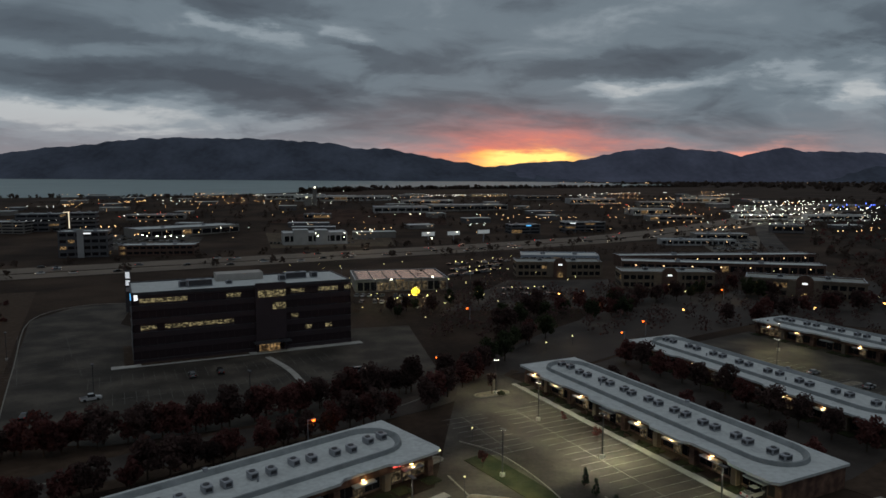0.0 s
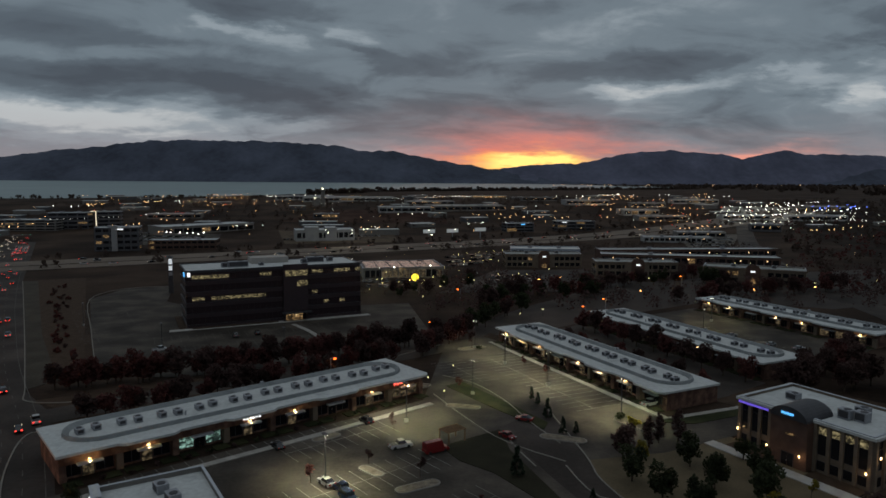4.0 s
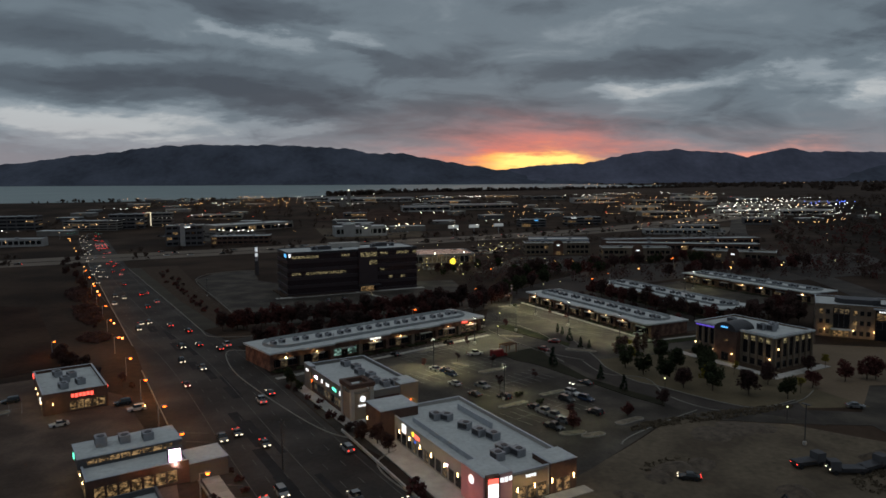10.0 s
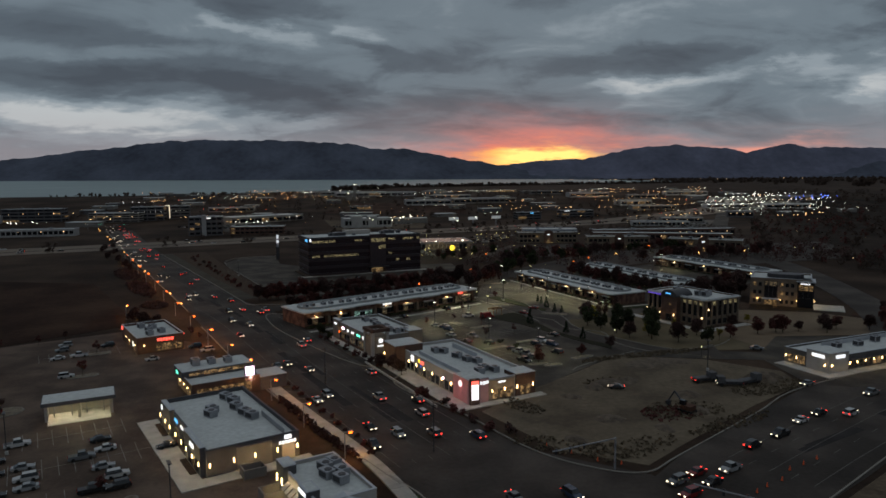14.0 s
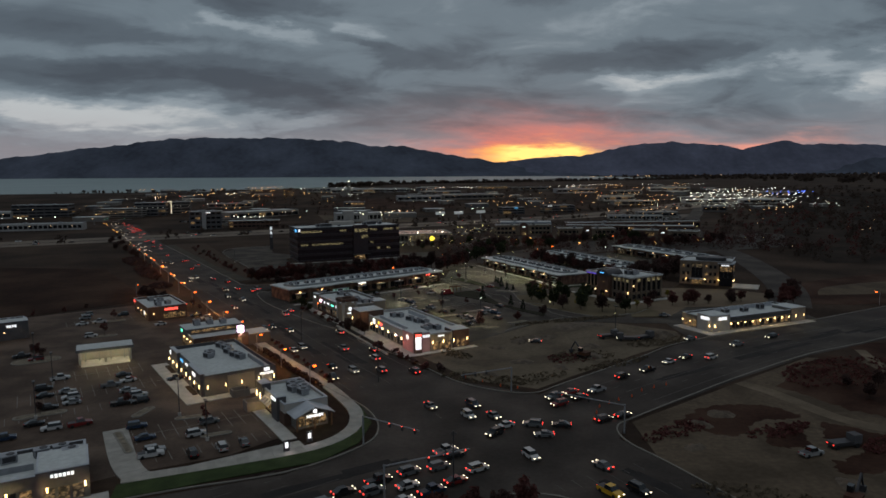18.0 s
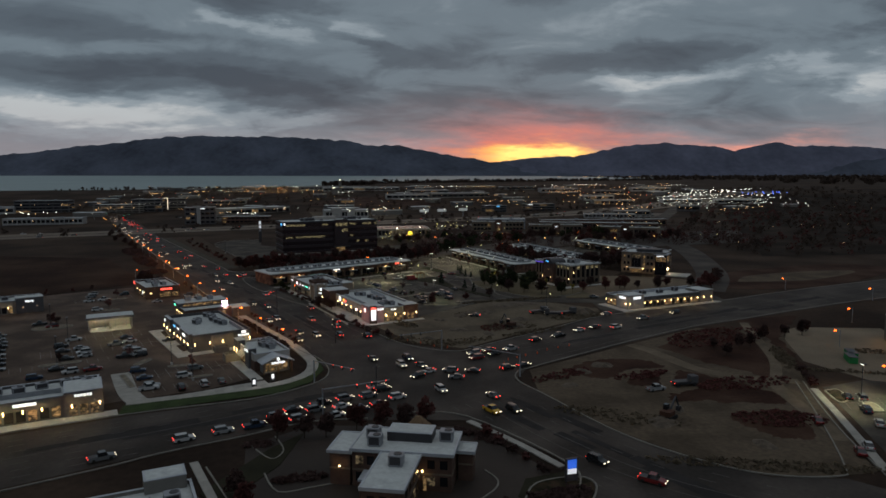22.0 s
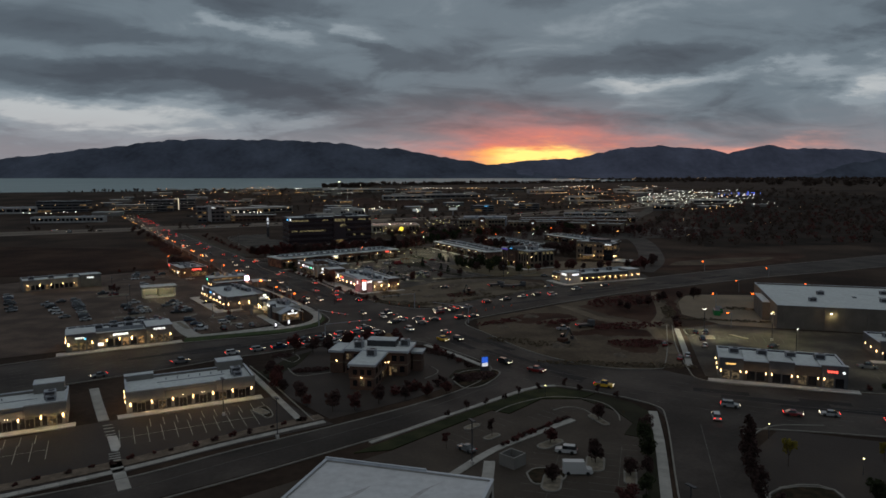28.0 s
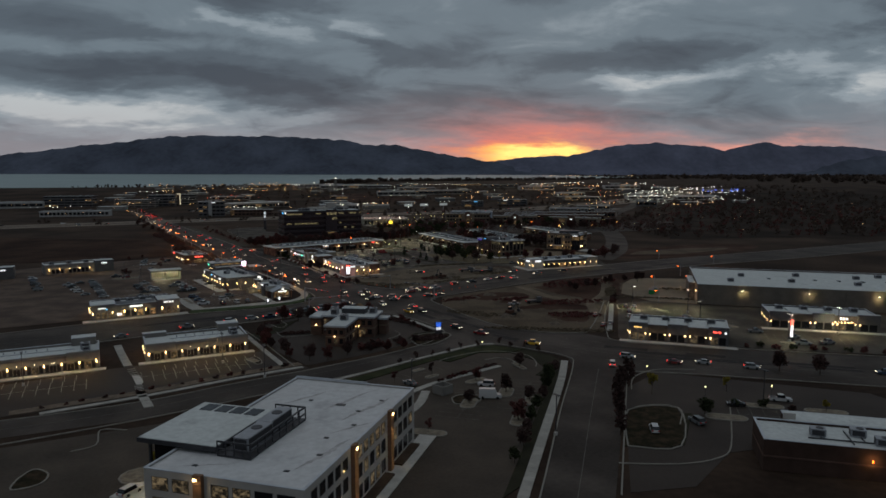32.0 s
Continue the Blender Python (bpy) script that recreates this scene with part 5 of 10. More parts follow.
def pad_shops(x, y, ang, l, d, label, red):
    h = 5.2
    H = House("retail_building", x, y, ang, l, d, h, label, "shop", "pad shops")
    H.shell(DARKSTUCCO, 0.5)
    n = 5
    for k in range(n):
        a, b = l * k / n, l * (k + 1) / n
        up = 5.9 if k % 2 == 0 else 5.3
        H.box("bay", a + 0.05, -0.6 if k % 2 == 0 else -0.1, b - 0.05, 0.6, 0, up, DARKSTUCCO if k % 2 == 0 else mat("umber_stucco", (0.060, 0.052, 0.047), 0.9, var=0.2, scale=0.4, fine=6))
        H.add("raised_roof", [(a + 0.3, 1.0, H.rz, b - 0.3, d - 1.0 - 1.5 * (k % 2), H.rz + (0.5 if k % 2 else 0.25))], ROOF)
        H.windows("S", a + 0.7, b - 0.7, 0.4, 2.7, 2, GLASS, 0.4, LIT_DIM, 0.3, out=0.62 if k % 2 == 0 else 0.12)
    H.sconces("S", [l * k / n + s for k in range(1, n) for s in (-0.7, 0.7)] + [0.5], 2.5, 9, 0.65, size=0.6)
    H.sconces("W", (3, 8, 13), 2.4, 14, 0.05, size=0.6)
    if red:
        H.sign("S", l - 3.4, 4.4, 2.4, 0.55, SIGN_RED, 0.62, "bars", "red lit shop sign")
        H.sign("S", l - 1.0, 4.3, 1.0, 1.0, SIGN_WHITE, 0.64, "disc", "round white lit emblem")
        H.sign("S", 3.0, 4.4, 2.4, 0.35, glow("orange_sign", (1.0, 0.6, 0.2), 1.6), 0.62, "bars", "orange lit shop sign")
    else:
        H.sign("S", l * 0.68, 4.4, 2.6, 0.9, SIGN_WHITE, 0.62, "bars", "white lit shop sign")
        H.sconces("S", [l * 0.6 + k for k in range(0, 6)], 3.2, 22, 0.65, size=0.5)
    for k in range(4):
        H.unit("wide", l * (k + 0.6) / 4.3, d * 0.62, 0, H.rz + 0.3)
    H.add("path", [(-2.5, -3.4, -0.05, l + 2.5, -0.6, 0.15)], CONCRETE)


def big_store():
    l, d, h = 110.0, 52.0, 8.2
    H = House("warehouse_store", 146, -121, -22, l, d, h, "large warehouse store with a broad white roof", "store")
    wall = mat("store_panel", (0.105, 0.092, 0.080), 0.9, var=0.2, scale=0.3, fine=3)
    H.shell(wall, 0.5)
    for k in range(9):
        H.add("pilaster", [H.fb("S", 2 + k * 13, 2.8 + k * 13, 0, 0.3, 0, h)], wall)
    for k in range(4):
        u = 17.0 + k * 24
        s = H.add("wall_lamp", [H.fb("S", u - 0.5, u + 0.5, 0.02, 0.5, 6.2, 6.5)], DARKMETAL)
        H.add("lamp_glass", [H.fb("S", u - 0.4, u + 0.4, 0.05, 0.45, 6.1, 6.2)], LAMP_WHITE, parent=s)
        H.light(u, -1.0, 5.7, 230, (1.0, 0.80, 0.40))
    H.sconces("W", (8, 28, 46), 4.5, 160, 0.05, size=0.8)
    H.box("dock", -2.5, 14, 0, 34, 0, 6.6, wall)
    for x, y in ((14, 14), (20, 30), (38, 18), (43, 36), (62, 16), (66, 34), (84, 20), (90, 36), (76, 40), (100, 30), (96, 12)):
        H.unit("wide", x, y, 0)
    H.add("skylight", [(30 + 9 * k, 25, H.rz, 31.2 + 9 * k, 27.4, H.rz + 0.3) for k in range(7)], GLASS)


def brick_store():
    l, d, h = 52.0, 11.5, 5.8
    H = House("retail_building", 85, -271.9, -21, l, d, h, "brown brick store with pipes across its white roof", "shop")
    wall = mat("umber_brick", (0.040, 0.024, 0.019), 0.9, var=0.3, scale=0.5, fine=6, bump=0.01)
    H.shell(wall, 0.4)
    H.box("front_block", 6, d - 0.5, 44, d + 5.5, 0, 5.8, wall)
    H.add("belt_course", [H.fb("W", 0, d, 0, 0.1, 2.6, 2.9), H.fb("S", 0, l, 0, 0.1, 2.6, 2.9)], DARKBRICK)
    H.sconces("S", (17.5, 36), 3.6, 40, 0.05, m=LAMP_SODIUM, col=(1, 0.55, 0.2))
    for x, y in ((10, 5.5), (17, 7), (20, 3.2), (29, 6), (38, 5)):
        H.unit("wide", x, y, -6)
    H.add("roof_pipe", [(8, 3.4, H.rz + 0.1, 40, 3.6, H.rz + 0.3), (10.2, 3.6, H.rz + 0.1, 10.4, 5, H.rz + 0.3), (17.2, 3.6, H.rz + 0.1, 17.4, 6, H.rz + 0.3),
                        (15, 2.0, H.rz + 0.1, 15.2, 8.8, H.rz + 0.3)], DARKMETAL, "dark roof pipes")
    H.add("leaning_board", [(5.4, d + 0.2, h, 7.6, d + 0.5, h + 1.3)], WHITESTUCCO)


def white_office():
    l, d, h = 26.0, 46.0, 11.0
    H = House("office_building", -18.5, -285, -22, l, d, h, "white office building with flat roof and roof terrace", "office building")
    H.shell(WHITESTUCCO, 0.25, roof=mat("stained_white_roof", (0.43, 0.435, 0.445), 0.7, var=0.30, scale=0.13, fine=0.8, tint=(0.33, 0.33, 0.335), spec=0.15))
    for z0, z1 in ((1.0, 3.2), (4.6, 6.8), (8.0, 9.9)):
        H.windows("E", 1.5, 14.5, z0, z1, 5, GLASS, 0.9, LIT_WARM, 0.15)
        H.windows("E", 17.5, 30.5, z0, z1, 5, GLASS, 0.9, LIT_DIM, 0.4)
        H.windows("E", 33.5, 45, z0, z1, 4, GLASS, 0.9, LIT_DIM, 0.4)
        H.windows("S", 1.0, 8.0, z0, z1, 2, GLASS, 0.8, LIT_DIM, 0.5)
        H.windows("S", 11.0, 25, z0, z1, 4, GLASS, 0.8, LIT_DIM, 0.25)
        H.windows("N", 1.0, 25, z0, z1, 8, GLASS, 0.8)
        H.windows("W", 1.0, 45, z0, z1, 12, GLASS, 0.8, LIT_WARM, 0.15)
    for face, u in (("E", 16.0), ("E", 32.0), ("S", 9.5)):
        H.add("timber_fin", [H.fb(face, u - 0.7, u + 0.7, 0, 0.7, 0, h + 0.3)], WOOD, "brown timber-clad fin")
        s = H.add("wall_lamp", [H.fb(face, u - 0.5, u + 0.1, 0.7, 0.85, h - 0.5, h - 0.1)], DARKMETAL)
        H.add("lamp_glass", [H.fb(face, u - 0.48, u + 0.08, 0.85, 0.95, h - 0.48, h - 0.12)], LAMP_WARM, parent=s)
        for z in (h - 1.0, 6.5, 2.4):
            b = H.fb(face, u, u, 1.6, 1.6, z, z)
            H.light(b[0], b[1], z, 36, (1.0, 0.66, 0.28))
    # broad roof pavilion over the west wing, with skylights and a sunk plant deck beside it
    # wing's dark glass stands in for the shaded void under the roof
    H.add("west_wing", [(-5.6, 9.2, 0, 0.0, 22.4, 11.3)], GLASS, "glazed wing, dark for the shaded void below the overhanging roof")
    for y in (9.0, 13.4, 17.8, 22.2):
        H.add("wing_post", [(-6.6, y, 0, -6.2, y + 0.4, 11.4)], DARKMETAL)
    H.windows("W", 24.0, 36.0, 0.4, 3.0, 4, LIT_DIM, 0.5, out=5.62)
    H.add("pavilion_wall", [(0.0, 8.5, h - 0.2, 6.6, 23.0, 11.4)], DARKSTUCCO)
    H.add("pavilion_roof", [(-7.1, 7.0, 11.4, 7.4, 24.5, 12.1)], DARKMETAL)
    H.add("pavilion_deck", [(-6.9, 7.2, 12.1, 7.2, 24.3, 12.18)], ROOF)
    for k in range(4):
        H.add("skylight", [(-5.4 + k * 3.0, 20.6, 12.18, -3.0 + k * 3.0, 23.6, 12.28)], GLASS, "dark square skylight")
    fx0, fx1, fy0, fy1 = 7.6, 13.4, 7.0, 24.5
    H.add("terrace_floor", [(fx0, fy0, h - 0.2, fx1, fy1, h + 0.1)], DARKMETAL)
    for k in range(9):
        y = fy0 + (fy1 - fy0) * k / 8
        H.add("railing_post", [(fx1 - 0.15, y - 0.08, h, fx1, y + 0.08, h + 2.2)], DARKMETAL)
    for k in range(5):
        x = fx0 + (fx1 - fx0) * k / 4
        H.add("railing_post", [(x - 0.08, fy0, h, x + 0.08, fy0 + 0.15, h + 2.2), (x - 0.08, fy1 - 0.15, h, x + 0.08, fy1, h + 2.2)], DARKMETAL)
    H.add("railing_rail", [(fx1 - 0.2, fy0, h + 2.0, fx1, fy1, h + 2.25), (fx0, fy0, h + 2.0, fx1, fy0 + 0.2, h + 2.25), (fx0, fy1 - 0.2, h + 2.0, fx1, fy1, h + 2.25),
                           (fx1 - 0.2, fy0, h + 0.9, fx1, fy1, h + 1.1), (fx0, fy0, h + 0.9, fx1, fy0 + 0.2, h + 1.1)], DARKMETAL, "dark steel screen round the plant deck")
    H.rz = h - 0.25
    H.unit("long", 10.6, 12.5, 90, h + 0.1)
    H.unit("long", 10.2, 19.5, 90, h + 0.1)
    H.add("roof_drain", [(20 + (k % 2) * 2.0, 5 + k * 6.5, H.rz, 20.8 + (k % 2) * 2.0, 5.5 + k * 6.5, H.rz + 0.12) for k in range(6)], DARKMETAL)
    H.add("roof_drain", [(6, 3.0, H.rz, 6.8, 3.5, H.rz + 0.12), (9, 34, H.rz, 9.8, 34.5, H.rz + 0.12), (15, 33, H.rz, 16.8, 34, H.rz + 0.1)], DARKMETAL)
    # dark water stains across the membrane
    stain = mat("roof_stain", (0.27, 0.265, 0.265), 0.8, var=0.35, scale=0.5, fine=3)
    for k, (x0, y0, x1, y1, w) in enumerate(((19.5, 26, 23.5, 40, 0.55), (21, 6, 24.5, 19, 0.5), (14, 30, 19, 44, 0.4), (5, 31, 10, 40, 0.5), (20, 20, 25, 27, 0.4), (3, 2, 12, 5.5, 0.4))):
        run = [(x0 + (x1 - x0) * f + 0.8 * noise.noise(Vector((f * 4, k, 0.5))), y0 + (y1 - y0) * f) for f in (0, 0.2, 0.4, 0.6, 0.8, 1.0)]
        run = smooth_line(run, 6)
        n = len(run)
        wid = [w * math.sin(math.pi * (i + 0.5) / n) * (1.0 + 0.9 * noise.noise(Vector((i * 0.5, k * 3.0, 2.0)))) for i in range(n)]
        bm = bmesh.new()
        lo, hi = [], []
        for i, p in enumerate(run):
            lo.append(bm.verts.new((p[0] - wid[i], p[1], H.rz + 0.006)))
            hi.append(bm.verts.new((p[0] + wid[i], p[1], H.rz + 0.006)))
        for i in range(n - 1):
            bm.faces.new((lo[i], hi[i], hi[i + 1], lo[i + 1]))
        part("roof_stain", bm, stain, H.o, "dark water stain on the roof")
    H.add("west_terrace", [(-15, 9, -0.05, -6.0, 24, 0.2)], CONCRETE, "paved terrace with warm light")
    H.light(-9.5, 13, 4.0, 420, (1.0, 0.72, 0.36), 0.3)
    H.light(-9.5, 20, 4.0, 420, (1.0, 0.72, 0.36), 0.3)
    H.add("path", [(l + 0.0, -3, -0.05, l + 3.6, d + 4, 0.15)], CONCRETE)
    for r in ((l, 18, 0.15, l + 1.8, 30, 0.5), (l, 34, 0.15, l + 1.8, 44, 0.5)):
        H.add("planting_bed", [r], MULCH)
    # small roof upstand on the north edge
    H.add("upstand", [(0, d - 0.2, h, 16, d + 0.1, h + 0.35)], COPING)


for build in (long_bank, corner_tower_shop, pink_corner_shop, spa_shop, coffee_shop, two_level_diner, red_diner, wash_bay, cafe_row, tee_bank, big_store, brick_store, white_office):
    build()
lamp_row_shop(-50, -187, 28.5, False, "grey shop row with glowing lamps and empty stalls")
lamp_row_shop(-93.5, -204.2, 35.0, True, "longer grey shop row with glowing wall lamps")
pad_shops(96.4, -175.3, -25, 30.0, 15.0, "dark stepped shop row with orange lamps by the road", True)
pad_shops(151, -164, -21, 34.0, 15.0, "dark shop row with a lit entrance below the store", False)
# ---- car parks, open ground, kerbs, paths ----
def lot(pts, z, material, label, category="car park", name="pavement"):
    return slab(name, pts, z - 0.25, z, material, label, category)


def ragged(pts, amp=1.5):
    """An outline with a torn edge, as weeds grow."""
    q = smooth_line(list(pts) + [pts[0]], 12)[:-1]
    out = []
    for x, y in q:
        out.append((x + amp * (noise.noise(Vector((x * 0.35, y * 0.35, 1.0))) + 0.7 * noise.noise(Vector((x * 1.1, y * 1.1, 5.0)))),
                    y + amp * (noise.noise(Vector((x * 0.35, y * 0.35, 9.0))) + 0.7 * noise.noise(Vector((x * 1.1, y * 1.1, 3.0))))))
    return out


lot([(-50, 54), (20, 101), (24, 120), (33, 163), (46, 169), (52, 158), (76, 83), (96, 88), (101, 77), (84, 70), (66, 62), (51, 58), (50, 37), (58, 22), (76, 12), (102, 5),
     (99, -3), (74, 2), (50, 9), (34, -6), (22, -17), (0, -33), (-26, 8), (-41, 42)], 0.012, ASPHALT_LOT, "large mall car park, worn asphalt with faded stalls")
lot([(-93.2, 295.1), (-115.1, 288.7), (-120.5, 259.2), (-94.2, 191.9), (-71.7, 136.8), (-68.5, 130.5), (-46, 127), (-2, 141), (30, 158), (24, 236), (-58, 224), (-84, 250)], 0.012, ASPHALT_LOT, "empty car park round the black office")
lot([(104, 192), (146, 213), (174, 140), (130, 114)], 0.010, ASPHALT_LOT, "car park between the far strip malls")
lot([(66, 170), (88, 186), (114, 106), (97, 96), (92, 94)], 0.008, ASPHALT, "drive between the strip malls")
lot([(-235, -30), (-165, 30), (-112, 62), (-84, 42), (-56, -10), (-38, -62), (-25, -88), (-40, -102), (-58, -109), (-92, -127), (-165, -160), (-235, -198)], 0.012, mat("retail_asphalt", (0.0555, 0.0392, 0.0307), 0.8, var=0.4, scale=0.09, fine=1.3, tint=(0.0732, 0.0530, 0.0413), spec=0.08), "busy retail car park, dark asphalt")
lot([(-130, -232), (-100, -217), (-58, -193), (-19, -178), (-3, -198), (-21, -207), (-40, -219), (-67, -229), (-130, -246)], 0.012, ASPHALT_NEW, "new empty car park with white stalls")
lot([(-24, -140), (-12, -130), (20, -134), (33, -156), (33, -167), (14, -184), (-4, -195), (-19, -172)], 0.010, ASPHALT_NEW, "bank forecourt, dark asphalt")
lot([(-18, -232), (9.2, -214), (32.7, -193.4), (36.2, -196.3), (46.1, -186.9), (55.1, -187.9), (60.7, -196.5), (61.7, -204.7), (57.5, -210.7), (61.1, -213.2), (55, -229.2), (38, -273), (18, -330), (-60, -330), (-60, -248)], 0.012, mat("brownish_asphalt", (0.040, 0.0315, 0.0245), 0.8, var=0.4, scale=0.1, fine=1.4),
    "office car park with planted islands")
lot([(94, -173), (114, -117), (130, -112), (146, -123), (205, -147), (212, -214), (150, -197), (127, -190), (106, -183)], 0.012, ASPHALT_LOT, "shop car park lit by tall lamps")
lot([(143, -56), (149, -53), (176, -58), (168, -80), (146, -121), (130, -113), (124, -94), (134, -69)], 0.013, mat("gravel_pad", (0.1375, 0.1100, 0.0792), 0.95, var=0.3, scale=0.06, fine=1.5),
    "pale gravel yard behind the warehouse store")
lot([(77, -224), (91, -211.5), (135, -234), (140, -256), (96, -262), (83, -264), (70, -277), (58, -278)], 0.012, ASPHALT_NEW, "small dark car park with islands")
lot([(90, -25), (101, -29), (148, -13), (152, 22), (112, 26), (92, 3)], 0.010, ASPHALT_LOT, "forecourt of the long retail building")
lot([(104, 74), (128, 70), (150, 62), (166, 44), (150, 24), (112, 26), (100, 8), (92, 40)], 0.008, mat("dusty_pavement", (0.1114, 0.0825, 0.0557), 0.9, var=0.3, scale=0.05, fine=1.2),
    "dusty pavement round the offices")
# dirt colour raised to stand for light thrown from nearby lamps
lot([(14, -24), (21, -17.5), (34, -6.5), (50, 8.5), (74, 1.5), (90, -13), (88, -25), (66, -40), (40, -60), (29, -69), (14, -60), (2, -36)], 0.004, mat("lit_vacant_dirt", (0.122, 0.098, 0.070), 0.95, var=0.5, scale=0.06, fine=0.8, bump=0.03, tint=(0.052, 0.041, 0.030), spec=0.08), "bare vacant dirt lot with weeds", "dirt", "ground")
lot([(44, -94), (83, -69), (113, -50), (150, -60), (125, -88), (110, -118), (92, -164), (84, -165), (72, -163), (60, -152), (50, -136), (42, -113)], 0.004, DIRT,
    "bare dirt building plot at the junction", "dirt", "ground")
for pts in ([(89.7, -74.4), (109.4, -55.7), (124.2, -50.1), (121.3, -79.5), (108, -106), (102.5, -101), (95.2, -91)], [(82, -102), (86.6, -100), (98.8, -117.5), (99, -125.3), (95.4, -127.6), (87.9, -125.6), (80.8, -124), (71.9, -123.1), (74, -118.5), (83, -114), (79.6, -108)],
            [(81.1, -133.1), (88.6, -131.8), (95.9, -133.3), (92, -146), (85.6, -148), (82.2, -143.5), (79.9, -137)], [(53.6, -94.5), (63, -87.3), (75.1, -86.2), (79.9, -89.3), (82, -95.6), (71.8, -96.6), (62.8, -104), (57.5, -101.4)],
            [(68.1, -104.6), (74, -101.2), (77.5, -102.7), (73.6, -110.2), (67.4, -110.4)], [(133, -40), (159, -35), (147, -50), (143, -57), (134, -66), (124, -92), (117, -106), (120.3, -90.2), (131, -62)]):
    lot(ragged(pts), 0.010, REDSOIL, "patch of dark reddish weeds on bare dirt", "weeds", "ground")
PACKED = mat("packed_gravel", (0.0968, 0.0750, 0.0528), 0.95, var=0.45, scale=0.15, fine=1.4, bump=0.02)
for k, (pts, w) in enumerate((([(81.6, -70), (85, -78), (86.7, -85), (89.2, -96), (94, -103), (101.2, -108), (111, -112)], 4.2), ([(106.5, -109), (117.3, -89.9), (128.5, -58.3), (134, -44)], 3.0), ([(104, -111), (102, -119.8), (100.2, -128), (96, -150)], 3.6))):
    q = smooth_line(pts, 5)
    lot(offset(q, w / 2) + offset(q, -w / 2)[::-1], 0.014 + 0.0015 * k if w < 5 else 0.0045 + 0.001 * k, PACKED, "pale beaten track over the building plot", "path", "ground")
# dry lawn, its base colour raised in place of lamplight
lot([(49.4, 61), (66, 63), (84, 70), (92, 40), (100, 10), (76, 12), (60, 20), (55, 25), (52.5, 35), (49, 43), (47.2, 55)], 0.016, mat("lamplit_dry_lawn", (0.0884, 0.0705, 0.0434), 0.95, var=0.35, scale=0.12, fine=2.0, bump=0.03),
    "dry lawn with trees before the stone office", "lawn", "ground")
lot(smooth_line([(152, 30), (190, 22), (240, 40), (290, 80), (270, 100), (215, 85), (165, 60), (150, 30)], 6)[:-1], 0.004, REDSOIL, "dark weedy field", "field", "ground")
lot(smooth_line([(180, 44), (215, 44), (252, 62), (262, 74), (235, 74), (196, 62), (180, 44)], 6)[:-1], 0.010, DIRT, "pale dirt clearing in the field", "dirt", "ground")
lot([(-420, 250), (-170, 180), (-112, 74), (-150, 40), (-420, 60)], 0.002, mat("dark_field", (0.0230, 0.0120, 0.0085), 0.95, var=0.6, scale=0.03, fine=0.5, bump=0.06, tint=(0.031, 0.0185, 0.0125), spec=0.05), "dark weedy field beside the arterial road", "field", "ground")
lot([(88, 100), (120, 104), (136, 84), (128, 72), (104, 76)], 0.006, MULCH, "shaded planted ground", "ground", "ground")

lot([(-83, 119), (-110, 177), (-178, 319), (-162, 322), (-98, 184), (-76, 130)], 0.010, mat("dry_verge", (0.040, 0.035, 0.027), 0.95, var=0.4, scale=0.1, fine=1.2), "dry grass verge beside the arterial road", "verge", "ground")
lot([(-80, 131), (-108, 185), (-172, 323), (-150, 330), (-98, 196), (-76, 140)], 0.014, MULCH, "dark planted strip beside the car park", "planting", "ground")
lot([(-76, 110), (-30, 130), (24, 157), (34, 168), (44, 178), (52, 172), (30, 148), (-2, 128), (-34, 108), (-60, 96)], 0.003, MULCH, "dark mulched ground below the street trees", "planting", "ground")

lot([(36, 168), (64, 196), (98, 250), (150, 286), (230, 312), (330, 330), (330, 240), (205, 205), (168, 232), (104, 198), (88, 188), (66, 172)], 0.0015, ASPHALT_NEW, "dark asphalt yards between the street trees")
lot([(40, 262), (60, 300), (84, 344), (140, 342), (132, 300), (180, 276), (236, 252), (216, 236), (150, 262), (100, 262)], 0.003, ASPHALT, "dark office car parks beyond the side street")
# highway in the distance
hw = smooth_line([(-520, 270), (-200, 405), (-20, 480), (130, 545), (290, 630), (450, 740), (700, 930)], 8)
for k, (a, b) in enumerate(((-38, -16), (-12, 14))):
    bm = bmesh.new()
    pa, pb = offset(hw, a), offset(hw, b)
    lo = [[bm.verts.new((x, y, rise(y) + 0.15)) for x, y in p] for p in (pa, pb)]
    for i in range(len(pa) - 1):
        bm.faces.new((lo[0][i], lo[0][i + 1], lo[1][i + 1], lo[1][i]))
    tagged(part("road_highway", bm, mat("highway_concrete", (0.1200, 0.0979, 0.0792), 0.9, var=0.25, scale=0.03, fine=0.4)), "pale concrete highway carriageway", "road", "", "structure")
# road to the east
bm = bmesh.new()
ra = smooth_line([(152, 20), (180, 70), (212, 160), (244, 278), (310, 445), (435, 678), (500, 800)], 8)
rl = [[bm.verts.new((x, y, rise(y) + 0.12)) for x, y in offset(ra, d)] for d in (-8, 8)]
for i in range(len(ra) - 1):
    bm.faces.new((rl[0][i], rl[0][i + 1], rl[1][i + 1], rl[1][i]))
tagged(part("road_east", bm, ASPHALT), "asphalt road running towards the hills", "road", "", "structure")


def kerb(pts, label="pale concrete kerb", w=0.3, h=0.16, n=5, closed=False):
    p = smooth_line(list(pts) + ([pts[0]] if closed else []), n)
    bm = bmesh.new()
    strip(bm, p, -w / 2, w / 2, -0.05, h)
    return tagged(part("kerb", bm, KERB), label, "kerb", "", "structure")


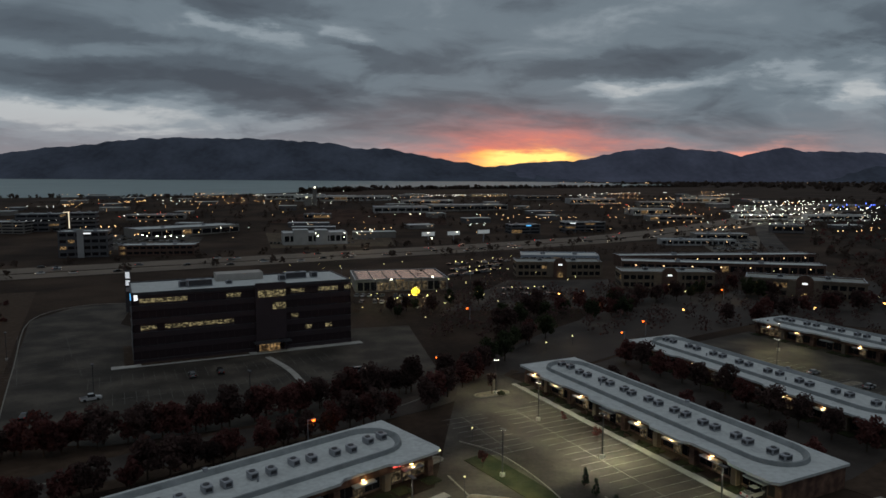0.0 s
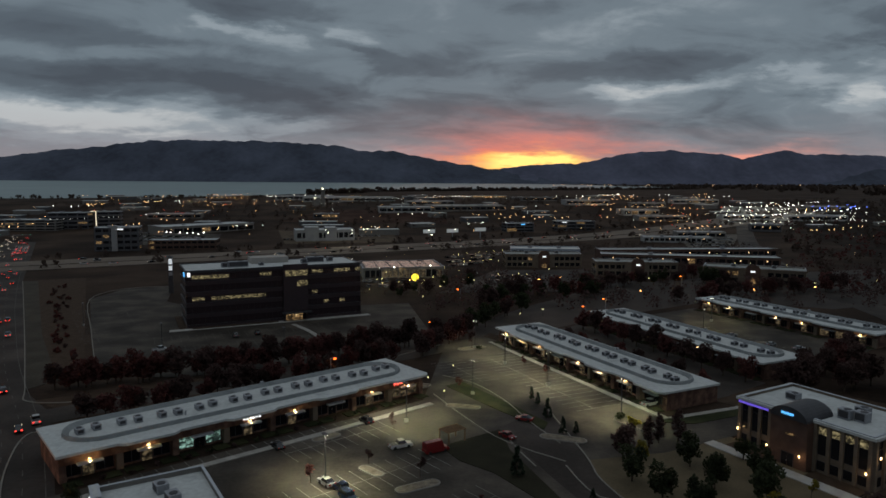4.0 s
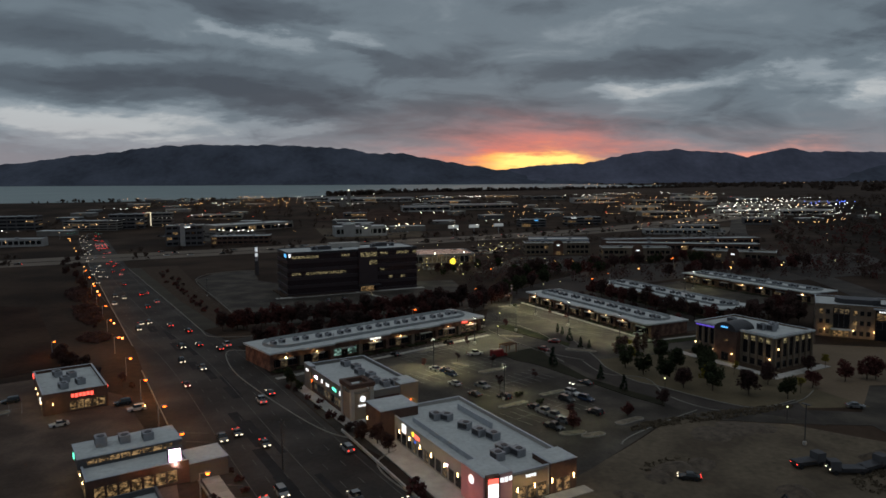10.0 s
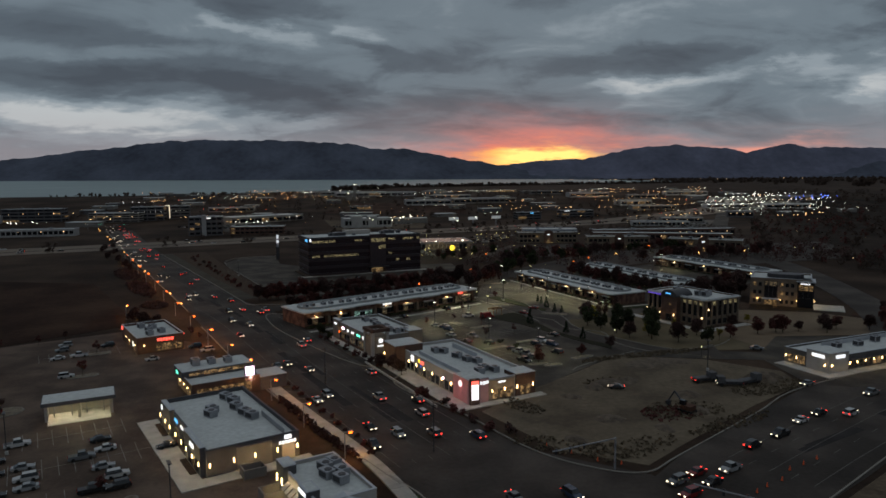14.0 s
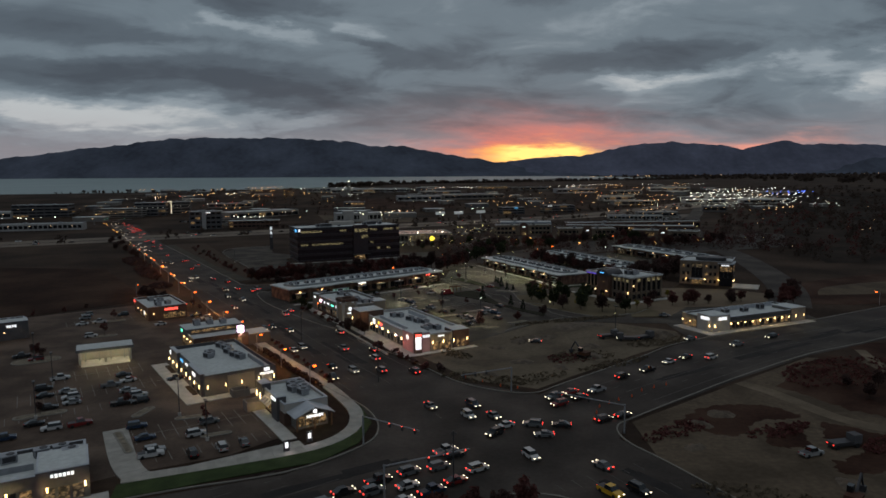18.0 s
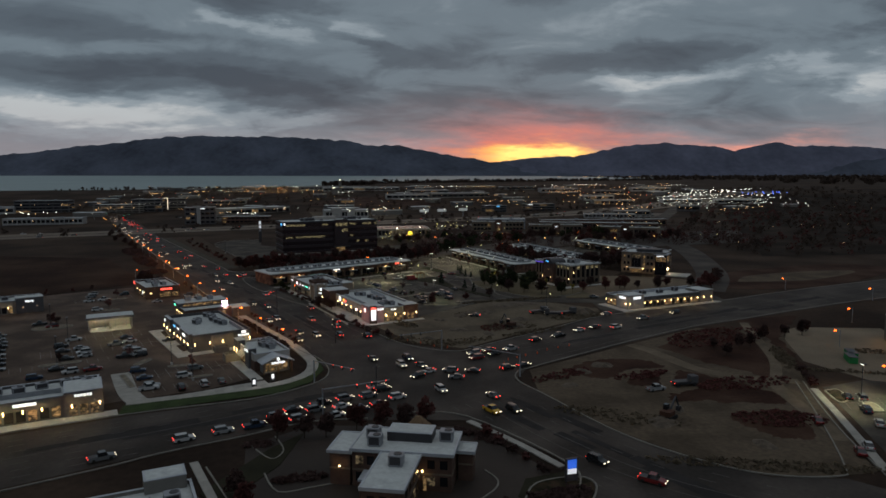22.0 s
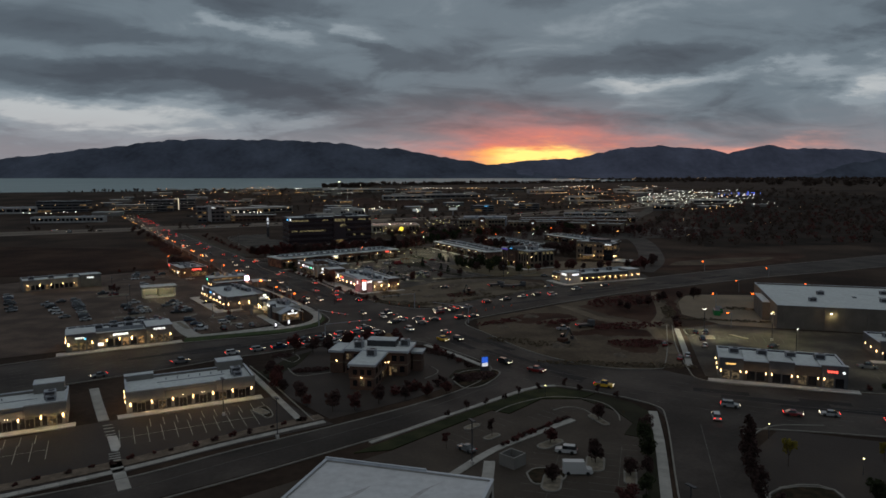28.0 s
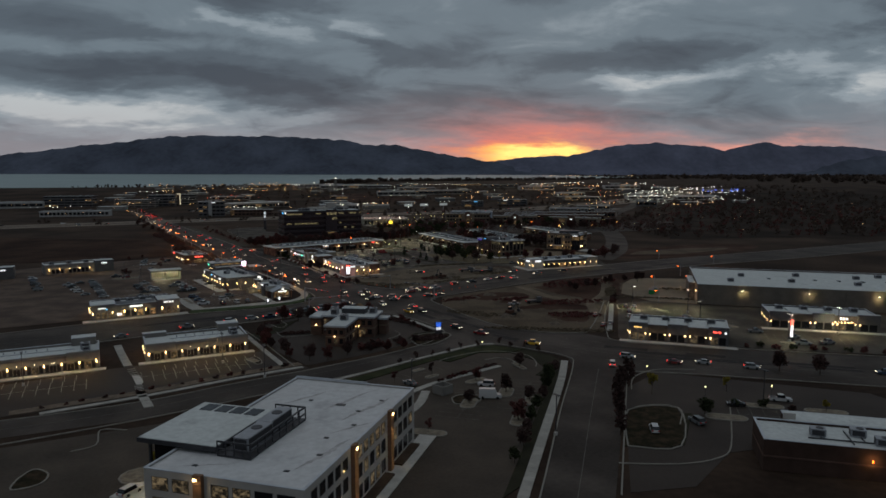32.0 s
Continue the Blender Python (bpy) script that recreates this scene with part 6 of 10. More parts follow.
def walkway(pts, w, label="pale concrete pavement", z=0.14, n=4):
    """A pavement of separate slabs along a line."""
    p = smooth_line(pts, n)
    P = thing("pavement", Matrix(), label, "pavement", "", "structure")
    run, seg = [], []
    for a, b in zip(p, p[1:]):
        L = math.hypot(b[0] - a[0], b[1] - a[1])
        k = max(1, round(L / 1.9))
        for i in range(k):
            run.append((a[0] + (b[0] - a[0]) * i / k, a[1] + (b[1] - a[1]) * i / k))
    run.append(p[-1])
    l, r = offset(run, w / 2), offset(run, -w / 2)
    for i in range(len(run) - 1):
        if i < 140:
            bm = bmesh.new()
            g = 0.02
            q = [l[i], l[i + 1], r[i + 1], r[i]]
            c = (sum(v[0] for v in q) / 4, sum(v[1] for v in q) / 4)
            q = [(v[0] + (c[0] - v[0]) * g, v[1] + (c[1] - v[1]) * g) for v in q]
            prism(bm, q, -0.1, z)
            part("slab", bm, CONC_SLAB, P)
    return P


BED = mat("planted_bed", (0.016, 0.0145, 0.0085), 0.95, var=0.5, scale=0.5, fine=4, bump=0.04, tint=(0.028, 0.019, 0.012), spec=0.05)
CONC_SLAB = mat("concrete_slab", (0.24, 0.23, 0.21), 0.85, var=0.18, scale=0.5, fine=5, bump=0.004, obj=0.10)
for pts in ([(-420, 818), (-233, 390), (-152, 211), (-100, 97)], [(-87, 66), (-50, -15), (-18, -72)], [(-178, 319), (-110, 177), (-84, 122), (-77, 109), (-62, 108), (-40, 112)],
            [(-56, 84), (-66, 87), (-64, 74), (-55, 52), (-34, 16), (-24, 5), (-20, 9)], [(-14, -3), (-18, -9), (-14, -20), (-3, -36), (8, -58), (17, -68), (27, -72), (37, -65), (65, -44), (88, -27), (144, -4), (205, 23), (300, 59), (520, 149)],
            [(-260, -227), (-88, -134), (-52, -118), (-28, -111), (-14, -100), (-11, -90), (-14, -78), (-20, -68)],
            [(-260, -263), (-72, -161), (-40, -142), (-26, -135), (-13, -128), (0, -127)], [(10, -124), (22, -128), (37, -153), (37, -164), (30, -175), (16, -187), (-4, -200), (-21, -210), (-40, -222), (-67, -232), (-120, -247)],
            [(520, 113), (300, 23), (205, -9), (163, -26), (141, -36), (115, -47), (83, -66), (65, -78), (46, -91), (40, -96), (39, -104), (43, -115), (52, -140), (62, -155), (72, -163), (84, -165), (88, -161), (98, -140), (110, -112)],
            [(112, -112), (100, -142), (92, -168), (91, -175), (96, -180), (106, -184), (127, -191), (150, -199), (220, -223)],
            [(-60, -246), (-38, -235), (-16, -222), (2, -210), (20, -198), (44, -180), (52, -177), (63, -185), (71, -194), (70, -203), (57, -237.5), (42, -279), (17, -345)],
            [(56, -279), (76, -228), (82, -214), (88, -211), (130, -225), (220, -259)]):
    kerb(pts)
for pts in ([(-71.7, 136.8), (-94.2, 191.9), (-120.5, 259.2), (-115.1, 288.7), (-93.2, 295.1)],
            [(-29.5, -149.3), (-18.1, -172.4), (-10.6, -188.7), (-7.5, -195.6)],
            [(-18.3, -153.2), (-14.8, -160.8), (-9.1, -159.6), (-4.2, -158.4), (1.5, -160.4)],
            [(-23.2, -139.6), (-18.1, -146.9), (-16.2, -143.0), (-18.9, -135.5)],
            [(19.1, -167.1), (22.3, -163.4), (23.2, -159.9), (21.6, -156.0)],
            [(33.3, -194.6), (38.8, -189.8), (47.7, -185.6), (55.0, -187.2), (59.7, -191.5), (60.6, -198.2), (59.4, -203.1)],
            [(46.6, -194.9), (50.5, -193.0), (53.8, -195.2), (54.8, -200.1)],
            [(64.7, -259.0), (72.3, -239.1), (84.1, -238.9), (80.0, -249.0)],
            [(96.0, -240.1), (84.9, -261.1), (79.3, -266.4), (70.8, -268.1), (60.1, -266.5)],
            [(78.4, -225.1), (82.9, -215.2), (91.2, -209.4), (101.9, -210.5)],
            [(-43.8, -250.6), (-40.2, -247.6), (-42.4, -239.6), (-36.8, -240.2)],
            [(44.4, 58.9), (46.5, 45.5), (56.2, 39.4), (55.9, 23.2), (64.9, 11.0), (84.6, 15.5), (94.7, 23.8)],
            [(23.0, 105.4), (33.4, 75.1), (44.9, 60.7)],
            [(27.3, 121.7), (34.6, 113.9), (40.2, 98.8), (43.0, 83.1), (46.4, 70.0)],
            [(35.9, 75.0), (37.1, 66.0), (38.5, 59.0)],
            [(15.7, 144.8), (22.0, 150.5), (31.3, 158.4)]):
    kerb(pts, "pale kerb bounding a car park drive", 0.28, 0.15, 4)
for pts in ([(26.2, -168.6), (29.8, -162.1), (37.9, -160.4), (39.8, -164.6), (34.3, -173.9), (28.8, -176.3)],
            [(-47.8, -262.5), (-46.9, -258.4), (-43.4, -260.6), (-43.0, -264.7), (-46.8, -266.5)],
            [(64.7, -259.0), (72.3, -239.1), (84.1, -238.9), (75.1, -260.1)],
            [(33.3, -226.9), (35.6, -225.0), (40.3, -226.3), (39.0, -230.3), (33.9, -231.3)],
            [(-21.1, -185.8), (-19.4, -185.0), (-17.0, -190.8), (-17.8, -192.8), (-19.3, -190.9)],
            [(112.7, -119.7), (116.3, -119.5), (114.3, -126.0), (110.6, -128.0)]):
    slab("planting_bed", [(0.94 * x + 0.06 * sum(p[0] for p in pts) / len(pts), 0.94 * y + 0.06 * sum(p[1] for p in pts) / len(pts)) for x, y in smooth_line(pts + [pts[0]], 4)[:-1]], -0.05, 0.14, BED, "dark planted bed inside a kerb", "planting")
    kerb(pts, "pale kerb round a planting bed", 0.3, 0.18, 4, True)
lot(smooth_line([(49.2, 94.0), (49.7, 63.8), (49.1, 51.6), (52.3, 37.8), (57.5, 31.2), (62.7, 22.9), (67.9, 16.2), (73.7, 12.6), (85.4, 17.1)], 3) + smooth_line([(81.4, -0.4), (75.8, 6.1), (66.1, 10.4), (58.0, 12.9), (54.0, 14.0), (53.0, 17.9), (50.8, 26.4), (44.6, 38.7), (40.0, 55.6), (35.3, 79.6)], 3), 0.020, ASPHALT, "entry drive curving past the mall car park")
kerb([(49.2, 94.0), (49.7, 63.8), (49.1, 51.6), (52.3, 37.8), (57.5, 31.2), (62.7, 22.9), (67.9, 16.2), (73.7, 12.6), (85.4, 17.1)], "pale kerb along the mall entry drive")
kerb([(32.6, -5.6), (34.2, -3.3), (37.9, -0.1), (47.9, 6.7), (58.0, 12.9)], "pale kerb at the edge of the vacant lot")
walkway([(-55, 0), (-42, -26), (-26, -56), (-19, -72), (-16, -82), (-17, -92), (-24, -100), (-40, -106), (-57, -111)], 3.2, "broad pale pavement round the corner restaurant")
walkway([(5, -209.5), (20, -197.6), (43.6, -179.2), (52, -176.8)], 1.2, "narrow pavement beside the office car park")
walkway([(69, -198), (63.7, -214), (54.7, -238), (41, -274), (20, -330)], 2.0, "long straight pavement beside the side road")
walkway([(-65.2, -166.5), (-59.4, -178.9), (-53.7, -190.7)], 2.2, "pavement between the two shop rows")
walkway([(-42.9, -213.9), (-39.9, -219.9), (-36.9, -226.0)], 2.2, "path from the car park to the curved road")
lot([(-49.3, -200.6), (-47.5, -200.2), (-44.6, -206.1), (-44.3, -208.6), (-45.6, -208.4)], 0.15, CONCRETE, "small concrete refuge in the crossing", "pavement")
walkway([(-60, -228), (-40, -217.5), (-22, -206), (-5, -196.5)], 1.6, "pavement along the curved road")
walkway([(22, -131), (30, -144), (36, -156)], 1.6, "pavement beside the bank hedge")
walkway([(20, -226), (29, -216), (39, -208.5), (49.5, -201.2)], 1.8, "path through the office car park")
walkway([(15, -246), (24.2, -232.8), (27.5, -221)], 2.2, "second path through the office car park")
walkway([(-67.3, -85.6), (-59.3, -102.8), (-54.0, -110.3), (-49.4, -110.2), (-42.4, -106.9), (-33.7, -102.3), (-26.1, -98.4)], 5.0, "broad pale concrete drive round the car park", 0.09)
walkway([(94, -164), (102, -143), (111, -118)], 1.8, "pavement beside the shop drive")
walkway([(-46, 52), (-12, 74.5), (22, 98)], 1.8, "pavement before the strip mall")
walkway([(47.5, 160), (61, 121), (75, 82)], 1.8, "pavement before the second strip mall")
walkway([(76, 82), (97, 88)], 1.6, "pavement at the end of the strip mall")
walkway([(-22.2, 195.4), (-13.7, 179.7), (-7.1, 161.5), (-2.5, 152.9)], 1.8, "curved path from the office door to the street")
walkway([(-32.3, -147.0), (-20.2, -173.6), (-12.4, -190.8), (-10.3, -195.7)], 1.6, "pavement beside the bank drive")
strip_line = smooth_line([(-66, -229), (-40, -216), (-22, -204.5), (-5, -195)], 6)
lot(offset(strip_line, 0.4) + offset(strip_line, 3.6)[::-1], 0.14, mat("rocky_bed", (0.098, 0.076, 0.058), 0.95, var=0.5, scale=0.5, fine=3, bump=0.05), "stony planting strip beside the curved road", "planting", "ground")
# lawns
# brighter copy of the lawn, restaurant lamplight put into its colour
LIT_LAWN = mat("lamplit_lawn", (0.024, 0.037, 0.012), 0.95, var=0.4, scale=0.3, fine=3.0, bump=0.03)
DARKLAWN = mat("dull_lawn", (0.019, 0.018, 0.011), 0.95, var=0.4, scale=0.15, fine=3.0, bump=0.03, spec=0.08)
for pts, lab in (([(-21, -69), (-15, -77), (-12.5, -88), (-15, -99), (-22, -107), (-40, -113), (-56, -119), (-57, -113), (-40, -107.5), (-24, -101.5), (-15.5, -93), (-14.5, -82), (-18, -72)], "bright green lawn strip round the corner"),
                 ([(1.9, -214.4), (20, -199.2), (43.4, -180.6), (51.3, -178.3), (60, -184), (55.4, -187.6), (46, -186.5), (36.2, -195.8), (32.7, -193), (9.2, -213.6)], "green lawn strip along the office car park"),
                 ([(60.4, -184.4), (66.5, -192), (68, -198), (62.6, -214), (53.6, -238), (39.8, -274), (36, -278), (38, -273), (55, -229.2), (61.1, -213.2), (57.5, -210.7), (61.7, -204.7), (60.7, -196.5), (55.4, -188.2)], "dark grass strip beside the pavement"),
                 ([(21.2, 70.6), (35.2, 78.8), (35.2, 67.2), (40.2, 42.3), (48.3, 27.8), (53.2, 20.9), (51.6, 16.5), (46.7, 23.7), (38.5, 39.5), (30.0, 56.8), (24.3, 63.0)], "dark lawn island across the mall car park"),
                 ([(27, 112), (32, 115), (40, 98), (47, 82), (45, 78), (37, 92)], "lawn strip beside the mall drive"),
                 ([(72, 80), (80, 78), (98, 84), (96, 88), (78, 83)], "grass at the end of the strip mall"),
                 ([(25.6, -166.5), (29.9, -174.6), (38, -167), (36.5, -158), (28.2, -160.3)], "dark lawn beside the bank drive"),
                 ([(-19, -142), (-13, -134), (-16, -150), (-24, -166), (-28, -160)], "dark lawn between shop row and bank"),
                 ([(72.6, -240.9), (85.5, -243), (76, -259.7), (64, -259)], "dark lawn island beside the small car park")):
    lot(pts, 0.12, DARKLAWN if "dark" in lab else LIT_LAWN if "bright" in lab else LAWN, lab, "lawn", "ground")
# planted islands with kerbs
ISLAND_GRAVEL = mat("island_gravel", (0.135, 0.115, 0.088), 0.95, var=0.5, scale=0.8, fine=5, bump=0.03)
ISLANDS = [((-2.5, 78), 1.4, 4, 33), ((7, 60), 1.2, 4, -50), ((15.3, 52.7), 1.5, 6, 24), ((15.4, 22.2), 1.0, 7, 27), ((27.3, 30.2), 1.0, 6.5, 25), ((24.5, 2), 1.2, 4, 8), ((28.5, 0.4), 1.2, 3.5, 15), ((39.4, 7.8), 1.2, 6, 26),
           ((47.7, 72.4), 1.6, 7, -26), ((29.3, 95), 1.4, 6, -20), ((37.8, 36), 1.0, 3, 8), ((40, 152), 2.0, 6, 20), ((66, 79), 1.8, 7, -60), ((20, 112), 1.4, 4, 33),
           ((-45, -90.7), 1.0, 4.5, 18), ((-53, -79.5), 1.1, 5, 15), ((-65, -74.8), 1.2, 5, 75), ((-63, -93), 0.9, 12, -60), ((-88, -74), 1.5, 8, 26), ((-20, -188.5), 1.3, 2.6, -50), ((26.7, -203), 1.0, 2.5, 40), ((30, -209), 1.0, 2.5, 40), ((55, -202), 1.0, 5, -75),
           ((47, -224), 1.8, 4, 70), ((36.9, -231), 1.8, 4, 70), ((51.5, -230), 1.2, 5, 70), ((41, -214), 1.4, 4, 36), ((26, -248), 1.6, 5, -20), ((46, -243), 1.6, 4, 70), ((-24, -262), 3.5, 6, 20),
           ((92, -246), 2.0, 5, -20), ((104, -240), 1.6, 6, -20), ((116, -245), 1.6, 6, -20), ((116, -132), 1.6, 4, 70), ((126, -132), 1.2, 5, -70), ((138, -160), 1.6, 5, -60), ((146, -186), 1.8, 4, -20),
           ((116, 160), 1.5, 5, 20), ((138, 150), 1.5, 4, 20), ((-104, 5), 1.6, 5, 26), ((-112, -25), 3.5, 6, 26), ((-110, 30), 1.6, 5, 26)]
for (x, y), r, ln, ang in ISLANDS:
    I = thing("planted_island", pose(x, y, 0, 0, 0, ang), "kerbed planting island in the car park", "planting island", "planting islands")
    pts = stadium(-ln / 2 - r, -r, ln / 2 + r, r, 6)
    bm = bmesh.new()
    prism(bm, pts, -0.05, 0.17)
    part("kerb", bm, KERB, I)
    bm = bmesh.new()
    prism(bm, stadium(-ln / 2 - r + 0.35, -r + 0.35, ln / 2 + r - 0.35, r - 0.35, 6), 0.17, 0.21)
    part("soil", bm, ISLAND_GRAVEL, I)


# ---- painted markings ----
def stalls(rows, name="parking_marking", label="worn white stall lines on asphalt"):
    bm = bmesh.new()
    for x, y, ang, n, dep, double in rows:
        M = pose(x, y, 0, 0, 0, ang)
        for i in range(n + 1):
            add_box(bm, i * 2.75 - 0.06, -dep if double else 0, 0.0, i * 2.75 + 0.06, dep, 0.022, M)
        if double:
            add_box(bm, 0, -0.06, 0.0, n * 2.75, 0.06, 0.022, M)
    tagged(part(name, bm, PAINT if "crisp" in label else FADEDPAINT if label.startswith("worn") else WORNPAINT), label, "road marking", "", "stuff")


stalls([(-40, 54.5, 33.8, 20, 5.2, False), (-8, 47, 33.8, 12, 5.2, True), (8, 34, 33.8, 9, 5.2, True), (14, 12, 33.8, 8, 5.2, True), (-10, 70, 33.8, 9, 5.2, True),
        (52, 146, -70.5, 20, -5.2, False), (43, 140, -70.5, 19, 5.2, True), (30, 136, -70.5, 8, 5.2, True), (114, 184, -72, 22, 5.2, True), (128, 176, -72, 18, 5.2, True)])
stalls([(-112, 232, -65, 24, 5.2, True), (-98, 236, -65, 14, 5.2, True), (-66, 172, 19.2, 24, 5.2, True), (-60, 156, 19.2, 22, 5.2, True), (-50, 140, 19.2, 16, 5.2, True), (-80, 200, -65, 8, 5.2, True)],
       label="faint stall lines on the office car park")
stalls([(-44, -190.5, 21, 9, -5.0, False), (-46.5, -201.5, 21, 10, 5.0, True), (-90, -208, 21, 10, -5.0, False), (-92, -219, 21, 13, 5.0, True), (-30, -210, 21, 3, 4.5, False)], label="crisp white stall lines on new asphalt")
stalls([(-96, -44, 26, 7, 5.0, True), (-98, -64, 26, 8, 5.0, True), (-78, -54, 26, 5, 5.0, True), (-62, -90, 26, 9, 5.0, True), (-58, -106, 26, 10, 4.6, False), (-125, 25, 26, 8, 5.0, True), (-100, -84, 26, 10, 5.0, False)])
stalls([(112, -128, -22, 10, 5.0, True), (118, -150, -22, 9, 5.0, True), (140, -176, -22, 11, 5.0, True), (96, -244, -21, 10, 5.0, True), (20, -208, 38, 6, -5.0, False), (40, -198, 38, 4, -5.0, False), (33, -240, 68, 8, 5.0, True), (47, -236, 68, 8, 5.0, True)], label="faint stall lines on the asphalt")


def lane_lines(pts, offs, name="lane_marking", dash=3.0, gap=6.0, w=0.16, z=0.018, solid=()):
    bm = bmesh.new()
    run = smooth_line(pts, 8)
    for d in offs:
        p = offset(run, d)
        acc = 0.0
        for a, b in zip(p, p[1:]):
            L = math.hypot(b[0] - a[0], b[1] - a[1])
            ang = math.degrees(math.atan2(b[1] - a[1], b[0] - a[0]))
            M = pose(a[0], a[1], 0, 0, 0, ang)
            if d in solid:
                add_box(bm, 0, -w / 2, 0.0, L, w / 2, z, M)
                continue
            s = -acc
            while s < L:
                if s + dash > 0 and s < L:
                    add_box(bm, max(s, 0), -w / 2, 0.0, min(s + dash, L), w / 2, z, M)
                s += dash + gap
            acc = (L - (s - dash - gap)) % (dash + gap)
    tagged(part(name, bm, WORNPAINT), "worn white lane lines on the asphalt", "road marking", "", "stuff")


lane_lines([(-411, 826), (-206, 350), (-118, 163), (-72, 78), (-32, -10), (-8, -60)], (-11, -7.4, -3.8, 0, 3.8, 7.4, 11), solid=(0, 11, -11))
lane_lines([(2, -84), (4, -90)], (0,))
lane_lines([(-250, -240), (-80, -148), (-40, -128), (-18, -115)], (-10, -6.6, -3.2, 0, 3.4, 6.8, 10), solid=(0,))
lane_lines([(50, -74), (75, -58), (110, -38), (170, -14), (290, 40)], (-8, -4, 0, 4, 8), solid=(0, 8, -8))
lane_lines([(28, -118), (40, -146), (54, -166), (78, -184), (110, -203), (210, -240)], (-9, -5.5, -2, 2, 5.5, 9), solid=(-2, 2))
lane_lines([(38, -173), (18, -190), (-2, -204), (-20, -215), (-40, -228), (-66, -238)], (0,), solid=(0,))
lane_lines([(76, -207), (62.5, -242), (48.5, -279), (23, -345)], (0,), solid=(0,))
# newer strips and patches in the roads
pr = random.Random(9)
bm = bmesh.new()
for x0, y0, x1, y1, n in ((-20, -40, -110, 150, 16), (60, -66, 200, 4, 12), (-70, -140, -10, -112, 8), (34, -120, 60, -170, 8), (70, -180, 140, -212, 8)):
    for _ in range(n):
        f = pr.random()
        a = math.degrees(math.atan2(y1 - y0, x1 - x0))
        add_box(bm, -pr.uniform(3, 14), -pr.uniform(0.6, 1.7), 0, pr.uniform(3, 14), pr.uniform(0.6, 1.7), 0.010 + 0.003 * pr.random(), pose(x0 + (x1 - x0) * f + pr.uniform(-6, 6), y0 + (y1 - y0) * f + pr.uniform(-3, 3), 0, 0, 0, a))
tagged(part("road_patches", bm, PATCH), "dark repair patches in the worn asphalt", "road marking", "", "stuff")
# crossings between the shop rows: pale bars
bm = bmesh.new()
for (xa, ya), (xb, yb) in (((-52.3, -192.6), (-48.7, -200.1)), ((-44.9, -208.9), (-42.9, -213.6))):
    for k in range(4):
        f = (k + 0.5) / 4
        add_box(bm, -1.0, -0.22, 0.0, 1.0, 0.22, 0.024, pose(xa + (xb - xa) * f, ya + (yb - ya) * f, 0, 0, 0, 21))
tagged(part("road_marking", bm, PAINT), "pale crossing bars between the shop rows", "road marking", "", "stuff")
# hatched turning area on the arterial road
bm = bmesh.new()
for k in range(13):
    t = k / 12
    add_box(bm, -0.15, -3.2, 0, 0.15, 3.2, 0.02, pose(-58 + 30 * t, 12 - 66 * t, 0, 0, 0, 80))
tagged(part("road_marking", bm, WORNPAINT), "slanted hatch lines on the arterial road", "road marking", "", "stuff")
# ---- side street behind the strip mall ----
road("road_street", offset(smooth_line([(-70, 96), (-30, 122), (24, 150), (52, 186), (92, 232), (150, 270), (230, 300)], 6), 5.5) +
     offset(smooth_line([(-70, 96), (-30, 122), (24, 150), (52, 186), (92, 232), (150, 270), (230, 300)], 6), -5.5)[::-1], 0.006, ASPHALT, "narrow street lined with trees")

# ---- cars ----
PAINTS = {"white": (0.34, 0.34, 0.34), "black": (0.012, 0.012, 0.013), "grey": (0.10, 0.105, 0.11), "silver": (0.20, 0.205, 0.21), "red": (0.13, 0.012, 0.012), "blue": (0.016, 0.028, 0.055),
          "yellow": (0.45, 0.26, 0.02), "brown": (0.08, 0.05, 0.035)}
CARS = {}


def hull(bm, prof, hw, taper):
    """A body of side outline prof (x, z), half width hw, drawn in by taper at its top."""
    zt = max(z for _, z in prof)
    zb = min(z for _, z in prof)
    a = [bm.verts.new((x, -(hw - taper * (z - zb) / (zt - zb)), z)) for x, z in prof]
    b = [bm.verts.new((x, hw - taper * (z - zb) / (zt - zb), z)) for x, z in prof]
    n = len(prof)
    bm.faces.new(a)
    bm.faces.new(b[::-1])
    for i in range(n):
        bm.faces.new((a[(i + 1) % n], a[i], b[i], b[(i + 1) % n]))
    bmesh.ops.recalc_face_normals(bm, faces=bm.faces[:])


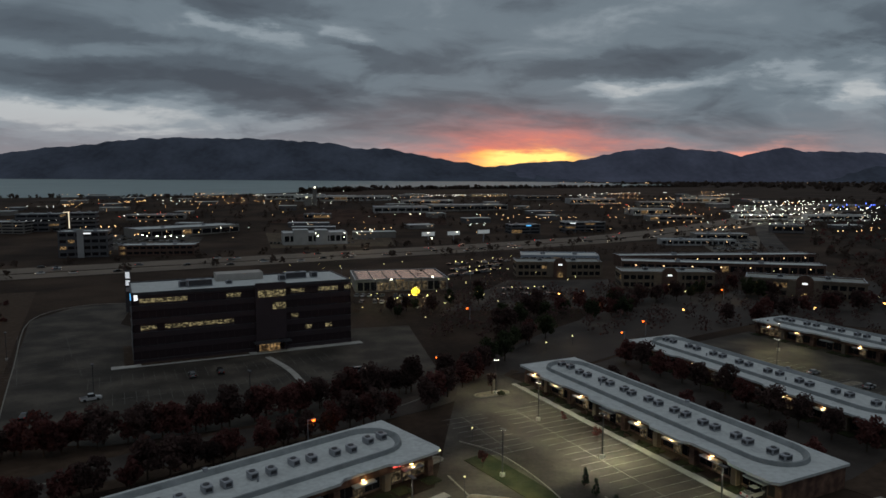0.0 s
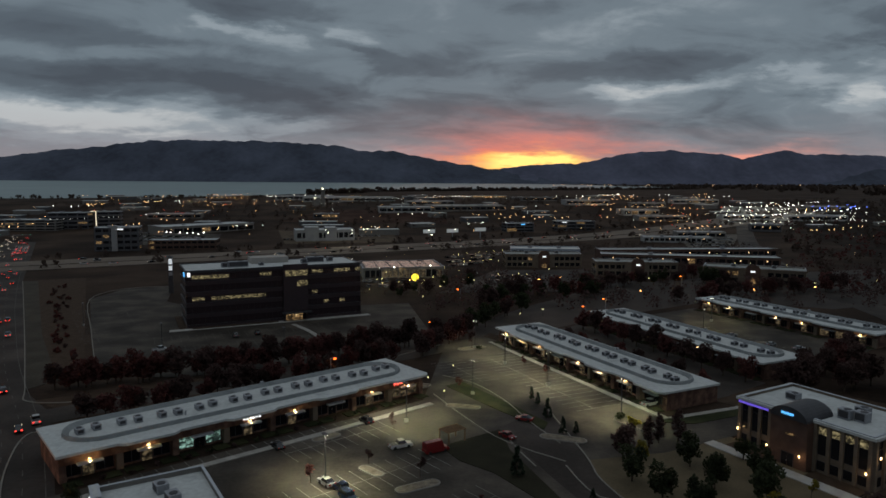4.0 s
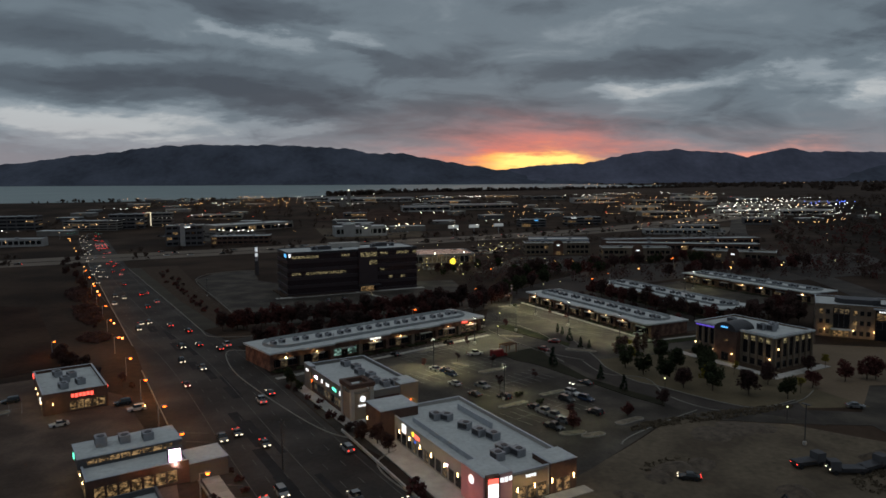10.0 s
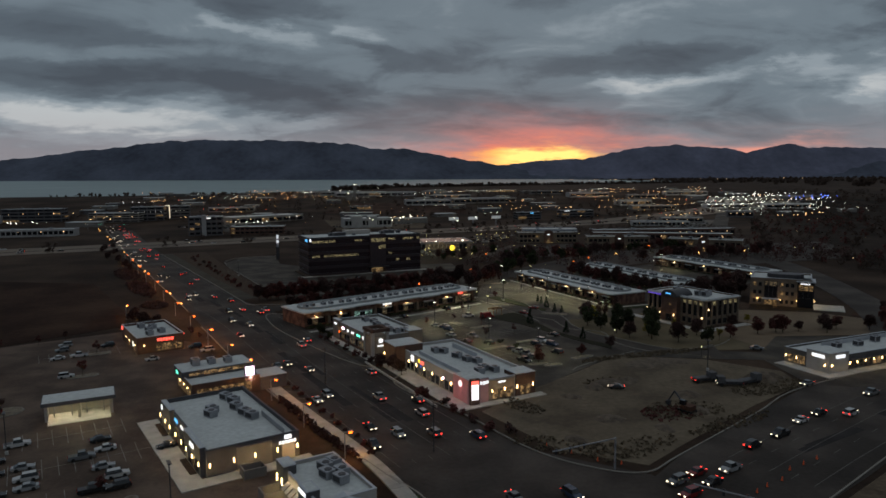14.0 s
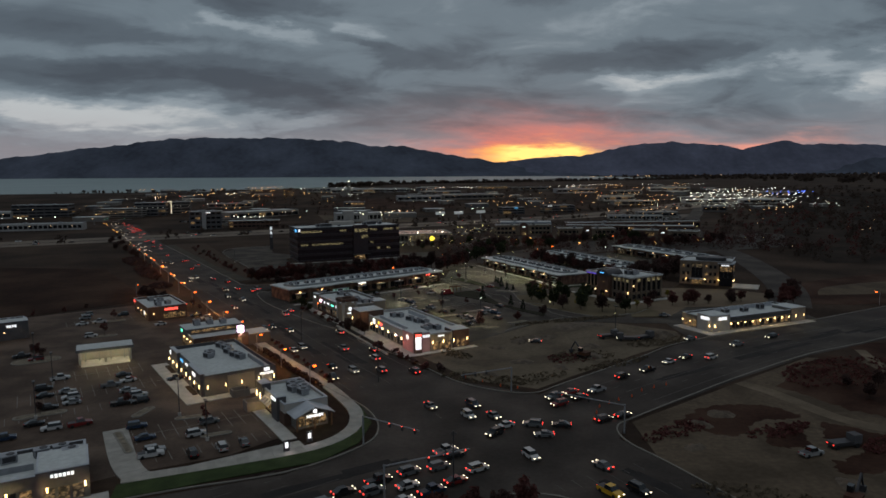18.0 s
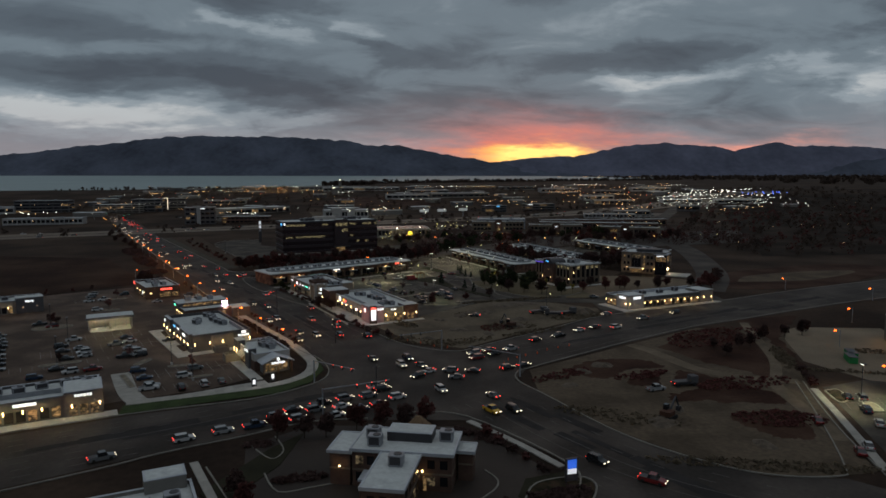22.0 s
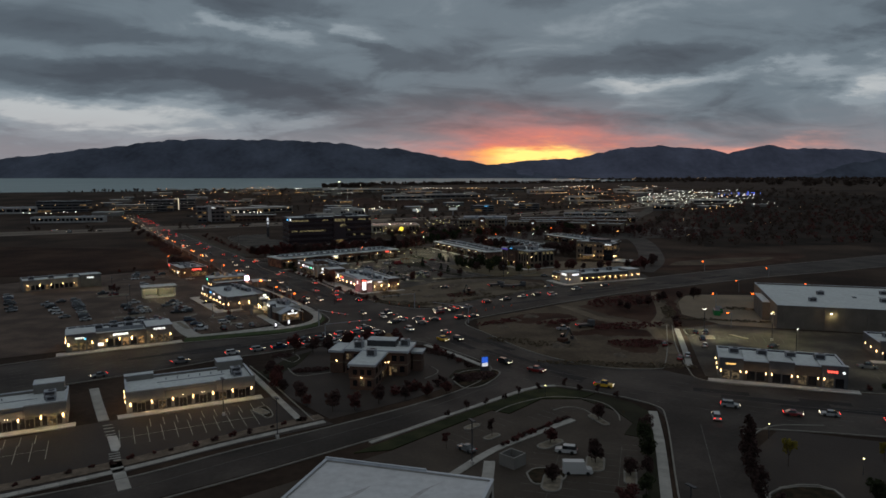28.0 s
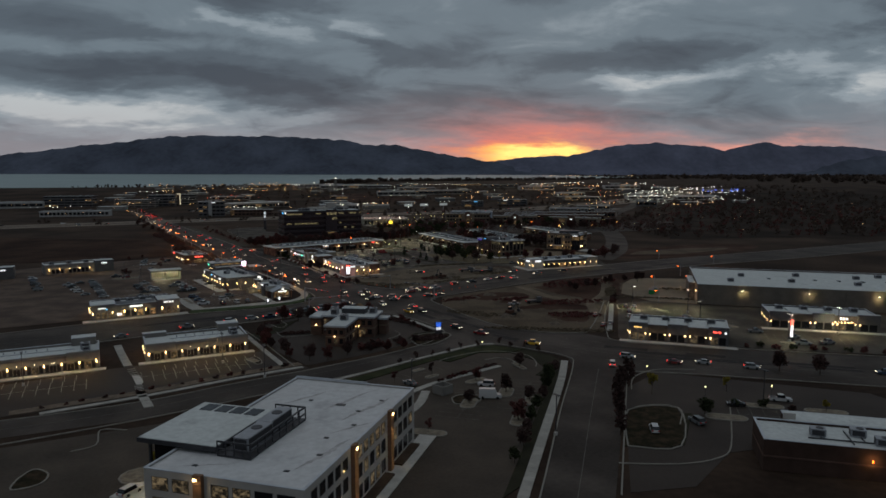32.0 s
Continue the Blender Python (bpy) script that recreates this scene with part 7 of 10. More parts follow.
def make_car(kind, colour, on):
    paint = mat("car_paint_" + colour, PAINTS[colour], 0.25, 0.0, var=0.0, spec=0.5)
    word = {"sedan": "sedan", "suv": "sport utility vehicle", "pickup": "pickup truck", "van": "box van"}[kind]
    o = thing("car" if kind != "pickup" else "pickup_truck", Matrix(), f"{colour} {word} {'with its lights on, on the road' if on else 'parked with lights off'}",
              "car" if kind != "pickup" else "truck", "cars")
    L, hw, hb, hc = {"sedan": (4.1, 0.83, 0.85, 1.34), "suv": (4.2, 0.87, 0.96, 1.58), "pickup": (4.9, 0.90, 1.0, 1.68), "van": (5.4, 0.95, 1.15, 2.4)}[kind]
    h = L / 2
    bm = bmesh.new()
    hull(bm, [(-h, 0.45), (-h, 0.8), (-h + 0.15, hb), (h - 1.2, hb), (h - 0.2, hb - 0.16), (h, 0.75), (h, 0.4), (h - 0.3, 0.28), (-h + 0.3, 0.28)], hw, 0.08)
    part("body", bm, paint, o)
    bm = bmesh.new()
    cab = {"sedan": [(-h + 0.55, hb), (-h + 1.35, hc), (0.55, hc), (h - 1.35, hb)], "suv": [(-h + 0.1, hb), (-h + 0.4, hc), (0.6, hc), (h - 1.25, hb)],
           "pickup": [(-0.75, hb), (-0.6, hc), (0.75, hc), (h - 1.35, hb)], "van": [(-h + 0.05, hb), (-h + 0.05, hc), (1.2, hc), (h - 1.1, hb)]}[kind]
    hull(bm, cab, hw - 0.06, 0.16)
    part("cabin", bm, CARGLASS if kind != "van" else paint, o)
    bm = bmesh.new()
    add_box(bm, cab[1][0] + 0.05, -(hw - 0.24), hc - 0.02, cab[2][0] - 0.05, hw - 0.24, hc + 0.035)
    part("roof", bm, paint, o)
    if kind == "pickup":
        boxes("bed", [(-h + 0.15, -0.78, hb - 0.01, -0.9, 0.78, hb + 0.015)], DARKMETAL, o, "dark open load bed")
    for x in (-h + 0.95, h - 0.95):
        for s in (-1, 1):
            bm = bmesh.new()
            bmesh.ops.create_cone(bm, cap_ends=True, segments=12, radius1=0.35, radius2=0.35, depth=0.24, matrix=pose(x, s * (hw - 0.10), 0.35, 90, 0, 0))
            part("wheel", bm, TYRE, o)
    for s in (-1, 1):
        boxes("headlight", [(h - 0.12, s * (hw - 0.3) - 0.2, 0.62, h + 0.02, s * (hw - 0.3) + 0.2, 0.80)], HEADLIGHT if on else LENS_OFF, o)
        boxes("taillight", [(-h - 0.02, s * (hw - 0.26) - 0.18, 0.68, -h + 0.1, s * (hw - 0.26) + 0.18, 0.92)], TAILLIGHT if on else REDLENS, o)
    return o


def car(x, y, ang, kind="sedan", colour="grey", on=False, z=0.02):
    key = (kind, colour, on)
    M = pose(x, y, z, 0, 0, ang)
    if key not in CARS:
        CARS[key] = make_car(*key)
        CARS[key].matrix_basis = M
        return CARS[key]
    return copy_thing(CARS[key], M)


crnd = random.Random(5)


def any_car(x, y, ang, on=False):
    car(x, y, ang, crnd.choices(("sedan", "suv", "pickup"), (5, 5, 2))[0], crnd.choices(("white", "black", "grey", "silver", "red", "blue"), (4, 6, 6, 3, 1, 1))[0], on)


# parked cars, space by space
for x, y in ((-112, -25), (-96, -55), (-93, -61), (-88, -70), (-89, -58), (-86, -63), (-84, -67), (-96, -46), (-80, -54), (-72, -69), (-77, -50), (-74, -59), (-70, -63), (-68, -68), (-65, -50), (-86, -81),
             (-81, -84), (-88, -89), (-76, -82), (-118, -21), (-124, 41), (-114, 27), (-119, 24), (-110, 39), (-122, 34), (-90, 20), (-81, 34), (-76, 29), (-80, -45), (-108, 4), (-128, -40), (-131, -46), (-127, -52),
             (-118, -66), (-122, -60), (-112, -74)):
    any_car(x, y, 116 + crnd.choice((0, 180)) + crnd.uniform(-3, 3) - 90)
for x, y, a in ((-48, -84, 30), (-49, -91, 28), (-47, -101.5, 116), (-42, -99, 116), (-38, -97, 112), (-55, -99, 26), (-59, -92, 26), (-63, -85, 20)):
    any_car(x, y, a)
car(-55, -101, 22, "pickup", "white")
for k in range(9):
    any_car(-102 - k * 2.6, -80 + k * 5.2, 26 + crnd.uniform(-3, 3))
    if k % 3:
        any_car(-136 - k * 2.7, -64 + k * 5.0, 26 + crnd.uniform(-3, 3))
for x, y in ((2, 52), (3, 40), (10, 37), (7, 30), (14, 27), (20, 18), (21.5, 15), (23, 12), (24.5, 8.5), (21, 5), (29, 23), (32, 28), (34, 23), (33, 13), (38, 36), (-1, 55), (3, 49)):
    any_car(x, y, 33.8 + 90 + crnd.choice((0, 180)))
car(13, 71, 20, "pickup", "white")
car(20, 68, 24, "van", "red")
car(75, 91.5, 20, "pickup", "white")
car(42, 84, 150, "sedan", "red")
car(36, 74, -60, "sedan", "red")
car(-12, 73, 120, "sedan", "black")
car(6, 86, 120, "suv", "black")
for x, y, a in ((120, 172, 18), (134, 160, 20), (140, 146, 25), (146, 140, 10)):
    car(x, y, a, "sedan", "silver")
for x, y, a in ((-40, 176, 110), (-33, 179, 110), (-60, 158, 30), (6, 176, 20), (-70, 146, 100)):
    any_car(x, y, a)
for x, y, a in ((97, -140, 70), (94.5, -156.5, 65), (98, -154, 65), (112, -135, 70), (109, -143, 60), (114, -126, 70), (117, -127, 70), (129, -147, 30), (156, -162, 160), (142, -171, -20), (150, -180, 20), (156, -188, 10), (148, -188, -15),
                (110, -237, -20), (98, -239, 160), (84, -248.5, 100), (73, -252, 75), (23.9, -215.6, 128), (43, -218.5, 160), (96, 10, -20), (-26, -270, 60)):
    any_car(x, y, a)
car(42.4, -227.8, -8, "van", "white")
car(71.2, -115, 15, "pickup", "silver")
# queue and traffic at the junction
for x, y in ((-17, -121), (-20, -125), (-15, -127), (-12, -121.5), (-11, -117.5), (-7, -125.5), (-5.5, -114.5), (-6, -120), (-2, -122.5), (0, -113), (3.5, -108), (2.5, -119), (7, -114.5), (-37, -136), (-30, -132.5), (-24, -130)):
    any_car(x, y, 27 + crnd.uniform(-3, 3), True)
car(2, -106, 26, "pickup", "white", True)
for x, y, a in ((13, -98, -140), (16, -94, -150), (9, -87, -68), (14.5, -88, -66), (22, -94, 160), (23, -100, 172), (28, -95, 165), (18, -110, -70), (30, -116, 118), (33, -126, -64), (31, -82, 205), (37, -78, 208), (31, -77, 207),
                (36, -74, 207), (38, -93, 25), (43, -91, 25), (53, -63, 30), (43, -73, 208), (62, -58, 208), (71, -51, 208), (78, -47, 208), (85, -48, 28), (100, -35, 205), (116, -27, 203), (11, -80, -66), (1, -80, -66),
                (43, -155, -55), (50, -164, -40), (88, -197, -28), (81, -204, 70), (-50, -144, 30), (-68, -156, 210), (107, -205, 152), (99, -204, -28), (118, -211, -26), (89, -26, 205), (39, -23, 160), (150, -220, 155)):
    any_car(x, y, a, True)
car(28, -126, -62, "pickup", "yellow", True)
car(64, -179, -32, "pickup", "yellow", True)
# arterial road: towards the lake with tail lamps, towards the junction with headlamps
u1 = Vector((0.405, -0.914))
axis = smooth_line([(-8, -62), (-32, -10), (-72, 78), (-118, 163), (-206, 350), (-411, 826)], 60)
FAR_CARS = []
for d in (-10.5, -7.0, -3.4, 3.4, 7.0, 10.5):
    line = offset(axis, -d)          # the east side heads for the lake
    s, goal = 0.0, crnd.uniform(5, 30)
    for i in range(len(line) - 1):
        s += math.hypot(line[i + 1][0] - line[i][0], line[i + 1][1] - line[i][1])
        if s < goal:
            continue
        f = 1.0 if s < 170 else 0.82
        p = (axis[i][0] + (line[i][0] - axis[i][0]) * f, axis[i][1] + (line[i][1] - axis[i][1]) * f)
        a = math.degrees(math.atan2(line[i + 1][1] - line[i][1], line[i + 1][0] - line[i][0])) + (0 if d > 0 else 180) + crnd.uniform(-1, 1)
        if s > 230:
            FAR_CARS.append((p[0], p[1], 0.02, a))
        else:
            any_car(p[0], p[1], a, True)
        goal = s + crnd.uniform(12, 52) * (2.1 if d > 0 else 1.7) * (1.0 if s < 330 else 0.75)
# highway
hp = smooth_line([(-520, 270), (-200, 405), (-20, 480), (130, 545), (290, 630), (450, 740)], 30)
for d, way in ((-32, 180), (-27, 180), (-21, 180), (-6, 0), (1, 0), (8, 0)):
    q = offset(hp, d)
    i = crnd.randint(1, 6)
    while i < len(q) - 1:
        a = math.degrees(math.atan2(q[i + 1][1] - q[i - 1][1], q[i + 1][0] - q[i - 1][0]))
        FAR_CARS.append((q[i][0], q[i][1], rise(q[i][1]) + 0.16, a + way))
        i += crnd.randint(5, 18)


for d in (2.4, 5.0, 7.6, 10.0):      # brake lamps at the far signals
    line = offset(axis, -d)
    for k in range(6):
        i = len(line) - 46 + k
        FAR_CARS.append((line[i][0], line[i][1], 0.02, 113.5))


def distant_cars(rows):
    bm = bmesh.new()
    for x, y, z, a in rows:
        n0 = len(bm.faces)
        M = pose(x, y, z, 0, 0, a)
        parts = [((-2.3, -0.9, 0.3, 2.3, 0.9, 0.95), crnd.randint(0, 2)), ((-1.5, -0.8, 0.95, 0.8, 0.8, 1.5), 3)]
        for s in (-0.62, 0.62):
            parts += [((2.28, s - 0.15, 0.6, 2.34, s + 0.15, 0.8), 4), ((-2.34, s - 0.17, 0.65, -2.28, s + 0.17, 0.9), 5)]
        for r, k in parts:
            vs = add_box(bm, *r, M)
            for f in vs[0].link_faces[:] + vs[6].link_faces[:]:
                f.material_index = k
    ms = [mat("car_paint_" + c, PAINTS[c], 0.25, 0.0, var=0.0, spec=0.5) for c in ("white", "black", "grey")] + [CARGLASS, HEADLIGHT, TAILLIGHT]
    tagged(part("distant_cars", bm, ms), "small distant cars with their lights on", "cars", "", "stuff")


distant_cars(FAR_CARS)

# ---- trees ----
LEAF = {"russet": mat("russet_leaves", (0.084, 0.033, 0.030), 0.9, var=0.5, scale=1.5, fine=6, obj=0.25), "green": mat("green_leaves", (0.030, 0.036, 0.018), 0.9, var=0.5, scale=1.5, fine=6, obj=0.25),
        # gold: lamplight on green trees is put into the leaf colour
        "dark": mat("dark_leaves", (0.056, 0.034, 0.031), 0.9, var=0.5, scale=1.5, fine=6, obj=0.25), "gold": mat("lamplit_leaves", (0.16, 0.13, 0.02), 0.9, var=0.4, scale=1.5, fine=6),
        # far: leaf colour lightened to stand for haze over distant woods
        "far": mat("hazed_leaves", (0.056, 0.041, 0.034), 0.95, var=0.4, scale=0.3, fine=2), "weed": mat("dry_weeds", (0.1148, 0.0918, 0.0648), 0.95, var=0.4, scale=0.4, fine=3), "needle": mat("conifer_needles", (0.018, 0.027, 0.017), 0.9, var=0.4, scale=1.5, fine=6, obj=0.2)}
for leafy in LEAF.values():      # thin leaves pass on half of the light
    nt = leafy.node_tree
    bsdf, outp = nt.nodes["Principled BSDF"], nt.nodes["Material Output"]
    thin, both = nt.nodes.new("ShaderNodeBsdfTranslucent"), nt.nodes.new("ShaderNodeMixShader")
    both.inputs[0].default_value = 0.45
    nt.links.new(bsdf.inputs["Base Color"].links[0].from_socket, thin.inputs[0])
    nt.links.new(bsdf.outputs[0], both.inputs[1])
    nt.links.new(thin.outputs[0], both.inputs[2])
    nt.links.new(both.outputs[0], outp.inputs[0])
BARK = mat("bark", (0.06, 0.045, 0.035), 0.95, var=0.3, scale=3, fine=12)
TREES = {}


def leaf_cloud(bm, rnd, clumps, per, size):
    for c, r in clumps:
        for _ in range(per):
            v = Vector((rnd.gauss(0, 1), rnd.gauss(0, 1), rnd.gauss(0, 0.8)))
            v = c + v.normalized() * r * rnd.random() ** 0.4
            q = Euler((rnd.uniform(-1.2, 1.2), rnd.uniform(-1.2, 1.2), rnd.uniform(0, 6.28))).to_matrix()
            s = size * rnd.uniform(0.6, 1.3)
            p = [v + q @ Vector(t) * s for t in ((-1, -0.5, 0), (0, -0.7, 0.15), (1, 0, 0), (0, 0.7, 0.15), (-1, 0.4, 0))]
            bm.faces.new([bm.verts.new(t) for t in p])


def limb(bm, a, b, r0, r1):
    z = (b - a).normalized()
    x = z.orthogonal().normalized()
    y = z.cross(x)
    ra = [bm.verts.new(a + (x * math.cos(t) + y * math.sin(t)) * r0) for t in (0, 1.26, 2.51, 3.77, 5.03)]
    rb = [bm.verts.new(b + (x * math.cos(t) + y * math.sin(t)) * r1) for t in (0, 1.26, 2.51, 3.77, 5.03)]
    for i in range(5):
        bm.faces.new((ra[i], ra[(i + 1) % 5], rb[(i + 1) % 5], rb[i]))


def make_tree(shape, leaf, seed):
    rnd = random.Random(seed * 31 + len(shape) + len(leaf) * 7)
    words = {"russet": "russet-leaved", "green": "green-leaved", "dark": "dark bare-looking", "gold": "yellow-green lit", "needle": "dark green"}[leaf]
    what = {"round": "broad tree with an open crown", "tall": "tall narrow tree with dense foliage", "cone": "conifer with drooping branches", "shrub": "low rounded shrub", "young": "slim young street tree"}[shape]
    o = thing("tree" if shape != "shrub" else "shrub", Matrix(), f"{words} {what}", "tree" if shape != "shrub" else "shrub", "trees" if shape != "shrub" else "shrubs")
    tk, cr = bmesh.new(), bmesh.new()
    clumps = []
    if shape == "round":
        limb(tk, Vector((0, 0, 0)), Vector((0, 0, 2.0)), 0.20, 0.14)
        for k in range(7):
            a = k * 0.9 + rnd.random()
            e = Vector((math.cos(a) * rnd.uniform(1.0, 2.2), math.sin(a) * rnd.uniform(1.0, 2.2), rnd.uniform(2.6, 5.8)))
            limb(tk, Vector((0, 0, rnd.uniform(1.4, 2.0))), e, 0.10, 0.03)
            clumps.append((e, rnd.uniform(0.8, 1.35)))
        for k in range(13):
            a = rnd.uniform(0, 6.28)
            clumps.append((Vector((math.cos(a) * rnd.uniform(0.2, 2.1), math.sin(a) * rnd.uniform(0.2, 2.1), rnd.uniform(1.9, 6.4))), rnd.uniform(0.8, 1.3)))
        leaf_cloud(cr, rnd, clumps, 62, 0.30)
    elif shape == "tall":
        limb(tk, Vector((0, 0, 0)), Vector((0, 0, 6.5)), 0.22, 0.05)
        for k in range(16):
            z = 1.4 + k * 0.42
            w = 1.25 * math.sin(math.pi * min(1, (k + 3) / 19)) + 0.15
            a = rnd.uniform(0, 6.28)
            e = Vector((math.cos(a) * w * 0.6, math.sin(a) * w * 0.6, z))
            limb(tk, Vector((0, 0, z - 0.5)), e, 0.05, 0.02)
            clumps.append((e, w * 0.75))
        leaf_cloud(cr, rnd, clumps, 50, 0.26)
    elif shape == "cone":
        limb(tk, Vector((0, 0, 0)), Vector((0, 0, 6.2)), 0.18, 0.03)
        for k in range(11):
            z = 0.9 + k * 0.5
            w = 1.7 * (1 - k / 11.5)
            for j in range(max(3, int(7 * (1 - k / 12)))):
                a = rnd.uniform(0, 6.28)
                e = Vector((math.cos(a) * w * 0.75, math.sin(a) * w * 0.75, z - 0.15))
                if j < 2:
                    limb(tk, Vector((0, 0, z)), e, 0.04, 0.015)
                clumps.append((e, 0.42))
        leaf_cloud(cr, rnd, clumps, 16, 0.22)
    elif shape == "young":
        limb(tk, Vector((0, 0, 0)), Vector((0, 0, 2.6)), 0.07, 0.04)
        for k in range(6):
            a = rnd.uniform(0, 6.28)
            e = Vector((math.cos(a) * 0.6, math.sin(a) * 0.6, rnd.uniform(2.0, 3.8)))
            limb(tk, Vector((0, 0, 1.6)), e, 0.03, 0.012)
            clumps.append((e, 0.55))
        leaf_cloud(cr, rnd, clumps, 40, 0.20)
    else:
        for k in range(6):
            a = rnd.uniform(0, 6.28)
            e = Vector((math.cos(a) * 0.5, math.sin(a) * 0.5, rnd.uniform(0.35, 0.8)))
            limb(tk, Vector((0, 0, 0)), e, 0.03, 0.012)
            clumps.append((e, 0.45))
        leaf_cloud(cr, rnd, clumps, 22, 0.22)
    if shape != "shrub":
        part("trunk", tk, BARK, o)
    else:
        tk.free()
    part("crown", cr, LEAF[leaf], o)
    return o


trnd = random.Random(11)


def tree(x, y, shape="round", leaf="russet", s=1.0, z=0.0):
    key = (shape, leaf, trnd.randint(0, 2) if shape in ("round", "young", "tall") else 0)
    if key not in TREES:
        TREES[key] = make_tree(*key)
        TREES[key].scale = (1, 1, 1)
        base = TREES[key]
        base.matrix_basis = pose(x, y, z, 0, 0, trnd.uniform(0, 360)) @ Matrix.Diagonal((s, s, s, 1))
        TREES[key]["size"] = s
        return base
    k = s / TREES[key]["size"]
    return copy_thing(TREES[key], pose(x, y, z, 0, 0, trnd.uniform(0, 360)) @ Matrix.Diagonal((k, k, k * trnd.uniform(0.9, 1.12), 1)))


def tree_line(a, b, n, shape="round", leaf=("russet",), s=(0.9, 1.3), jit=1.5):
    for i in range(n):
        t = (i + 0.5) / n
        tree(a[0] + (b[0] - a[0]) * t + trnd.uniform(-jit, jit), a[1] + (b[1] - a[1]) * t + trnd.uniform(-jit, jit), shape, trnd.choice(leaf), trnd.uniform(*s))


tree_line((-76, 118), (-32, 131), 19, "round", ("russet", "dark"), (0.9, 1.25))
tree_line((-32, 131), (22, 158), 22, "round", ("russet", "dark"), (0.9, 1.3))
tree_line((-58, 92), (16, 138), 24, "round", ("russet", "dark"), (0.8, 1.15))
tree_line((20, 140), (44, 176), 11, "round", ("russet", "dark"), (0.9, 1.3))
tree_line((30, 162), (70, 215), 10, "round", ("russet", "dark", "green"), (0.9, 1.3), 3)
tree_line((-152, 300), (-84, 146), 30, "shrub", ("russet", "dark"), (0.8, 1.7), 3)
tree_line((84, 180), (110, 104), 11, "round", ("russet", "dark"), (0.95, 1.2), 0.8)
tree_line((72, 160), (96, 100), 8, "round", ("dark", "russet"), (0.7, 0.9), 1.0)
tree_line((128, 108), (152, 124), 9, "round", ("dark", "russet"), (1.0, 1.4), 5)
tree_line((116, 96), (140, 104), 6, "round", ("dark",), (1.0, 1.3), 4)
tree_line((50, 220), (130, 262), 16, "round", ("russet", "dark", "green"), (0.8, 1.3), 9)
tree_line((60, 250), (200, 290), 26, "round", ("russet", "dark", "green"), (0.8, 1.3), 12)
tree_line((150, 230), (250, 260), 18, "round", ("dark", "russet"), (0.9, 1.4), 8)
tree_line((10, 240), (60, 300), 10, "round", ("dark", "green"), (0.7, 1.0), 10)
for x, y, sh, lf, s in ((46.3, 30, "cone", "needle", 0.7), (43.4, 40, "cone", "needle", 0.7), (54.5, 51, "round", "dark", 0.9), (57, 43.5, "round", "dark", 0.9), (60.5, 37, "round", "dark", 0.85), (62.5, 30, "round", "dark", 0.85), (68, 46.5, "round", "dark", 0.8), (78, 48, "round", "russet", 0.9),
                        (70, 32, "round", "gold", 0.75), (69, 27, "round", "dark", 1.0), (67, 68, "tall", "dark", 0.8), (64, 66, "tall", "dark", 0.8), (71.5, 68.5, "tall", "dark", 0.9), (60, 60, "round", "gold", 0.5), (57, 62, "round", "dark", 0.9),
                        (47.2, 99, "cone", "needle", 0.5), (47.8, 95, "cone", "needle", 0.5), (47.6, 85, "cone", "needle", 0.75), (48.4, 75, "cone", "needle", 0.6), (51.3, 75, "cone", "needle", 0.5), (34, 55.4, "cone", "needle", 0.9), (51.2, 17, "round", "russet", 0.55), (86, 30, "round", "russet", 0.8),
                        (82, 40, "young", "gold", 1.0), (90, 22, "young", "gold", 1.0), (96, 26, "round", "russet", 0.7), (76, 22, "round", "dark", 1.0), (84, 18, "round", "russet", 0.8), (74, 40, "round", "green", 0.9), (68, 56, "round", "green", 0.8),
                        (80, 58, "round", "russet", 0.7), (108, 30, "round", "russet", 0.8), (112, 44, "young", "gold", 1.1), (104, 40, "round", "dark", 0.7), (100, 245, "round", "russet", 1.2), (30, 108, "young", "russet", 0.9), (40, 152, "young", "dark", 1.3),
                        (42, 150, "shrub", "green", 1.2), (12, 80, "young", "dark", 1.0), (-4, 56, "young", "russet", 0.9), (14, 33, "young", "dark", 1.1), (25, 3.8, "round", "russet", 0.6), (40.1, 11, "round", "russet", 0.55), (25.2, 41, "young", "russet", 0.8), (16, 56.5, "young", "dark", 1.0), (6.5, 63.5, "young", "dark", 0.8), (56, 118, "young", "russet", 0.9), (52, 128, "young", "russet", 0.8),
                        (66, 79, "shrub", "gold", 1.6), (64, 82, "shrub", "green", 1.5), (68, 76, "shrub", "green", 1.4), (26, 10, "young", "russet", 1.1), (18, 28, "shrub", "green", 1.2), (22, 22, "shrub", "green", 1.2)):
    tree(x, y, sh, ("green" if (x + y) % 3 < 2 else "dark") if sh == "round" and 50 < x < 90 and 15 < y < 70 and lf != "gold" else lf, s * (1.08 if sh == "round" and 50 < x < 80 and 20 < y < 70 else 1.0))
# bank, junction, office lots
tree_line((-22, -139), (16, -130), 7, "round", ("dark", "russet"), (0.7, 0.95), 1.2)
tree_line((24, -136), (33, -160), 5, "shrub", ("russet", "dark"), (1.2, 2.0), 1.0)
tree_line((-6, -192), (26, -178), 6, "round", ("dark", "russet"), (0.45, 0.7), 2)
tree_line((-22, -160), (-10, -188), 6, "round", ("russet", "dark"), (0.4, 0.7), 2)
tree_line((10, -182), (30, -166), 9, "shrub", ("russet", "dark"), (1.2, 2.0), 2.5)
tree_line((20, -200), (48, -181), 6, "young", ("dark",), (0.6, 0.8), 0.6)
tree_line((52, -180), (64, -191), 4, "young", ("dark",), (0.6, 0.8), 0.6)
tree_line((64, -206), (40, -268), 9, "round", ("dark", "green"), (0.4, 0.7), 0.6)
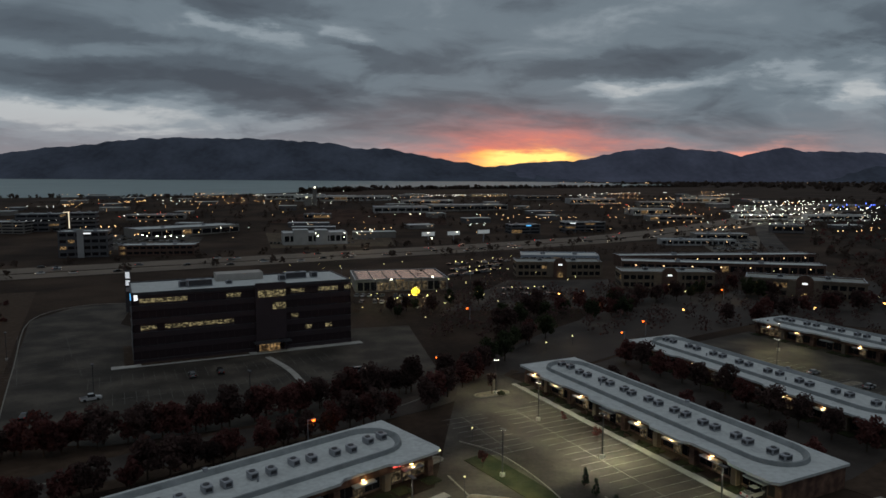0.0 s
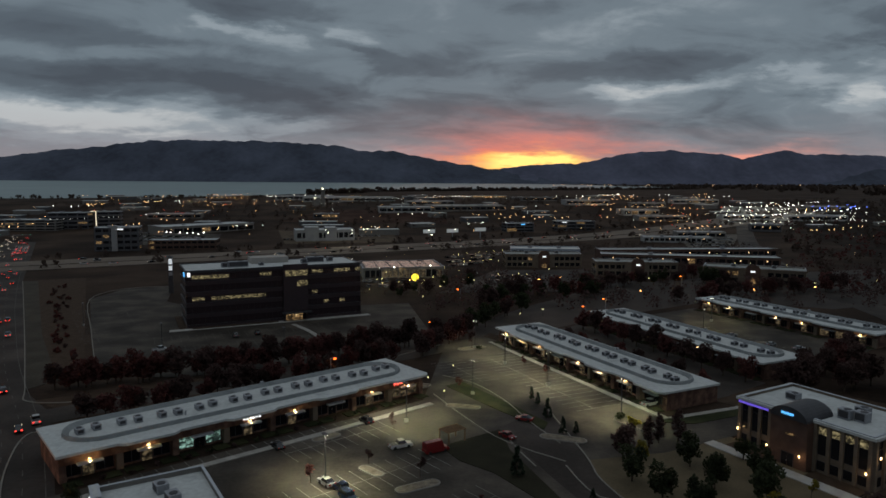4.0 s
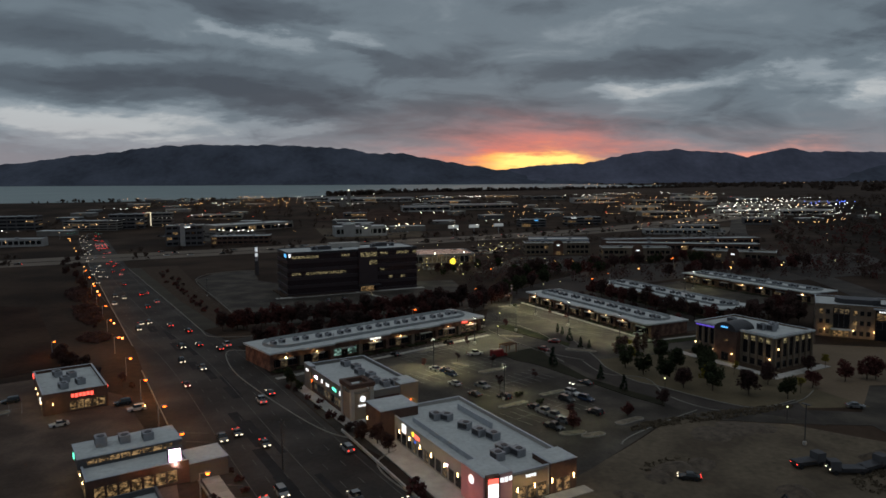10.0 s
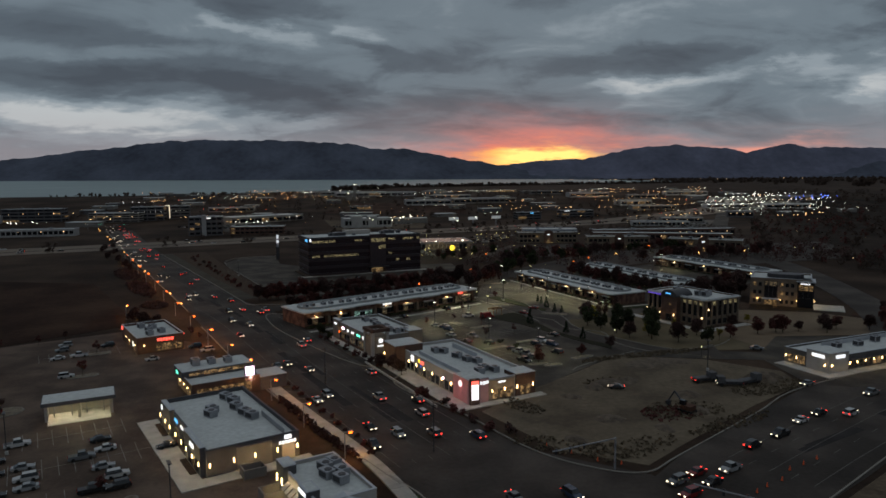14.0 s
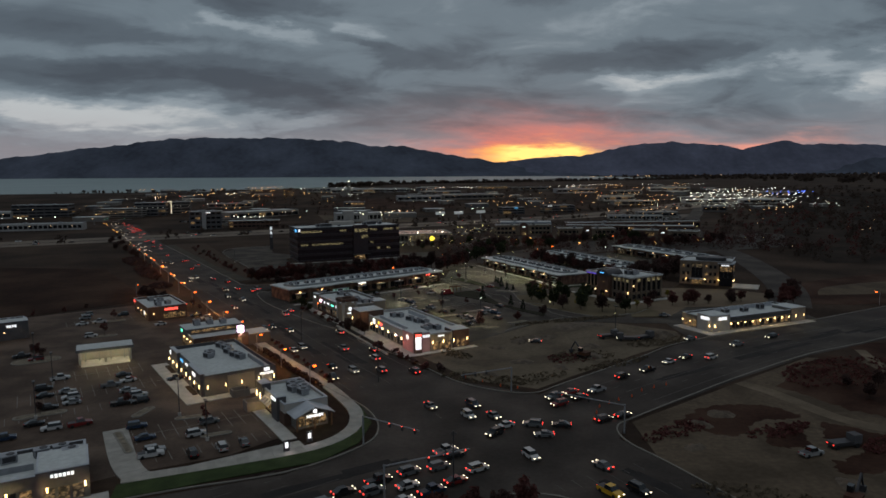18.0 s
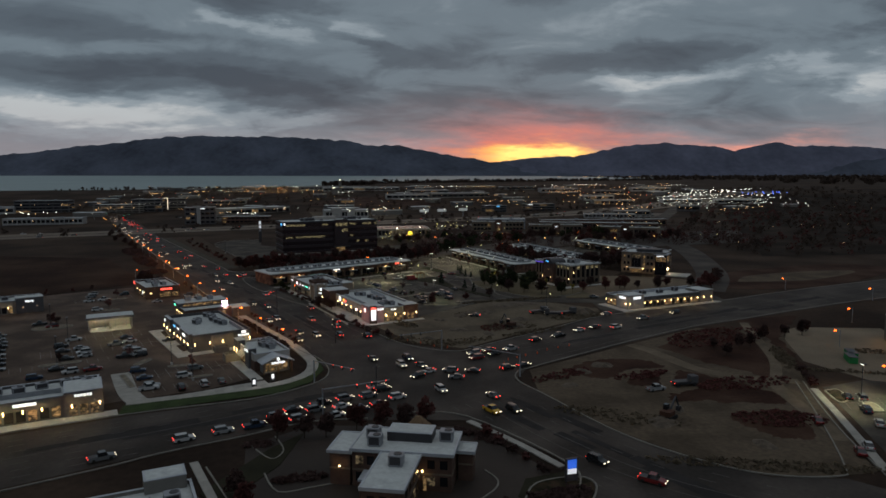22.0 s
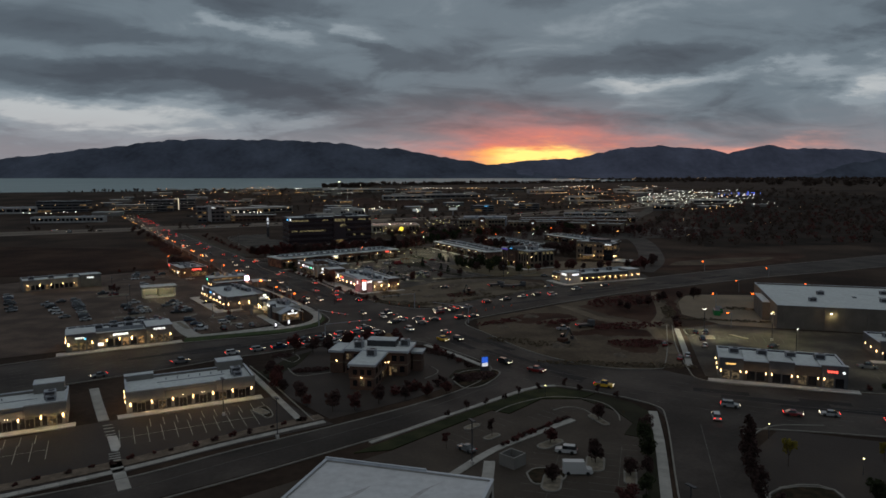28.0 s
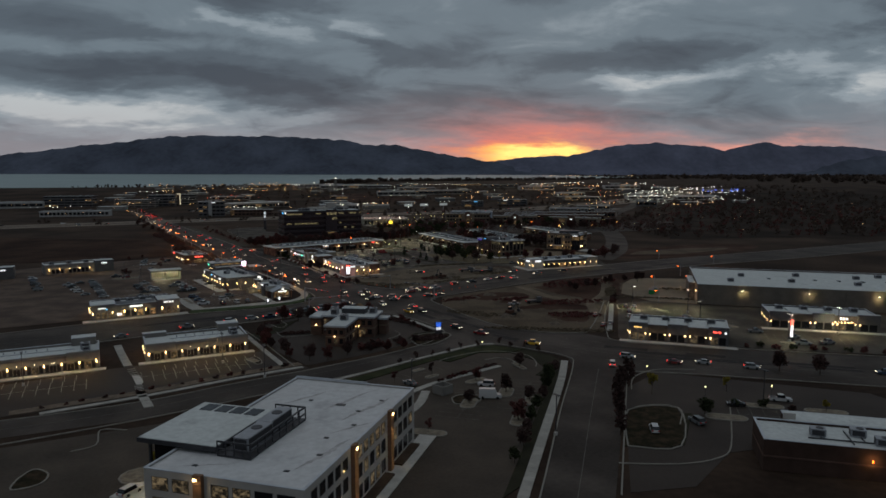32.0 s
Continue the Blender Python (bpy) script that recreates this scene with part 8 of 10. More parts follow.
tree_line((30.5, -214.4), (49, -200), 16, "shrub", ("dark", "russet"), (0.6, 0.9), 0.2)
for x, y, sh, lf, s in ((55, -202, "round", "dark", 0.6), (36.9, -231, "round", "dark", 0.5), (47, -224, "round", "dark", 0.6), (51.5, -230, "round", "dark", 0.5), (30, -209, "young", "dark", 0.9), (41, -214, "round", "russet", 0.5), (46, -243, "round", "russet", 0.7), (26, -248, "young", "russet", 0.8),
                        (20, -214, "young", "russet", 0.9), (-24, -262, "young", "gold", 1.0), (-22, -264, "shrub", "russet", 1.6), (-14, -268, "shrub", "russet", 1.6), (81.5, -217, "tall", "dark", 0.7), (78, -222, "tall", "dark", 0.9), (74, -229, "tall", "dark", 0.95),
                        (71, -236, "tall", "dark", 1.0), (65.4, -253, "tall", "dark", 0.9), (82, -229, "young", "gold", 1.2), (69, -242, "tall", "dark", 0.8), (101, -229, "young", "gold", 0.9), (88, -244, "round", "green", 0.6), (98, -239, "shrub", "green", 1.4), (124, -214, "round", "dark", 0.75),
                        (133, -218, "round", "dark", 0.75), (92, -238, "shrub", "green", 1.2), (104, -240, "shrub", "green", 1.4), (116, -245, "young", "gold", 0.8), (108, -244, "shrub", "dark", 1.4), (20, -254, "shrub", "green", 1.5)):
    tree(x, y, sh, lf, s)
tree_line((126, -187), (200, -212), 16, "shrub", ("dark", "green", "russet"), (0.8, 1.6), 1.2)
tree_line((118, -100), (112, -118), 4, "shrub", ("dark", "russet"), (1.2, 1.8), 1.5)
tree_line((100, -84), (150, -58), 9, "round", ("dark",), (0.5, 0.8), 3)
tree_line((110, 28), (150, 34), 7, "round", ("dark", "russet"), (0.6, 0.9), 3)
tree_line((150, 20), (178, 60), 6, "round", ("dark", "russet"), (0.8, 1.1), 3)
tree_line((-62, -225), (-8, -195), 16, "shrub", ("dark", "russet"), (0.5, 1.0), 0.8)
# retail car park and its edges
for x, y in ((-104, 5), (-112, -25), (-109, -27), (-114, -22), (-110, 30), (-88, -74), (-70, -70), (-48, -86), (-100, 56), (-86, 48), (-82, 44), (-128, 50), (-134, 44), (-142, 36), (-96, 58)):
    tree(x, y, "young", trnd.choice(("dark", "russet")), trnd.uniform(0.8, 1.2))
tree_line((-118, 80), (-100, 62), 6, "round", ("dark",), (0.6, 0.9), 3)
tree_line((-125, 130), (-165, 215), 12, "shrub", ("dark",), (1.0, 1.6), 5)
tree_line((-170, 225), (-235, 370), 12, "round", ("dark",), (0.5, 0.8), 5)
tree_line((-20, 2), (-42, 46), 9, "shrub", ("dark", "russet"), (1.0, 1.6), 1.5)
tree_line((-22, 6), (-14, -6), 3, "round", ("dark",), (0.5, 0.7), 1)
tree_line((-38, 38), (-44, 52), 3, "round", ("dark", "green"), (0.4, 0.6), 1)
tree_line((-14, -18), (6, -52), 10, "shrub", ("russet", "dark"), (1.0, 1.8), 2)
tree_line((-48, 57), (18, 101), 16, "shrub", ("green", "dark"), (0.6, 1.0), 0.4)
tree_line((51, 156), (74, 90), 14, "shrub", ("green", "dark"), (0.6, 1.0), 0.4)
tree_line((-46, -8), (-22, -60), 12, "shrub", ("dark", "russet"), (0.6, 1.0), 0.5)

# ---- rough ground: tufts of weeds, rubble and torn edges ----
def tufts(name, label, areas, leaf, seed, size=0.35):
    """Low clumps strewn over patches of the plan: centre, half length, half width, slant, how many."""
    rnd = random.Random(seed)
    verts, faces = [], []
    for x, y, a, b, ang, n in areas:
        M = pose(x, y, 0, 0, 0, ang)
        for _ in range(n):
            r, t = math.sqrt(rnd.random()), rnd.uniform(0, 6.283)
            c = M @ Vector((a * r * math.cos(t), b * r * math.sin(t), 0))
            k = size * rnd.uniform(0.5, 1.7)
            for _ in range(5):
                m = Euler((rnd.uniform(-1.2, 1.2), rnd.uniform(-1.2, 1.2), rnd.uniform(0, 6.28))).to_matrix()
                o = c + Vector((rnd.gauss(0, 0.6) * k, rnd.gauss(0, 0.6) * k, k * rnd.uniform(0.2, 0.9)))
                i = len(verts)
                verts += [tuple(o + m @ Vector(p) * k) for p in ((-1, -0.4, 0), (0.2, -0.7, 0.1), (1, 0.1, 0), (-0.1, 0.7, 0.1))]
                faces.append((i, i + 1, i + 2, i + 3))
    me = bpy.data.meshes.new(name)
    me.from_pydata(verts, [], faces)
    me.materials.append(LEAF[leaf])
    tagged(new(name, me), label, "weeds", "", "stuff")


tufts("dry_weeds", "dry weeds and rubble strewn over the vacant lot", [(12.3, -33.4, 7, 3, -60, 120), (60.4, 8.5, 22, 2.2, 12, 420), (43.9, 4.8, 7, 2, 25, 90), (79.1, -26.2, 13, 5, 20, 260), (49.6, -39.6, 10, 6, 10, 200), (37.6, -16.9, 6, 3, 20, 70), (17.0, -58.8, 13, 4, -25, 170), (30.4, -60.3, 12, 4, 25, 120), (55.3, -49.8, 14, 3, 26, 140)], "weed", 3, 0.24)
tufts("red_weeds", "reddish weeds at the edges of the building plot", [(113.7, -63.9, 22, 10, 25, 420), (96.1, -111.9, 14, 5, 10, 200), (90.3, -136.8, 10, 5, -10, 200), (51.3, -99.9, 10, 3, 30, 120), (72.6, -102.3, 9, 3, 20, 110), (44.5, -42.3, 8, 5, 10, 90)], "russet", 4, 0.30)
tufts("verge_weeds", "dry weeds along the plot kerbs and tracks", [(74.4, -159.5, 22, 2.5, -14, 260), (55.3, -131.3, 14, 4, -28, 160), (121.1, -88.2, 12, 2.5, 70, 160), (135.7, -107.3, 22, 1.5, -20, 160), (152.5, -87.5, 8, 3, -20, 60)], "weed", 5, 0.28)
tufts("field_brush", "dark brush between the field and the arterial road", [(-118, 112, 8, 5, -64, 150), (-140, 160, 26, 5, -64, 300), (-165, 214, 26, 6, -64, 300)], "dark", 6, 0.6)
tufts("bank_shrubs", "dark clipped shrubs in the bank planting beds", [(32.5, -167.9, 6, 2.6, 20, 170), (23.4, -140.2, 7, 1.5, -45, 110), (-11.9, -156.1, 5, 1.2, 10, 80), (-21.8, -139.7, 3, 1.5, 0, 40), (2.1, -158.4, 5, 1.5, 0, 60)], "dark", 8, 0.40)
tufts("hedge_row", "low dark hedge along the arterial road", [(-40.8, -32.2, 13, 0.8, -64, 220), (-31.2, -50.7, 12, 0.8, -60, 200)], "dark", 9, 0.35)

# ---- lamp posts ----
LAMPS = {}


def make_lamp(kind):
    if kind == "lot":
        o = thing("lamp_post", Matrix(), "tall dark car park lamp with a square head", "lamp post", "car park lamps")
        h = 9.0
        boxes("base", [(-0.35, -0.35, 0, 0.35, 0.35, 0.8)], CONCRETE, o)
        boxes("pole", [(-0.09, -0.09, 0.8, 0.09, 0.09, h)], DARKMETAL, o)
        boxes("head", [(-0.35, -0.75, h, 0.35, 0.75, h + 0.18)], DARKMETAL, o)
        boxes("lamp_glass", [(-0.3, -0.7, h - 0.03, 0.3, 0.7, h)], LAMP_WHITE, o)
    elif kind == "lot_off":
        o = thing("lamp_post", Matrix(), "tall dark car park lamp, not lit", "lamp post", "unlit car park lamps")
        h = 8.5
        boxes("base", [(-0.3, -0.3, 0, 0.3, 0.3, 0.7)], CONCRETE, o)
        boxes("pole", [(-0.08, -0.08, 0.7, 0.08, 0.08, h)], DARKMETAL, o)
        boxes("head", [(-0.3, -0.9, h, 0.3, 0.9, h + 0.15)], DARKMETAL, o)
    elif kind == "street":
        o = thing("street_lamp", Matrix(), "roadside lamp with glowing orange sodium head", "street lamp", "street lamps")
        h = 5.4
        boxes("pole", [(-0.08, -0.08, 0, 0.08, 0.08, h)], METAL, o)
        boxes("arm", [(-0.05, -0.05, h - 0.1, 1.2, 0.05, h)], METAL, o)
        boxes("head", [(0.9, -0.2, h - 0.1, 1.7, 0.2, h + 0.1)], METAL, o)
        bm = bmesh.new()
        bmesh.ops.create_icosphere(bm, subdivisions=2, radius=0.33, matrix=Matrix.Translation((1.3, 0, h - 0.24)) @ Matrix.Diagonal((1.25, 0.8, 0.9, 1)))
        part("lamp_glass", bm, LAMP_SODIUM, o)
    else:
        o = thing("bollard_lamp", Matrix(), "short post lamp with a warm white globe", "lamp post", "post lamps")
        h = 3.0
        boxes("pole", [(-0.05, -0.05, 0, 0.05, 0.05, h)], DARKMETAL, o)
        bm = bmesh.new()
        bmesh.ops.create_icosphere(bm, subdivisions=2, radius=0.17, matrix=Matrix.Translation((0, 0, h + 0.15)))
        part("globe", bm, glow("post_globe", (1.0, 0.92, 0.40), 3.0), o)
        boxes("cap", [(-0.2, -0.2, h + 0.33, 0.2, 0.2, h + 0.38)], DARKMETAL, o)
    return o


def lamp(kind, x, y, ang=0.0, watts=0.0, z=0.0):
    M = pose(x, y, z, 0, 0, ang)
    if kind not in LAMPS:
        LAMPS[kind] = make_lamp(kind)
        LAMPS[kind].matrix_basis = M
    else:
        copy_thing(LAMPS[kind], M)
    if not watts:
        return
    if kind == "lot":
        spot_light(x, y, z + 8.8, watts * 12.5, (1.0, 0.95, 0.62), 140)
    elif kind == "street":
        p = M @ Vector((1.3, 0, 4.9))
        point_light(p.x, p.y, p.z - 0.4, watts, (1.0, 0.36, 0.08), 0.3)
    else:
        point_light(x, y, z + 2.7, watts, (1.0, 0.86, 0.5), 0.25)


for x, y, w in ((15, 85.7, 2600), (-1.3, 56.2, 2200), (13.9, 26, 900), (26.3, 9.3, 500), (54.3, 110, 2300), (65, 84.3, 2000), (41, 152, 1100), (47, 132, 1500), (33, 104, 900), (126, 165, 1200), (140, 186, 900),
                (12, 290, 260), (34, 298, 260), (58, 304, 260), (-4, 334, 200), (70, 330, 260), (30, 270, 160), (116, -128, 1700), (134, -138, 1000), (128, -160, 700), (146, -184, 600), (168, -176, 900)):
    lamp("lot", x, y, 30, w)
for x, y in ((-46, -94), (-56, -78), (-88, -76), (-112, -26), (-96, -50), (-28, -190), (-14, -205), (-74, -206), (24, -222), (52, -252), (104, -240), (22, -250), (-100, 200), (-60, 160), (-20, 150), (70, -10)):
    lamp("lot_off", x, y, 25)
for x, y, w in ((57, 29, 60), (75, 4, 80), (22, 110, 60), (30, 121, 60), (25, 98, 60), (86, -216, 50), (93, -234, 50), (109, -235, 50), (47, -186, 40), (65, 192, 160), (76, 200, 220)):
    lamp("bollard", x, y, 0, w)
for x, y in ((-89.2, 60), (-77.6, 37), (-66.5, 15), (-57.8, -2.8), (-48.2, -22.5), (-38.3, -41.5), (-28.5, -59.5)):
    lamp("street", x, y, 24, 2000)
for x, y, a in ((-120, 84, 80), (-102.5, 88, 24), (-116, 118, 24), (-129, 148, 24), (-143, 178, 24), (-157, 208, 24), (-172, 240, 24), (-186, 270, 24)):
    lamp("street", x, y, a, 1500)
for x, y, a, w in ((29, 171, 200, 120), (-4, 123, 30, 120), (48, 241, 200, 120), (106, 211, 200, 300), (92, 195, 200, 120), (169, 273, 200, 160)):
    lamp("street", x, y, a, w)
for x, y in ((197, -62), (204, -75), (216, -73), (222, -85), (234, -81), (240, -94), (254, -89), (172, -49), (161, -82), (145, -80), (131, -118), (210, -10), (190, 20)):
    lamp("street", x, y, 150, 60)

# ---- signs on posts ----
def pylon(x, y, ang, w, h, name, label, panels, material=DARKSTUCCO, d=0.6, glow_w=0):
    o = thing(name, pose(x, y, 0, 0, 0, ang), label, "sign", "")
    boxes("frame", [(-w / 2, -d / 2, 0, -w / 2 + 0.25, d / 2, h), (w / 2 - 0.25, -d / 2, 0, w / 2, d / 2, h), (-w / 2, -d / 2, h, w / 2, d / 2, h + 0.3)], material, o)
    boxes("core", [(-w / 2 + 0.25, -d / 2 + 0.1, 0, w / 2 - 0.25, d / 2 - 0.1, h)], material, o)
    for z0, z1, m in panels:
        boxes("sign_panel", [(-w / 2 + 0.3, -d / 2 - 0.06, z0, w / 2 - 0.3, -d / 2 + 0.1, z1)], m, o)
    if glow_w:
        point_light(x + 1.5 * math.sin(radians(ang)), y - 1.5 * math.cos(radians(ang)), h * 0.6, glow_w, (1, 0.8, 0.8), 0.4)
    return o


pylon(1.0, -31.5, 15, 2.4, 6.2, "pylon_sign", "tall roadside sign with white and red lit panels", [(5.2, 6.0, SIGN_RED), (4.2, 5.1, SIGN_WHITE), (3.2, 4.1, SIGN_WHITE), (2.3, 3.1, SIGN_WHITE), (1.4, 2.2, SIGN_WHITE)], BRICK, 0.8, 120)
pylon(36, -162, 12, 2.3, 4.0, "bank_sign", "blue lit bank sign with a white message board", [(2.5, 4.1, SIGN_BLUE), (1.5, 2.4, glow("pale_panel", (0.9, 0.95, 1.0), 0.5))], DARKMETAL, 0.5, 30)
pylon(-55, -13, 20, 2.6, 6.4, "pylon_sign", "roadside sign with glaring violet-white panels", [(5.2, 6.3, SIGN_PINK), (4.0, 5.1, SIGN_PINK), (2.8, 3.9, SIGN_PINK), (1.8, 2.7, SIGN_GREEN)], DARKSTUCCO, 0.6, 500)
pylon(147, -183, -10, 1.6, 7.0, "pylon_sign", "slim red and white lit shop sign", [(5.2, 6.8, SIGN_RED), (3.4, 5.0, SIGN_WHITE), (1.4, 3.2, SIGN_WHITE)], DARKMETAL, 0.5, 60)
pylon(-88.7, 274, 10, 2.2, 17.0, "highway_sign", "very tall highway sign with white panels", [(14.0, 16.6, glow("pale_panel", (0.9, 0.95, 1.0), 0.5)), (11.0, 13.2, glow("pale_panel", (0.9, 0.95, 1.0), 0.5)), (8.5, 10.2, METAL)], DARKMETAL, 0.8)
pylon(-29, -101.5, 30, 1.2, 2.0, "menu_board", "small lit drive-through menu board", [(0.8, 1.9, SIGN_WHITE)], DARKMETAL, 0.3, 30)
pylon(-25, -97, 30, 1.2, 2.0, "menu_board", "small lit drive-through menu board", [(0.8, 1.9, SIGN_WHITE)], DARKMETAL, 0.3, 30)
o = thing("ball_sign", pose(30.2, 285, 0), "round yellow lit sign on a post", "sign")
boxes("post", [(-0.15, -0.15, 0, 0.15, 0.15, 3.0)], DARKMETAL, o)
bm = bmesh.new()
bmesh.ops.create_uvsphere(bm, u_segments=20, v_segments=12, radius=1.9, matrix=Matrix.Translation((0, 0, 4.6)) @ Matrix.Diagonal((1, 0.35, 1, 1)))
part("globe", bm, SIGN_YELLOW, o)

# ---- traffic signals, cones, machines ----
def signal(x, y, ang, reach, m):
    o = thing("traffic_signal", pose(x, y, 0, 0, 0, ang), "traffic signal on a long mast arm", "traffic light", "traffic signals")
    boxes("pole", [(-0.13, -0.13, 0, 0.13, 0.13, 6.2)], METAL, o)
    boxes("mast_arm", [(0, -0.08, 5.9, reach, 0.08, 6.1)], METAL, o)
    for k in range(3):
        u = reach * (0.5 + 0.22 * k)
        s = boxes("signal_head", [(u - 0.2, -0.3, 5.2, u + 0.2, -0.08, 6.3)], DARKMETAL, o)
        boxes("signal_lens", [(u - 0.12, -0.36, 5.95, u + 0.12, -0.3, 6.2)], m, s)


signal(-14, -100, -40, 14, SIGN_RED)
signal(22, -70, 200, 14, SIGN_RED)
signal(40, -100, 140, 16, SIGN_RED)
signal(-10, -124, 20, 16, SIGN_RED)
signal(-300, 560, 20, 14, SIGN_GREEN)
signal(-330, 570, 20, 14, SIGN_GREEN)
rn = random.Random(3)
cone = thing("traffic_cone", pose(40, -84, 0), "small orange traffic cone on the road edge", "traffic cone", "traffic cones")
bm = bmesh.new()
bmesh.ops.create_cone(bm, cap_ends=True, segments=10, radius1=0.2, radius2=0.04, depth=0.8, matrix=Matrix.Translation((0, 0, 0.44)))
part("cone_body", bm, mat("orange_plastic", (0.55, 0.09, 0.03), 0.6, var=0.0), cone)
boxes("cone_base", [(-0.25, -0.25, 0, 0.25, 0.25, 0.05)], TYRE, cone)
for x, y in ((43, -82), (46, -80), (50, -78), (54, -74), (38, -88), (36, -92), (58, -72), (20, -66), (24, -68), (12, -58), (16, -62), (62, -70)):
    copy_thing(cone, pose(x, y, 0.01, 0, 0, rn.uniform(0, 90)))


def digger(x, y, ang, label):
    o = thing("excavator", pose(x, y, 0, 0, 0, ang), label, "excavator", "excavators")
    for s in (-1, 1):
        bm = bmesh.new()
        prism(bm, stadium(-1.9, -0.4, 1.9, 0.4, 6), -0.3, 0.3)
        part("track", bm, TYRE, o, "", pose(0, s * 1.1, 0.42, 90, 0, 0))
    boxes("house", [(-1.7, -1.2, 0.9, 0.9, 1.2, 1.9)], RUST, o)
    boxes("cab", [(-0.1, 0.3, 1.9, 1.2, 1.2, 3.0)], CARGLASS, o)
    bm = bmesh.new()
    limb(bm, Vector((0.8, 0, 1.7)), Vector((3.4, 0, 4.2)), 0.28, 0.22)
    part("boom", bm, DARKMETAL, o)
    bm = bmesh.new()
    limb(bm, Vector((3.4, 0, 4.2)), Vector((5.0, 0, 1.6)), 0.22, 0.16)
    part("stick", bm, DARKMETAL, o)
    boxes("bucket", [(4.6, -0.5, 0.6, 5.4, 0.5, 1.6)], DARKMETAL, o)


digger(66, -134, 40, "parked dark excavator on the building plot")
digger(49, -42, 120, "rusty excavator on the vacant lot")
for x, y, a in ((64, -20, 10), (69, -24, 170), (75, -23, 20), (80, -112, 8)):
    t = thing("work_truck", pose(x, y, 0, 0, 0, a), "dark flatbed work truck with lamps on", "truck", "work trucks")
    boxes("chassis", [(-3.2, -1.0, 0.6, 3.2, 1.0, 0.9)], DARKMETAL, t)
    boxes("cab", [(1.4, -1.05, 0.9, 3.3, 1.05, 2.6)], DARKSTUCCO, t)
    boxes("windscreen", [(3.28, -0.9, 1.6, 3.34, 0.9, 2.4)], CARGLASS, t)
    boxes("load_bed", [(-3.2, -1.1, 0.9, 1.2, 1.1, 1.4)], DARKMETAL, t)
    for sx in (-2.3, 2.3):
        for sy in (-1, 1):
            bm = bmesh.new()
            bmesh.ops.create_cone(bm, cap_ends=True, segments=12, radius1=0.48, radius2=0.48, depth=0.3, matrix=pose(sx, sy * 0.95, 0.48, 90, 0, 0))
            part("wheel", bm, TYRE, t)
    for sy in (-0.8, 0.8):
        boxes("headlight", [(3.26, sy - 0.15, 0.95, 3.36, sy + 0.15, 1.15)], HEADLIGHT, t)
        boxes("taillight", [(-3.26, sy - 0.15, 0.95, -3.18, sy + 0.15, 1.1)], TAILLIGHT, t)
for x, y, a in ((-11, -58, 0), (-36, -10, 0), (2, -120, 0)):
    p = thing("utility_pole", pose(x, y, 0), "slim dark utility pole beside the road", "pole", "utility poles")
    boxes("pole", [(-0.12, -0.12, 0, 0.12, 0.12, 10.0)], DARKMETAL, p)
    boxes("crossarm", [(-0.6, -0.06, 9.4, 0.6, 0.06, 9.55)], DARKMETAL, p)
SOIL = mat("heaped_soil", (0.078, 0.062, 0.048), 0.95, var=0.5, scale=0.6, fine=3, bump=0.1)


def mound(x, y, r, h, seed):
    bm = bmesh.new()
    rings = []
    for i in range(7):
        f = i / 6
        row = []
        for k in range(18):
            a = 2 * math.pi * k / 18
            q = noise.noise(Vector((math.cos(a) * 1.4, math.sin(a) * 1.4, seed + f)))
            row.append(bm.verts.new((math.cos(a) * r * (1 - f) * (1 + 0.35 * q), math.sin(a) * r * 0.7 * (1 - f) * (1 + 0.35 * q), h * (math.sin(f * 1.57) + 0.25 * q * (1 - f) * f * 4) - 0.05)))
        rings.append(row)
    for p, q in zip(rings, rings[1:]):
        for k in range(18):
            bm.faces.new((p[k], p[(k + 1) % 18], q[(k + 1) % 18], q[k]))
    o = part("soil_mound", bm, SOIL, None, "", pose(x, y, 0, 0, 0, seed * 40))
    tagged(o, "low heap of dark soil and rubble on bare ground", "mound", "soil mounds")


for i, (x, y, r, h) in enumerate(((39, -19, 5, 1.2), (44, -17, 4, 1.0), (34, -21, 3.5, 0.9), (80, -20, 5, 2.0), (84, -18, 4, 1.5), (55, -30, 4, 1.0), (52, -41, 4, 1.1), (40, -51, 3, 0.6), (19, -55, 3, 0.7), (62, 0, 7, 0.6), (54, -2, 6, 0.5),
                                  (70, -128, 3.5, 0.8), (58, -97, 3, 0.8), (65, -92, 3.5, 0.9), (51, -109, 2.5, 0.7), (64, -136, 4, 0.9), (79, -150, 3, 0.8), (26, -28, 3, 0.7), (30, -44, 4, 0.6))):
    mound(x, y, r, h, i)
# bin store, green skips, dumpster yards, pergola
for x, y, a, l, d in ((-41, -78, 26, 5.0, 3.4), (29, -222.5, -50, 3.6, 3.6)):
    b = thing("bin_enclosure", pose(x, y, 0, 0, 0, a), "walled bin enclosure open to the sky", "bin store", "bin stores")
    for r in ((0, 0, 0, l, 0.3, 2.2), (0, d - 0.3, 0, l, d, 2.2), (0, 0.3, 0, 0.3, d - 0.3, 2.2), (l - 0.3, 0.3, 0, l, d - 0.3, 2.2)):
        boxes("wall", [r], GREYSTUCCO, b)
    boxes("bin", [(0.8, 0.8, 0, 2.2, 2.0, 1.3)], DARKMETAL, b)
for x, y, a in ((140, -95, 68), (137, -99, 68)):
    k = thing("waste_skip", pose(x, y, 0, 0, 0, a), "green steel waste skip behind the store", "skip", "waste skips")
    boxes("body", [(0, 0, 0.15, 6, 2.2, 1.9)], mat("green_steel", (0.02, 0.16, 0.05), 0.6, var=0.2), k)
    boxes("rim", [(-0.08, -0.08, 1.9, 6.08, 2.28, 2.0)], DARKMETAL, k)
